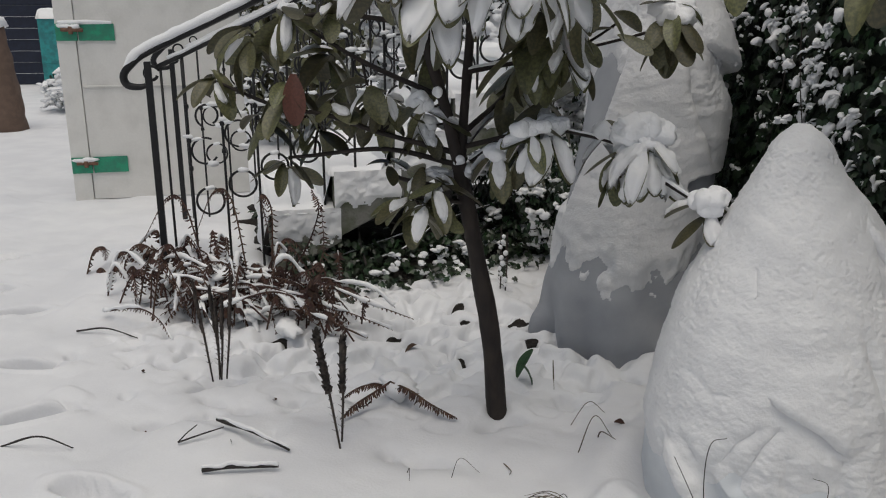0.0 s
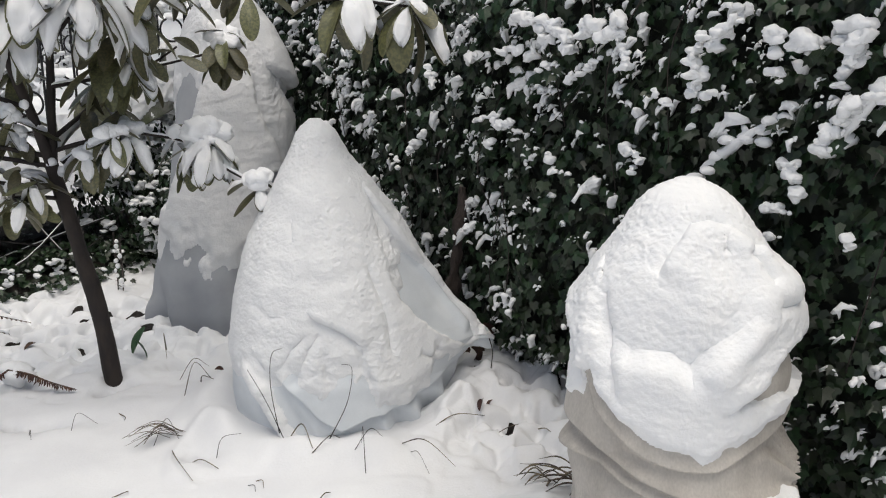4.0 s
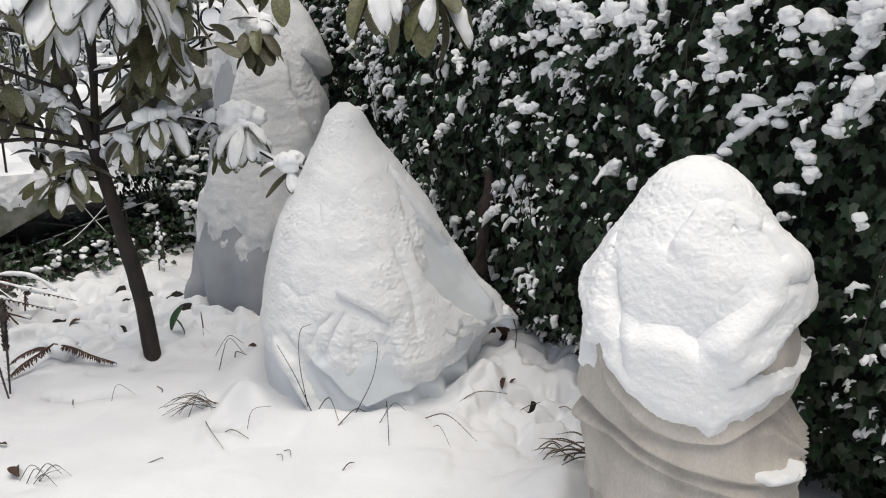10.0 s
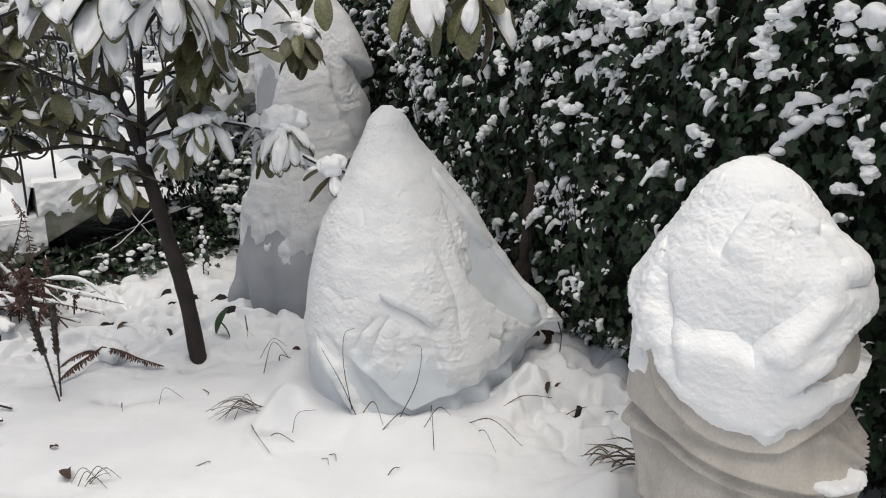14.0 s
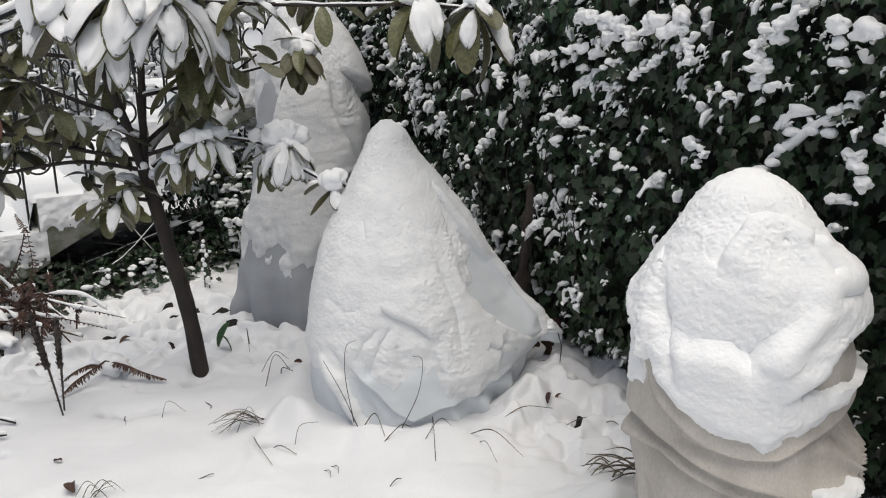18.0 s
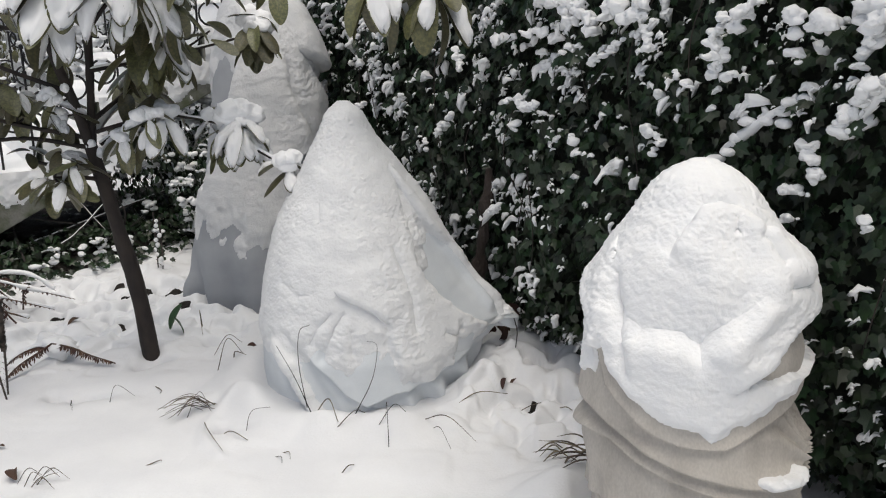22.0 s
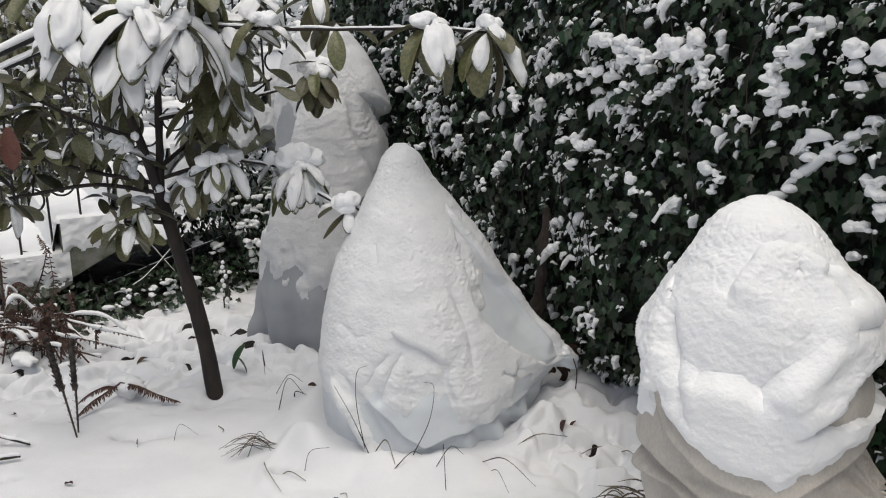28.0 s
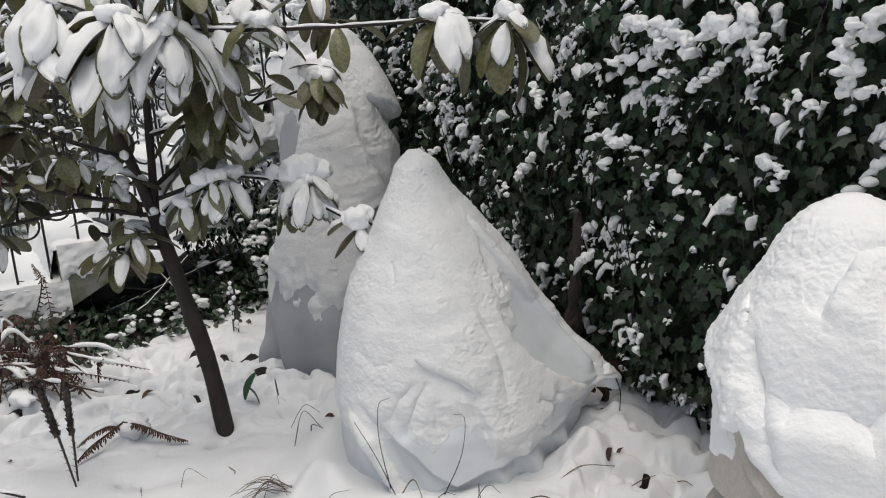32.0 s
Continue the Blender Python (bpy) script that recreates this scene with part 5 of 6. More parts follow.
BLADES, PADS = [], []
LEAF_FORMS = [(0.24, 0.45, 0.16), (0.36, 0.41, 0.20), (0.16, 0.46, 0.12), (0.44, 0.41, 0.22), (0.28, 0.43, -0.08)]
for k, (bend, width, fold) in enumerate(LEAF_FORMS):
    v, f = blade(15, 7, bend, width, fold, twist=0.15 * (k - 2))
    BLADES.append(mesh_of("leaf", v, f))
    BLADES[-1].materials.append(LEAF)
    v, f = pad(k + 1, bend, width, fold, (0.18, 0.20, 0.17, 0.19, 0.16)[k], 0.95, 0.96)
    PADS.append(mesh_of("snow_pad", v, f))
    PADS[-1].materials.append(SNOW)
for k, (bend, width, fold) in enumerate(LEAF_FORMS):
    # smaller pads that leave much of the leaf bare
    v, f = pad(k + 11, bend, width, fold, 0.12, 0.66, (0.62, 0.74, 0.58, 0.8, 0.68)[k])
    PADS.append(mesh_of("snow_pad", v, f))
    PADS[-1].materials.append(SNOW)
RED_BLADE = BLADES[2].copy()
RED_BLADE.materials[0] = RED_LEAF
leaf_rng = np.random.default_rng(11)


def whorl(at, count=9, size=0.155, droop=55, snow=0.8, cap=0.0):
    """A ring of leaves round a shoot's tip: outer leaves hang, inner ones stand out more level."""
    at = np.asarray(at, float) - TREE_AT
    phase = leaf_rng.uniform(0, 360)
    lean = leaf_rng.normal(0, 10, 2)
    for k in range(count):
        turn = phase + 137.5 * k + leaf_rng.normal(0, 9)
        dip = droop * ((0.46 + 0.46 * k / count) if cap else (0.30 + 0.54 * k / count)) + leaf_rng.normal(0, 10) + lean[0] * math.cos(radians(turn)) + lean[1] * math.sin(radians(turn))
        s = (1.28 if snow > 0.9 else 1.16) * size * leaf_rng.uniform(0.72, 1.12)
        kind = int(leaf_rng.integers(0, 5))
        base = at + leaf_rng.normal(0, 0.007, 3) + (0, 0, 0.01 - 0.05 * k / count)
        ob = put("leaf", BLADES[kind], LEAF, tree)
        ob.matrix_basis = pose(*base, leaf_rng.normal(0, 13), dip, turn) @ Matrix.Scale(s, 4)
        if leaf_rng.uniform() < snow:
            sp = put("snow_pad", PADS[kind + 5 * int(snow < 0.9 and leaf_rng.uniform() < 0.6)], SNOW, ob)
    # cap of snow over the shoot's tip
    if cap or snow > 0.6:
        c = cap or 0.045
        spots = at + (0, 0, 0.28 * c) + np.clip(leaf_rng.normal(0, 0.36, (7, 3)), -0.6, 0.6) * (c, c, 0.5 * c)
        sizes = np.array([(1.0, 0.95, 0.8)] * 7) * (c * leaf_rng.uniform(0.5, 0.85, 7))[:, None]
        sv, sf = lumps(spots, sizes, int(1000 * abs(at[0])), detail=3, rough=0.35)
        put("snow_cap", mesh_of("snow_cap", sv, sf), SNOW, tree)


# place, leaves, size, droop, share with snow, and the size of a heap on top
WHORLS_CROWN = [
    ((-1.597, 2.8, 1.63), 8, 0.196, 64, 1.0), ((-1.436, 2.85, 1.56), 6, 0.207, 70, 1.0), ((-1.342, 2.8, 1.71), 9, 0.212, 58, 1.0),
    ((-1.186, 2.85, 1.67), 10, 0.212, 64, 1.0), ((-1.167, 2.95, 1.61), 7, 0.191, 66, 1.0), ((-1.576, 2.8, 1.78), 8, 0.201, 60, 1.0),
    ((-1.108, 3.0, 1.67), 8, 0.196, 62, 0.95), ((-1.52, 2.92, 1.76), 7, 0.201, 60, 0.9), ((-1.46, 2.9, 1.86), 8, 0.207, 55, 0.8),
    ((-1.15, 2.92, 1.83), 8, 0.201, 57, 0.8), ((-1.03, 3.2, 1.76), 7, 0.17, 60, 0.7), ((-1.3, 3.15, 1.7), 7, 0.17, 60, 0.6),
]
WHORLS_RIGHT = [
    ((-0.74, 3.1, 1.77), 7, 0.17, 60, 0.7), ((-1.201, 3.1, 1.49), 7, 0.165, 64, 0.5), ((-1.158, 3.15, 1.41), 6, 0.155, 60, 0.55),
    ((-1.03, 3.0, 1.55), 6, 0.165, 64, 0.6), ((-1.4, 3.38, 1.28), 6, 0.16, 58, 0.5), ((-0.91, 3.26, 1.1), 18, 0.142, 60, 1.0, 0.075),
    ((-0.88, 3.22, 1.08), 10, 0.14, 68, 1.0, 0.03), ((-0.97, 3.25, 1.05), 8, 0.14, 66, 0.1, 0.02), ((-0.9, 3.5, 1.47), 15, 0.135, 66, 0.15, 0.085),
    ((-0.88, 3.49, 1.5), 5, 0.12, 20, 0.3), ((-0.275, 2.95, 1.635), 12, 0.207, 62, 0.75), ((-0.04, 2.95, 1.615), 9, 0.201, 66, 0.75),
    ((-0.629, 3.0, 1.645), 4, 0.15, 60, 0.5),
]
WHORLS_RIGHT_TWO = [
    ((-1.03, 3.32, 1.455), 3, 0.13, 10, 0.1), ((-0.9, 2.95, 1.67), 5, 0.16, 62, 0.7), ((-0.66, 3.1, 0.935), 6, 0.13, 48, 0.9, 0.05),
    ((-1.185, 3.15, 1.13), 5, 0.155, 62, 0.95),
]
WHORLS_LEFT = [
    ((-1.8, 2.92, 1.88), 9, 0.179, 52, 0.3),
    ((-2.044, 2.9, 1.487), 9, 0.155, 50, 0.15), ((-2.048, 2.9, 1.24), 9, 0.147, 40, 0.10), ((-1.857, 2.9, 1.512), 6, 0.147, 46, 0.20),
    ((-2.191, 2.9, 1.414), 8, 0.155, 48, 0.06), ((-2.31, 3.0, 1.42), 8, 0.155, 50, 0.05), ((-2.161, 2.9, 1.144), 7, 0.138, 42, 0.05),
    ((-2.37, 2.9, 1.27), 7, 0.147, 48, 0.06), ((-1.93, 3.0, 1.197), 7, 0.133, 38, 0.15), ((-1.734, 3.05, 1.21), 8, 0.138, 35, 0.24),
    
]
WHORLS_LOW = [
    ((-1.4, 3.3, 1.18), 5, 0.15, 60, 0.42), ((-1.344, 3.1, 1.04), 3, 0.14, 60, 0.70), ((-1.591, 3.05, 1.19), 3, 0.15, 45, 0.70),
    ((-1.6, 3.1, 1.11), 3, 0.135, 52, 0.70), ((-2.099, 2.95, 0.975), 9, 0.145, 40, 0.29), ((-1.499, 3.0, 0.94), 6, 0.13, 42, 0.36),
    ((-1.593, 3.05, 0.98), 6, 0.13, 38, 0.36), ((-1.616, 3.0, 0.885), 9, 0.135, 46, 0.24), ((-1.545, 2.96, 0.87), 6, 0.135, 56, 0.18),
    ((-1.76, 3.1, 0.97), 5, 0.13, 32, 0.34),
]
WHORLS_MIDDLE = [
    ((-1.85, 3.1, 1.19), 8, 0.15, 58, 0.3), ((-1.66, 3.12, 1.15), 7, 0.15, 60, 0.4), ((-1.78, 3.0, 1.25), 6, 0.15, 40, 0.3), ((-1.27, 3.12, 1.38), 9, 0.17, 64, 0.35),
    ((-1.16, 3.2, 1.42), 8, 0.165, 62, 0.45), ((-1.26, 3.25, 1.2), 7, 0.15, 58, 0.45), ((-1.32, 3.2, 1.04), 6, 0.14, 64, 0.5), ((-2.02, 3.05, 1.1), 7, 0.15, 56, 0.2),
    ((-2.0, 3.1, 1.35), 8, 0.17, 55, 0.15), ((-1.36, 3.3, 1.33), 7, 0.16, 62, 0.3), ((-1.62, 3.15, 1.36), 7, 0.16, 58, 0.3), ((-1.22, 3.08, 1.12), 6, 0.14, 66, 0.85), ((-1.05, 3.3, 1.1), 4, 0.12, 60, 0.8),
]
# unseen top of the crown, added to shade the ground and the rear cover
WHORLS_TOP = [
    ((-1.62, 2.95, 2.12), 9, 0.19, 50, 0.9), ((-1.35, 3.3, 2.1), 9, 0.19, 50, 0.9), ((-1.5, 3.4, 1.95), 8, 0.18, 52, 0.8), ((-1.45, 3.1, 2.3), 9, 0.19, 48, 0.9),
]
WHORLS = WHORLS_CROWN + WHORLS_RIGHT + WHORLS_RIGHT_TWO + WHORLS_LEFT + WHORLS_LOW + WHORLS_MIDDLE + WHORLS_TOP
NODES = [np.array(q) for pts in BOUGHS for q in pts] + [np.array(q) for q in ((-1.535, 3.08, 1.2), (-1.585, 3.05, 1.403), (-1.63, 3.0, 1.75), (-1.485, 3.14, 1.2), (-1.455, 3.12, 1.5), (-1.452, 3.16, 0.7))]
for k, spec in enumerate(WHORLS):
    at0, count0, size0, *rest = spec
    capped = len(rest) > 2
    whorl(at0, count0 if capped else max(3, round(0.85 * count0)), size0 * (1.02 if capped else 0.95), *rest)
    tip = np.array(spec[0])
    best = min(NODES, key=lambda q: np.linalg.norm(q - tip) + 0.6 * max(0, q[2] - tip[2]))
    if np.linalg.norm(best - tip) > 0.03:
        mid = (best + tip) / 2 + (0, 0, 0.02 - 0.03 * (k % 2))
        limb("twig", [tuple(best), tuple(mid), tuple(tip)], (0.005, 0.0045, 0.004), sides=6, seed=60 + k)
for x, y, z, r in ((-1.487, 3.095, 1.00, 0.018), (-1.455, 3.11, 0.965, 0.016), (-1.55, 3.06, 1.235, 0.015)):
    sv, sf = lumps(np.array([(x, y, z)]) - TREE_AT + np.array([(0, 0, 0), (0.01, -0.01, 0.6 * r)]), np.array([(r, 0.8 * r, 1.2 * r), (0.7 * r, 0.6 * r, 0.8 * r)]), int(9000 * z), detail=3, rough=0.4)
    put("snow_lump", mesh_of("snow_lump", sv, sf), SNOW, tree)
russet = put("leaf", RED_BLADE, RED_LEAF, tree, "single russet-brown leaf")
russet.matrix_basis = pose(*(np.array([-1.99, 2.87, 1.29]) - TREE_AT), 0, 72, 305) @ Matrix.Scale(0.17, 4)

# ---- dead ferns ----
DEAD_BLADE = mesh_of("dead_leaf", *blade(9, 5, 0.5, 0.45, 0.5, twist=0.8))
fern_rng = np.random.default_rng(17)


def fern_frond(parent, points, size, snow=True, seed=1, pairs=22, wide=0.0034):
    """An arched dead frond: a stalk with curled leaflets on both sides, snow along its back."""
    pts = [tuple(p) for p in points]
    c = curve_points(pts, pairs + 4)
    t = np.gradient(c, axis=0)
    t /= np.linalg.norm(t, axis=1)[:, None]
    pieces = [tube(pts, (0.005, 0.004, 0.0015), 5, 24)]
    for i in range(3, len(c)):
        u = i / len(c)
        ll = size * math.sin(math.pi * (0.12 + 0.86 * u)) ** 0.7 * fern_rng.uniform(0.6, 1.1)
        for sgn in (-1, 1):
            side = np.cross(t[i], (0, 0, 1.0))
            side /= np.linalg.norm(side) + 1e-6
            d0 = side * sgn * fern_rng.uniform(0.3, 0.9) + np.array([0, 0, -fern_rng.uniform(0.5, 1.1)]) + 0.3 * t[i]
            d0 /= np.linalg.norm(d0)
            d1 = d0 + t[i] * fern_rng.uniform(-0.5, 0.8) + side * sgn * 0.6
            d1 /= np.linalg.norm(d1)
            a, b, e = c[i], c[i] + d0 * ll * 0.6, c[i] + d0 * ll * 0.6 + d1 * ll * 0.45
            w = t[i] * wide
            w2 = t[i] * 0.0022 + side * 0.002
            v = np.array([a - w, a + w, b + w * 1.3, b - w * 1.3, e + w2, e - w2 * 0.2])
            pieces.append((v, [(0, 1, 2, 3), (3, 2, 4, 5)]))
    v, f = joined(pieces)
    ob = put("frond", mesh_of("frond", v, f, False), DEAD, parent)
    if snow:
        ridge = [(x, y, z + 0.008) for x, y, z in pts]
        c2 = curve_points(ridge, 46)
        rr = 0.014 * np.clip(0.42 + 1.2 * vnoise(c2 + seed, 9, seed), 0.02, 1.1)
        v, f = tube(ridge, list(rr), 8, 46)
        v = v + np.stack([0 * v[:, 0], 0 * v[:, 0], 0.008 * fbm(v, 16, 2, seed)], 1)
        put("snow_ridge", mesh_of("snow_ridge", v, f), SNOW, ob)
    return ob


clump_at = np.array([-3.12, 3.72, 0.0])
clump = thing("dead_fern", "collapsed clump of brown dead fern fronds weighed down by snow", "fern", tuple(clump_at))
for k in range(66):
    a = fern_rng.uniform(0, 2 * np.pi)
    reach = fern_rng.uniform(0.16, 0.42)
    base = np.array([fern_rng.normal(-0.08, 0.32), fern_rng.normal(0.0, 0.14), 0.0])
    tip = base + np.array([math.cos(a) * reach * 1.25, math.sin(a) * reach * 0.7, 0.0])
    peak = (base + tip) / 2 * fern_rng.uniform(0.8, 1.1) + (0, 0, fern_rng.uniform(0.08, 0.34))
    tip[2] = fern_rng.uniform(-0.01, 0.12)
    fern_frond(clump, [base, base * 0.5 + peak * 0.5 + (0, 0, 0.08), peak, tip], fern_rng.uniform(0.025, 0.05), seed=k, snow=k % 2 == 0, wide=0.005)
# shorter fronds crumpled in the heart of the heap
for k in range(90):
    q = np.array([fern_rng.normal(0.05, 0.36), fern_rng.normal(0.02, 0.13), 0.0])
    e = np.array([fern_rng.normal(0, 0.12), fern_rng.normal(0, 0.07), 0.0])
    fern_frond(clump, [q, q + 0.5 * e + (0, 0, fern_rng.uniform(0.08, 0.22)), q + e + (0, 0, fern_rng.uniform(0.02, 0.14))], fern_rng.uniform(0.04, 0.06), seed=400 + k, snow=False, pairs=14, wide=0.006)
# stalks lying crossed in the heap, thick with snow
for k in range(48):
    a = fern_rng.uniform(-0.8, 0.8) + (math.pi if k % 2 else 0.0)
    q = np.array([fern_rng.uniform(-0.45, 0.6), fern_rng.normal(-0.05, 0.16), fern_rng.uniform(0.02, 0.2)])
    e = np.array([math.cos(a), math.sin(a) * 0.6, 0]) * fern_rng.uniform(0.15, 0.34)
    fern_frond(clump, [q - e - (0, 0, 0.05), q + (0, 0, 0.03), q + 0.6 * e + (0, 0, 0.02), q + e - (0, 0, 0.07)], fern_rng.uniform(0.012, 0.03), seed=200 + k)
# tall fronds that bow in front of the railing and the steps
for pts, sz in (
    ([(-0.25, 0.1, 0.05), (-0.42, 0.15, 0.45), (-0.5, 0.1, 0.52), (-0.60, 0.0, 0.30)], 0.05), ([(-0.05, 0.2, 0.05), (-0.18, 0.25, 0.5), (-0.28, 0.22, 0.55), (-0.36, 0.15, 0.33)], 0.05),
    ([(0.1, 0.2, 0.05), (0.05, 0.3, 0.45), (0.0, 0.28, 0.55), (0.1, 0.2, 0.38)], 0.05), ([(0.15, 0.1, 0.05), (0.32, 0.2, 0.28), (0.42, 0.22, 0.52), (0.37, 0.24, 0.62)], 0.055),
    ([(0.1, 0.1, 0.05), (0.35, 0.05, 0.2), (0.5, 0.12, 0.3), (0.44, 0.22, 0.55)], 0.055), ([(-0.35, -0.05, 0.02), (-0.62, -0.08, 0.22), (-0.72, -0.1, 0.2), (-0.75, -0.12, 0.03)], 0.04),
    ([(-0.3, -0.1, 0.02), (-0.42, -0.25, 0.2), (-0.36, -0.3, 0.15), (-0.36, -0.32, 0.0)], 0.05), ([(0.2, -0.05, 0.02), (0.45, -0.05, 0.12), (0.7, 0.0, 0.10), (0.95, 0.05, 0.03)], 0.03),
    ([(0.2, 0.05, 0.04), (0.5, 0.1, 0.16), (0.75, 0.12, 0.12), (0.98, 0.2, 0.04)], 0.03),
):
    fern_frond(clump, pts, 0.8 * sz, seed=int(100 * sz) + len(pts), snow=sz < 0.045, pairs=30)
# snow blanket slumped over the clump
for k in range(30):
    a, r = fern_rng.uniform(0, 6.28), fern_rng.uniform(0.0, 0.62)
    v, f = lumps(np.array([(r * math.cos(a) * 1.2, r * math.sin(a) * 0.6, fern_rng.uniform(0.03, 0.2) * (1 - r))]), np.array([(0.11, 0.05, 0.03)]) * fern_rng.uniform(0.6, 1.2), 300 + k, np.array([a]), 3, 0.5)
    put("snow_patch", mesh_of("snow_patch", v, f), SNOW, clump)

lying = thing("fern_frond", "brown dead fern frond lying bent on the snow", "fern", (-1.81, 3.10, 0.0))
fern_frond(lying, [(0.0, 0.06, 0.09), (0.10, 0.04, 0.085), (0.2, 0.02, 0.06), (0.31, 0.02, 0.03)], 0.038, False, 5, 34)
fern_frond(lying, [(0.0, 0.06, 0.09), (-0.03, -0.02, 0.07), (-0.06, -0.1, 0.05), (-0.08, -0.17, 0.02)], 0.034, False, 6, 26)
fern_frond(lying, [(-0.02, 0.08, 0.06), (-0.07, 0.05, 0.07), (-0.13, 0.02, 0.05), (-0.18, -0.02, 0.012)], 0.028, True, 8, 20)
v, f = lumps(np.array([(0.02, 0.09, 0.06)]), np.array([(0.09, 0.05, 0.05)]), 320, None, 3, 0.4)
put("snow_patch", mesh_of("snow_patch", v, f), SNOW, lying)


def spike(parent, foot, tip, seed, plume=0.011):
    """A dark fertile fern spike: a thin stalk, barbed below, closed feathery head above."""
    foot, tip = np.array(foot, float), np.array(tip, float)
    d = tip - foot
    n = np.linalg.norm(d)
    d /= n
    pieces = [tube([foot, foot + d * n * 0.5 + (0.004, 0, 0), tip], (0.0035, 0.005, 0.003), 6, 14)]
    pieces.append(tube([foot + d * n * 0.5, foot + d * n * 0.72, foot + d * n * 0.9, tip + d * 0.01], (0.003, plume * 0.7, plume * 0.6, 0.003), 7, 40, 0.6, seed, 0.9))
    u = np.cross(d, (0.3, 0.9, 0.1))
    u /= np.linalg.norm(u)
    w = np.cross(d, u)
    for k in range(110):
        s = 0.5 + 0.5 * k / 110
        o = u * math.cos(k * 2.4) + w * math.sin(k * 2.4)
        p = foot + d * n * s + o * plume * 0.25
        side = np.cross(d, o) * plume * 0.4
        q = p + o * plume * (0.12 + 0.22 * (k % 3)) + d * 0.016
        pieces.append((np.array([p - side, p + side, q + 0.4 * side, q - 0.3 * side]), [(0, 1, 2, 3)]))
    for k in range(34):
        s = 0.12 + 0.8 * k / 34
        a = k * 2.4
        o = (u * math.cos(a) + w * math.sin(a))
        p = foot + d * n * s
        q = p + o * 0.018 + d * 0.014
        pieces.append((np.array([p - d * 0.002, p + d * 0.002, q]), [(0, 1, 2)]))
    v, f = joined(pieces)
    put("spike", mesh_of("spike", v, f), SPIKE, parent)


fa = thing("fern_spikes", "cluster of dark dry fern spikes standing in the snow", "fern", (-2.56, 3.01, 0))
for foot, tip in (((-0.01, -0.03, 0.0), (-0.05, -0.06, 0.44)), ((-0.01, 0.02, 0.0), (-0.03, 0.01, 0.40)), ((0.02, 0.02, 0.0), (0.055, 0.05, 0.44)), ((0.0, 0.0, 0.0), (-0.005, 0.01, 0.34)), ((0.01, 0.0, 0), (0.025, 0.02, 0.36))):
    spike(fa, foot, tip, 3, 0.014)
fb = thing("fern_spikes", "pair of dark dry fern spikes standing in the snow", "fern", (-1.77, 2.72, 0))
spike(fb, (-0.01, 0.05, -0.02), (-0.085, 0.03, 0.44), 5, 0.027)
spike(fb, (-0.035, 0.09, -0.02), (-0.03, 0.11, 0.40), 6, 0.023)
fc = thing("fern_spikes", "snow-crusted dry flower spikes beside the covered tree", "dry plant", (-1.95, 4.55, 0.02))
spike(fc, (0, 0, 0), (0.0, 0, 0.36), 7, 0.010)
spike(fc, (0.03, 0, 0), (0.035, 0, 0.33), 8, 0.010)
for k in range(10):
    v, f = lumps(np.array([(random.uniform(-0.015, 0.045), -0.012, 0.05 + 0.03 * k)]), np.array([(0.012, 0.01, 0.014)]), 400 + k)
    put("snow_lump", mesh_of("snow_lump", v, f), SNOW, fc)


# ---- twigs, leaves and dry grass on the snow ----
def stick(name, label, points, r, mat=STEM, snow=True, seed=1, category="twig"):
    at = (points[0][0], points[0][1], 0)
    ob_root = thing(name, label, category, at, group="litter on the snow")
    pts = [(x - at[0], y - at[1], z + ground_z(x, y)) for x, y, z in points]
    v, f = tube(pts, (r, r * 0.8, r * 0.5), 7, 20, rough=0.3, seed=seed)
    ob = put("stalk", mesh_of("stalk", v, f), mat, ob_root)
    if snow:
        v, f = tube([(x, y, z + r * 1.2) for x, y, z in pts], (r * 0.5, r * 1.1, r * 0.7), 8, 40)
        v = v + np.stack([0 * v[:, 0], 0 * v[:, 0], 1.1 * r * fbm(v, 22, 2, seed)], 1)
        put("snow_ridge", mesh_of("snow_ridge", v, f), SNOW, ob)
    return ob_root


TWIG = "thin dark twig lying on the snow, snow along its top"
stick("twig", TWIG, [(-2.26, 2.67, 0.035), (-2.10, 2.66, 0.045), (-1.93, 2.67, 0.012)], 0.008, seed=2)
stick("twig", TWIG, [(-2.11, 2.43, 0.015), (-2.0, 2.49, 0.025), (-1.89, 2.56, 0.02)], 0.009, seed=3)
stick("twig", TWIG, [(-2.31, 2.52, 0.012), (-2.26, 2.57, 0.02), (-2.2, 2.64, 0.03)], 0.004, snow=False, seed=4)
stick("twig", TWIG, [(-2.31, 2.52, 0.012), (-2.30, 2.56, 0.03), (-2.29, 2.60, 0.04)], 0.003, snow=False, seed=4)
stick("twig", TWIG, [(-2.86, 2.22, 0.0), (-2.73, 2.28, 0.05), (-2.62, 2.33, 0.01)], 0.004, snow=False, seed=5)
stick("twig", TWIG, [(-3.55, 3.1, 0.01), (-3.4, 3.15, 0.03), (-3.25, 3.2, 0.01)], 0.005, snow=False, seed=6)
rnd = np.random.default_rng(23)
STALK = "dry brown grass stalk poking out of the snow"
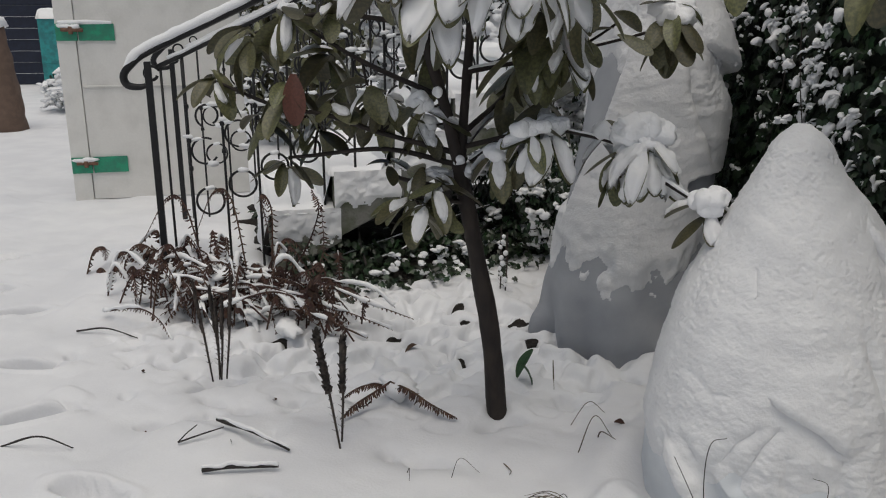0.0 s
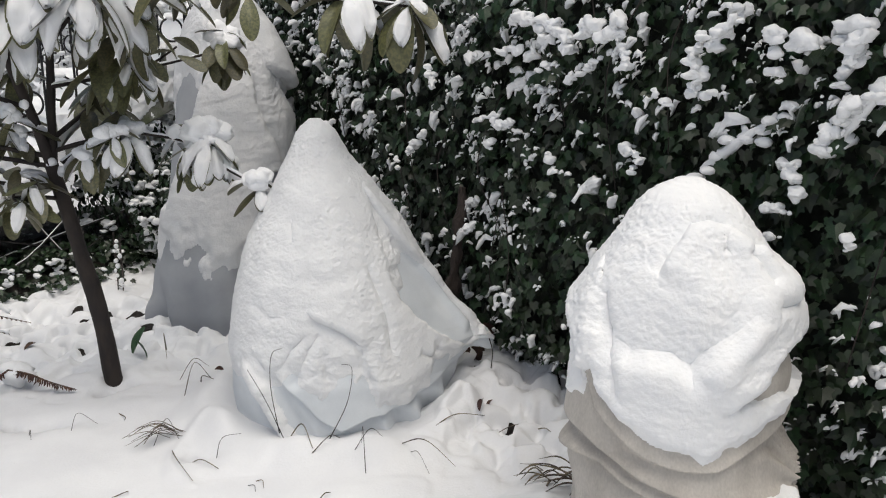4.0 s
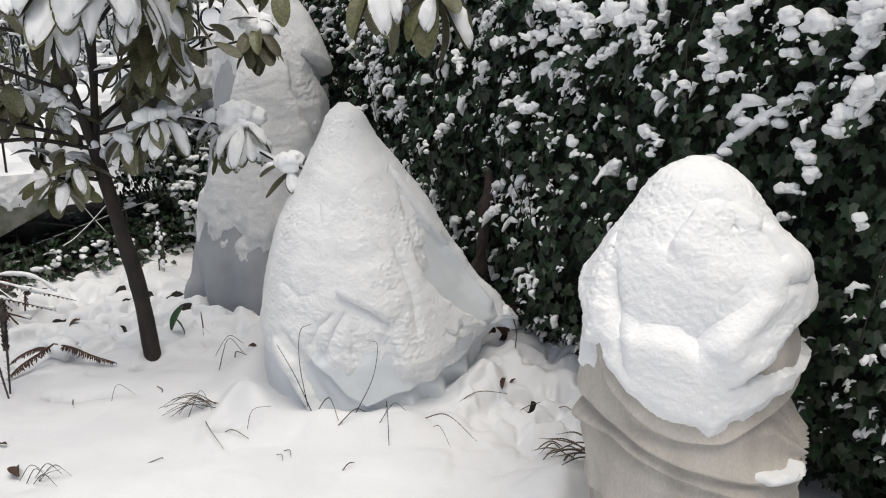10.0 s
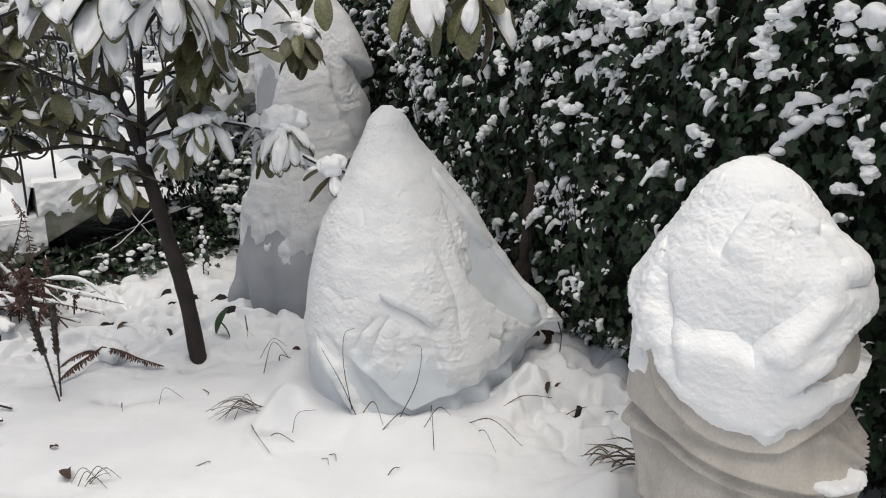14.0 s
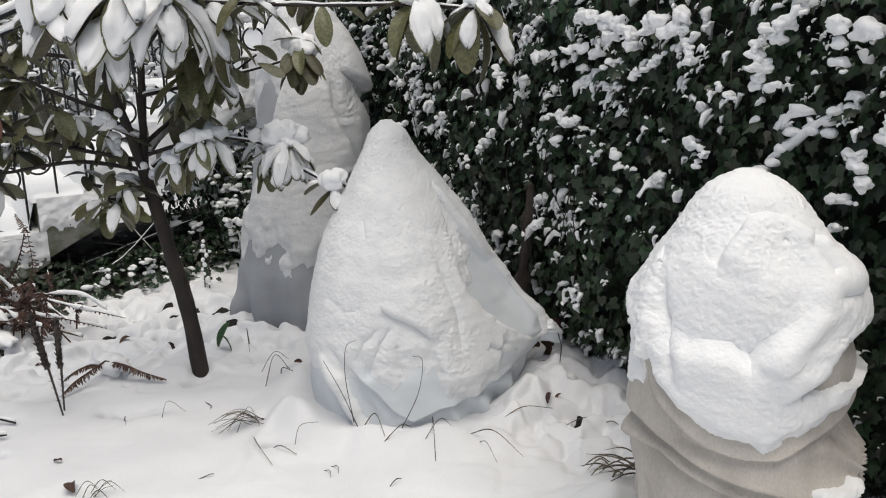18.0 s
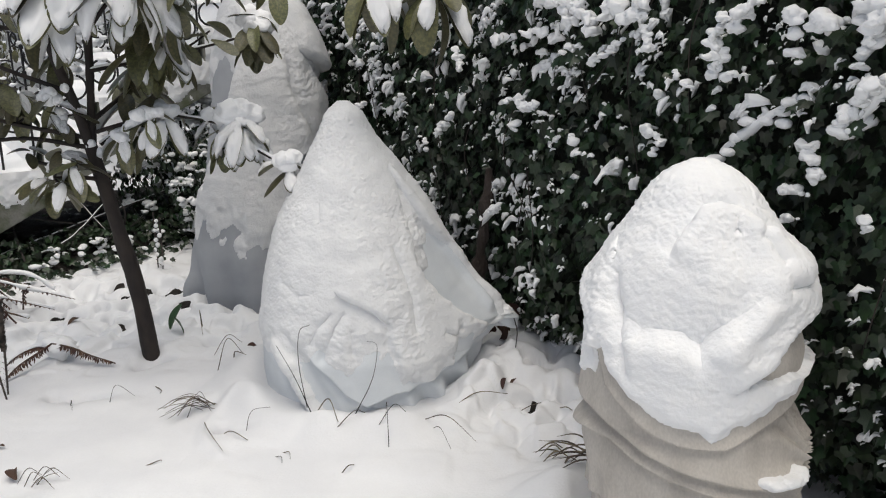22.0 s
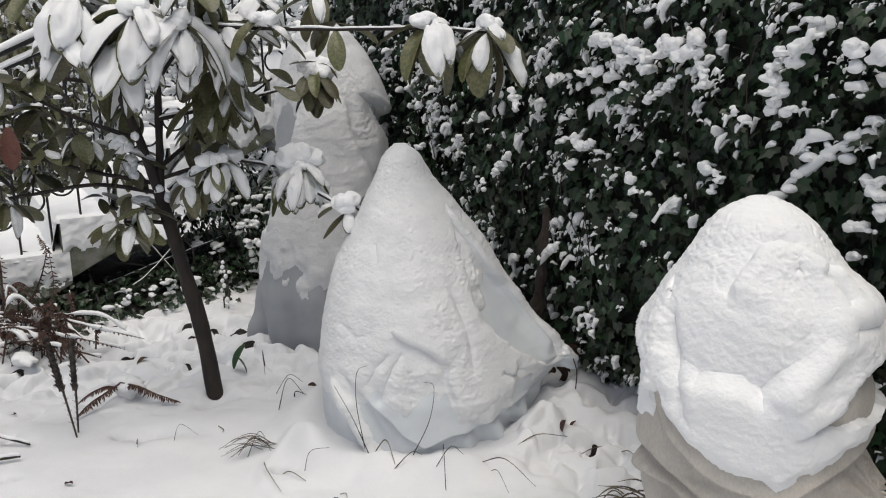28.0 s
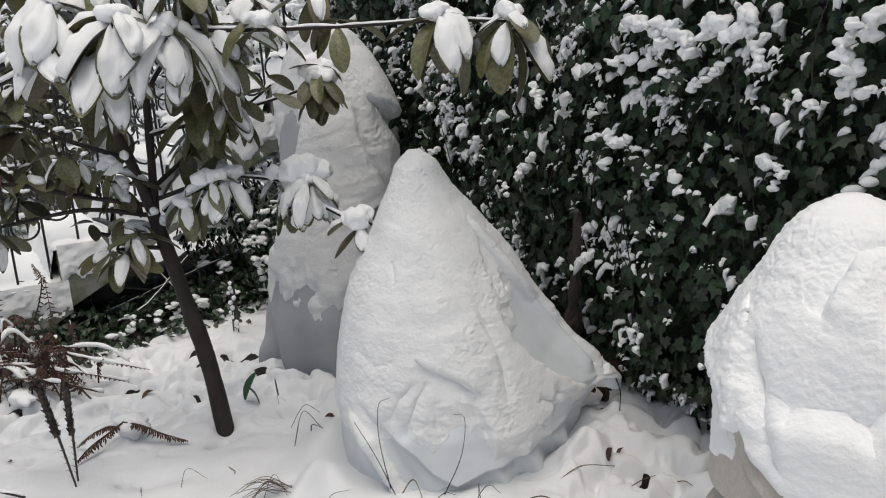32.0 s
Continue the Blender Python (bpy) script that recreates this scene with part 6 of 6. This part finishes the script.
# start, end and arch height of the bent stalks
STALKS = [((-0.99, 2.69), (-0.90, 2.72), 0.10), ((-0.92, 2.69), (-0.74, 2.42), 0.02), ((-0.84, 2.63), (-0.68, 2.51), 0.02), ((-0.57, 2.43), (-0.51, 2.37), 0.01), ((-0.55, 2.46), (-0.49, 2.4), 0.01), ((-0.3, 2.34), (-0.26, 2.38), 0.02),
          ((-0.16, 2.51), (-0.19, 2.62), 0.10), ((-0.06, 2.68), (0.15, 2.60), 0.07), ((0.04, 2.81), (0.25, 2.93), 0.03), ((-0.02, 2.66), (0.06, 2.53), 0.05), ((-1.02, 3.10), (-0.92, 3.16), 0.12), ((-1.31, 3.66), (-1.28, 3.58), 0.10),
          ((-1.34, 2.76), (-1.27, 2.84), 0.06), ((-0.37, 2.56), (-0.28, 2.68), 0.04), ((-0.48, 2.71), (-0.36, 2.58), 0.05), ((-0.72, 2.60), (-0.66, 2.72), 0.06), ((-1.12, 3.3), (-1.02, 3.42), 0.06), ((-1.25, 2.95), (-1.18, 2.88), 0.01),
          ((-0.22, 2.60), (-0.12, 2.66), 0.05), ((0.30, 2.86), (0.42, 2.95), 0.05), ((0.42, 2.9), (0.5, 2.8), 0.03), ((-1.5, 2.75), (-1.45, 2.68), 0.03), ((-1.0, 2.3), (-0.93, 2.34), 0.01), ((-0.98, 3.2), (-0.9, 3.14), 0.03), ((-2.15, 2.62), (-2.13, 2.60), 0.03)]
for k, (a, b, hh) in enumerate(STALKS):
    mid = ((a[0] + b[0]) / 2 + rnd.normal(0, 0.015), (a[1] + b[1]) / 2 + rnd.normal(0, 0.015), hh)
    stick("grass_stalk", STALK, [(a[0], a[1], -0.01), mid, (b[0], b[1], 0.006)], 0.0014 + 0.0006 * (k % 3), GRASS if k % 3 else STEM, False, 30 + k, "grass")
# stalks leaning on the fleece of the cone
for pts in ([(-0.50, 2.72, 0.0), (-0.56, 2.73, 0.14), (-0.63, 2.74, 0.26)], [(-0.33, 2.74, 0.0), (-0.26, 2.735, 0.14), (-0.24, 2.74, 0.27), (-0.28, 2.745, 0.3)], [(-0.52, 2.74, 0.02), (-0.545, 2.74, 0.2), (-0.54, 2.75, 0.33), (-0.50, 2.76, 0.36)]):
    stick("grass_stalk", "thin dry grass stalk leaning on the wrapped shrub", pts, 0.0017, STEM, False, 80, "grass")


def tuft(at, heading, count, length, seed, wide=1.0):
    r2 = np.random.default_rng(seed)
    root = thing("grass_tuft", "flattened tuft of dry grass blades in the snow", "grass", (at[0], at[1], ground_z(*at)))
    for k in range(count):
        a = radians(heading + r2.normal(0, 16))
        ll = length * r2.uniform(0.6, 1.1)
        o = r2.normal(0, 0.02, 2)
        v, f = tube([(o[0], o[1], 0.0), (o[0] + 0.5 * ll * math.cos(a), o[1] + 0.5 * ll * math.sin(a), 0.03 + r2.uniform(0, 0.03)), (o[0] + ll * math.cos(a), o[1] + ll * math.sin(a), r2.uniform(0.0, 0.05))], (0.002 * wide, 0.0025 * wide, 0.001), 5, 10, 0.5)
        put("blade", mesh_of("blade", v, f), GRASS, root)
    return root


tuft((-0.93, 2.78), 225, 14, 0.2, 2)
tuft((0.58, 2.36), 205, 11, 0.2, 3, 2.2)
tuft((0.50, 2.52), 220, 6, 0.16, 4, 2.0)
tuft((-1.30, 2.17), 10, 7, 0.1, 6)

sprout = thing("green_leaf", "two broad green leaves standing up out of the snow", "leaf", (-1.42, 3.57, 0.0))
SPROUT_BLADE = BLADES[1].copy()
SPROUT_BLADE.materials[0] = SPROUT
for m in (pose(-0.02, 0, 0.02, 40, -78, 20) @ Matrix.Scale(0.13, 4), pose(0.045, 0.0, 0.0, 15, -84, 200) @ Matrix.Scale(0.10, 4)):
    ob = put("leaf", SPROUT_BLADE, SPROUT, sprout)
    ob.matrix_basis = m

for k, (x, y, s) in enumerate([(-2.58, 2.62, 0.09), (-1.36, 2.18, 0.08), (-2.25, 3.0, 0.06), (-0.95, 3.3, 0.05), (-1.55, 2.4, 0.04), (-2.9, 2.9, 0.05), (-2.0, 3.7, 0.07), (-1.75, 4.0, 0.07), (0.24, 2.98, 0.06), (0.28, 3.02, 0.05), (-2.35, 3.4, 0.06), (-4.9, 3.5, 0.07)]):
    ob = put("dead_leaf", DEAD_BLADE, DEAD)
    tagged(ob, "curled brown dead leaf lying on the snow", "leaf", "fallen leaves")
    ob.matrix_basis = pose(x, y, ground_z(x, y) + 0.012, rnd.normal(0, 25), rnd.normal(5, 15), rnd.uniform(0, 360)) @ Matrix.Scale(s, 4)

# ---- ivy hedge ----
rng = np.random.default_rng(5)
HEDGE_A, HEDGE_B = np.array([3.3, -0.40]), np.array([-1.75, 5.72])
HEDGE_LEN = float(np.linalg.norm(HEDGE_B - HEDGE_A))
HEDGE_DIR = (HEDGE_B - HEDGE_A) / HEDGE_LEN
HEDGE_OUT = np.array([-HEDGE_DIR[1], HEDGE_DIR[0]])  # towards the garden
if HEDGE_OUT @ (np.array([0.0, 0.0]) - HEDGE_A) < 0:
    HEDGE_OUT = -HEDGE_OUT
HEDGE_TOP = 2.3


def hedge_bulge(s, z):
    q = np.stack([s, z, np.zeros_like(s)], 1)
    return 0.10 * fbm(q, 1.6, 2, 91) + 0.06 * fbm(q, 5, 2, 92) - 0.22 * smooth(0.42, 0.0, z) - 0.05


def hedge_place(s, z, out):
    b = hedge_bulge(s, z) + out
    x = HEDGE_A[0] + HEDGE_DIR[0] * s + HEDGE_OUT[0] * b
    y = HEDGE_A[1] + HEDGE_DIR[1] * s + HEDGE_OUT[1] * b
    return np.stack([x, y, z], 1)


hedge = thing("ivy_hedge", "tall dark green ivy hedge dusted with lumps of snow", "hedge", (0, 0, 0))
# backing sheet behind the leaves, coloured dark as the hedge's inner shade
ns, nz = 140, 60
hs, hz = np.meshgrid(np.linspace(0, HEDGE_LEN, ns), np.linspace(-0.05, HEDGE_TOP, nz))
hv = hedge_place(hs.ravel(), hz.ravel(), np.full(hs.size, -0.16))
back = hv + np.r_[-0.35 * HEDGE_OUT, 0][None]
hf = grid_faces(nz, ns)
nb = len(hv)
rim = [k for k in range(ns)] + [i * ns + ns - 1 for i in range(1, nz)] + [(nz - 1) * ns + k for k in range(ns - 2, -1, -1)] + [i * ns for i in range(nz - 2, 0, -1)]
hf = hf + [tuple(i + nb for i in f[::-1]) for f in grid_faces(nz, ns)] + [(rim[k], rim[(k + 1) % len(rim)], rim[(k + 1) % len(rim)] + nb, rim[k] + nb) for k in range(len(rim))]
put("inner_growth", mesh_of("inner_growth", np.vstack([hv, back]), hf), HEDGE_SHADE, hedge, "dark backing sheet standing in for the shade inside the hedge")


def hedge_scatter(n, s0, s1, z0, z1, rnd, out=(-0.10, 0.05)):
    s, z = rnd.uniform(s0, s1, n), rnd.uniform(z0, z1, n)
    return s, z, hedge_place(s, z, rnd.uniform(out[0], out[1], n))


def outward(n, rnd, tilt=0.45):
    f = np.tile(np.r_[HEDGE_OUT, 0.35], (n, 1)) + rnd.normal(0, tilt, (n, 3))
    return f


LEAF_N = 23000
s, z, c = hedge_scatter(LEAF_N, 0.3, HEDGE_LEN, 0.02, 2.38, rng)
far_v, far_f = leaf_batch(c, rng.uniform(0.028, 0.060, LEAF_N), outward(LEAF_N, rng), rng)
tagged(put("ivy_leaves", mesh_of("ivy_leaves", far_v, far_f, False), IVY, hedge), "glossy dark green lobed ivy leaves", kind="stuff")

# leaves that stand out one by one, near the wrapped plant
one_v, one_f = leaf_batch(np.zeros((1, 3)), np.ones(1), np.array([[0, -1, 0.3]]), np.random.default_rng(1), roll_by=0.01)
IVY_MESH = mesh_of("ivy_leaf", one_v, one_f, False)
s, z, c = hedge_scatter(260, 3.2, 5.4, 0.25, 1.75, rng, (0.03, 0.07))
turn_out = math.degrees(math.atan2(HEDGE_OUT[1], HEDGE_OUT[0])) + 90
for k in range(len(c)):
    ob = put("ivy_leaf", IVY_MESH, IVY, hedge)
    ob.matrix_basis = pose(*c[k], rng.normal(0, 24), rng.normal(0, 30), turn_out + rng.normal(0, 28)) @ Matrix.Scale(rng.uniform(0.04, 0.066), 4)

# snow: strings of lumps cascading over the leaves, denser towards the top
def hedge_snow(count, seed, strings, r0, r1, power, share, detail, stretch, top=2.25, span=(1.2, HEDGE_LEN)):
    """Uneven pads of snow lying on the leaves, some in strings."""
    rnd = np.random.default_rng(seed)
    lv, lf = LUMP[detail]
    d3, o3, u3 = np.r_[HEDGE_DIR, 0], np.r_[HEDGE_OUT, 0], np.array([0, 0, 1.0])
    cs, vs = [], []
    for k in range(count):
        z0 = top * rnd.uniform(0, 1) ** power
        s0 = rnd.uniform(*span)
        q = float(vnoise(np.array([[s0, z0, 0.0]]), 2.1, 77)[0]) + 0.5 * float(vnoise(np.array([[s0, z0, 3.0]]), 5.0, 78)[0])
        along = float(smooth(5.2, 6.0, s0))
        if rnd.uniform() > share + 0.16 * float(smooth(0.9, 1.5, z0)) * (1 + 0.5 * along) + 0.1 * along + 0.6 * q + 0.10 * float(smooth(0.8, 0.3, z0)):
            continue
        m = int(rnd.integers(1, strings + 1 + int(2 * (z0 > 1.2) * (strings > 2))))
        r = r0 + (r1 - r0) * rnd.uniform(0, 1) ** 1.6
        phi = rnd.choice((-1, 1)) * rnd.uniform(0.15, 1.35)
        e1 = d3 * math.cos(phi) - u3 * abs(math.sin(phi))
        for j in range(m):
            p = hedge_place(np.array([s0 + 1.7 * r * j * math.cos(phi)]), np.array([z0 - 1.7 * r * j * abs(math.sin(phi)) + rnd.normal(0, 0.4 * r)]), np.array([rnd.uniform(0.025, 0.075)]))[0] + rnd.normal(0, 0.55 * r, 3)
            tw = rnd.normal(0, 0.5)
            a1 = e1 * math.cos(tw) + o3 * math.sin(tw)
            a2 = -e1 * math.sin(tw) + o3 * math.cos(tw)
            a3 = np.cross(a1, a2)
            rr = r * rnd.uniform(0.7, 1.35)
            local = lv * (rr * rnd.uniform(*stretch), rr * rnd.uniform(0.55, 0.9), rr * rnd.uniform(0.5, 0.95))
            local[:, 2] -= 0.35 / rr * local[:, 0] ** 2 + 0.25 / rr * np.clip(local[:, 1], 0, 9) ** 2
            vs.append(p + local[:, :1] * a1 + local[:, 1:2] * a2 + local[:, 2:] * a3)
            cs.append(np.tile(p, (len(lv), 1)))
    v, c0 = np.vstack(vs), np.vstack(cs)
    v = v + (v - c0) * (0.85 * vnoise(v, 45, seed) + 0.45 * vnoise(v, 100, seed + 1))[:, None]
    f = (np.array(lf)[None] + (np.arange(len(vs)) * len(lv))[:, None, None]).reshape(-1, 3)
    return v, f.tolist()


sv, sf = joined([hedge_snow(1550, 7, 3, 0.007, 0.020, 0.9, 0.17, 2, (1.0, 2.0)), hedge_snow(420, 9, 3, 0.007, 0.017, 1.0, 0.35, 2, (1.1, 2.2), 0.85, (3.95, 5.7)), hedge_snow(3800, 8, 3, 0.004, 0.010, 0.95, 0.32, 1, (1.2, 2.6))])
tagged(put("hedge_snow", mesh_of("hedge_snow", sv, sf), SNOW, hedge), "small lumps of snow caught on the ivy", kind="stuff")


def snow_branch(points, r, seed):
    """A bough in the hedge with a ridge of snow and snow-topped leaves along it."""
    v, f = tube(points, (0.008, 0.005), 6, 16)
    ob = put("ivy_branch", mesh_of("ivy_branch", v, f), BARK, hedge)
    up = [(x, y, z + 0.6 * r) for x, y, z in points]
    v, f = tube(up, (r * 0.5, r, r * 0.9, r * 0.5), 9, 40)
    v = v + np.stack([0.4 * r * vnoise(v, 30, seed), 0.4 * r * vnoise(v, 30, seed + 1), 0.6 * r * fbm(v, 24, 2, seed)], 1)
    put("snow_ridge", mesh_of("snow_ridge", v, f), SNOW, ob)
    c = curve_points(points, 13)
    for k, q in enumerate(c):
        rr = r * random.uniform(0.9, 1.7)
        v, f = lumps(np.array([q + (random.uniform(-1, 1) * 1.6 * r, random.uniform(-1, 1) * 1.6 * r, random.uniform(-1.2, 1.8) * r)]), np.array([(rr * 1.5, rr, rr * 0.7)]), seed + k, np.array([random.uniform(0, 3)]))
        put("snow_lump", mesh_of("snow_lump", v, f), SNOW, ob)


random.seed(4)
snow_branch([(0.90, 2.50, 1.085), (0.97, 2.42, 1.17), (1.05, 2.32, 1.265)], 0.016, 11)
snow_branch([(1.14, 2.18, 1.18), (1.18, 2.14, 1.26), (1.22, 2.08, 1.36)], 0.020, 23)


def snow_drape(line, r, seed):
    """Soft lumps of snow strung along the ivy; line gives steps along the hedge and heights."""
    rnd = np.random.default_rng(seed)
    c = curve_points([(a, b, 0) for a, b in line], max(3, int(np.sum(np.hypot(*np.diff(np.array(line), axis=0).T)) / (0.62 * r))))
    p = hedge_place(c[:, 0], c[:, 1], np.zeros(len(c)))
    off = hedge_bulge(c[:, 0], c[:, 1])
    p = p - np.c_[off[:, None] * HEDGE_OUT, np.zeros(len(c))] + np.r_[0.05 * HEDGE_OUT, 0]
    p = np.vstack([p, p[rnd.integers(0, len(p), len(p) // 2)] + rnd.normal(0, 0.5 * r, (len(p) // 2, 3))]) + rnd.normal(0, 0.22 * r, (len(p) + len(p) // 2, 3))
    k = rnd.uniform(0.4, 0.95, len(p))[:, None] * r
    v, f = lumps(p, k * np.c_[rnd.uniform(0.9, 1.4, len(p)), rnd.uniform(0.8, 1.1, len(p)), rnd.uniform(0.6, 0.9, len(p))], seed, rnd.uniform(0, 3, len(p)), detail=3, rough=0.3)
    mid = np.repeat(p, len(LUMP[3][0]), 0)
    v = v + (v - mid) * (0.8 * vnoise(v, 50, seed + 3) + 0.3 * vnoise(v, 110, seed + 4))[:, None]
    put("snow_drape", mesh_of("snow_drape", v, f), SNOW, hedge)


snow_drape([(3.77, 1.5), (3.8, 1.42), (3.77, 1.38), (3.79, 1.34)], 0.026, 300)
snow_drape([(3.66, 1.53), (3.68, 1.5), (3.73, 1.47)], 0.028, 307)
snow_drape([(3.55, 1.51), (3.52, 1.49), (3.47, 1.48), (3.44, 1.47)], 0.04, 314)
snow_drape([(3.54, 1.47), (3.52, 1.45)], 0.018, 321)
snow_drape([(3.53, 1.4), (3.5, 1.37)], 0.018, 328)
snow_drape([(3.33, 1.52), (3.3, 1.49), (3.31, 1.44), (3.34, 1.37)], 0.034, 335)
snow_drape([(3.28, 1.33), (3.31, 1.3), (3.36, 1.24), (3.36, 1.21)], 0.028, 342)
snow_drape([(3.47, 1.15), (3.43, 1.11), (3.41, 1.06)], 0.024, 349)
snow_drape([(4.44, 1.54), (4.36, 1.51), (4.31, 1.47)], 0.034, 356)
snow_drape([(4.09, 1.52), (4.14, 1.5), (4.24, 1.53)], 0.03, 363)
snow_drape([(4.08, 1.45), (4.05, 1.41)], 0.018, 370)
snow_drape([(4.19, 1.41), (4.26, 1.38), (4.31, 1.35)], 0.018, 377)
snow_drape([(4.44, 1.39), (4.38, 1.41)], 0.018, 384)
snow_drape([(4.03, 1.14), (3.97, 1.12), (4.0, 1.07)], 0.018, 391)
snow_drape([(4.79, 1.18), (4.71, 1.2), (4.68, 1.17), (4.61, 1.18)], 0.018, 398)
snow_drape([(5.31, 0.99), (5.25, 1.05), (5.18, 1.1)], 0.018, 405)
snow_drape([(5.44, 0.97), (5.4, 0.94)], 0.018, 412)
snow_drape([(4.41, 1.06), (4.39, 1.08)], 0.018, 419)
snow_drape([(4.61, 1.56), (4.49, 1.56)], 0.03, 426)
snow_drape([(4.4, 1.53), (4.34, 1.49)], 0.034, 433)
snow_drape([(4.69, 1.45), (4.58, 1.45)], 0.018, 440)
snow_drape([(3.93, 1.33), (3.9, 1.3)], 0.018, 447)
snow_drape([(3.73, 1.33), (3.69, 1.33)], 0.018, 454)
snow_drape([(4.9, 0.7), (4.82, 0.74)], 0.018, 461)
snow_drape([(3.5, 0.94), (3.46, 0.94)], 0.018, 468)
snow_drape([(3.51, 1.03), (3.44, 1.02)], 0.018, 475)
snow_drape([(3.27, 0.95), (3.26, 0.98)], 0.018, 482)
snow_drape([(6.1, 1.06), (6.01, 1.08)], 0.018, 489)
snow_drape([(5.15, 1.37), (5.12, 1.31)], 0.018, 496)
snow_drape([(4.73, 1.1), (4.73, 1.07)], 0.018, 503)

# old stem in front of the hedge, with dead leaves at its foot
old = thing("old_trunk", "rough dark ivy-clad trunk at the foot of the hedge", "trunk", (0.09, 3.44, 0))
v, f = tube([(0.0, 0.02, -0.05), (0.0, 0.0, 0.35), (0.03, 0.0, 0.62), (0.05, 0.09, 0.86)], (0.045, 0.034, 0.029, 0.022), 18, 90, rough=0.5, seed=9)
v = v + (v - v.mean(0)) * (1, 1, 0) * (0.22 * np.abs(vnoise(v * (1, 1, 0.4), 60, 14)) - 0.1)[:, None]
put("trunk", mesh_of("trunk", v, f), OLD_BARK, old)
for k in range(9):
    ob = put("dead_leaf", DEAD_BLADE, DEAD, old)
    ob.matrix_basis = pose(0.12 + random.uniform(-0.05, 0.07), -0.10 + random.uniform(-0.06, 0.05), 0.24 + random.uniform(-0.09, 0.1), random.uniform(-40, 40), random.uniform(30, 95), random.uniform(0, 360)) @ Matrix.Scale(random.uniform(0.05, 0.09), 4)
for k in range(16):
    s0 = random.uniform(2.6, 6.6)
    z1 = random.uniform(0.9, 1.9)
    q = hedge_place(np.array([s0, s0 + random.uniform(-0.12, 0.12), s0 + random.uniform(-0.25, 0.25)]), np.array([z1, z1 - 0.3, z1 - random.uniform(0.5, 0.8)]), np.array([0.05, 0.075, 0.05]))
    v, f = tube([tuple(a) for a in q], (0.0025, 0.002), 5, 14)
    put("vine", mesh_of("vine", v, f), BARK, hedge)
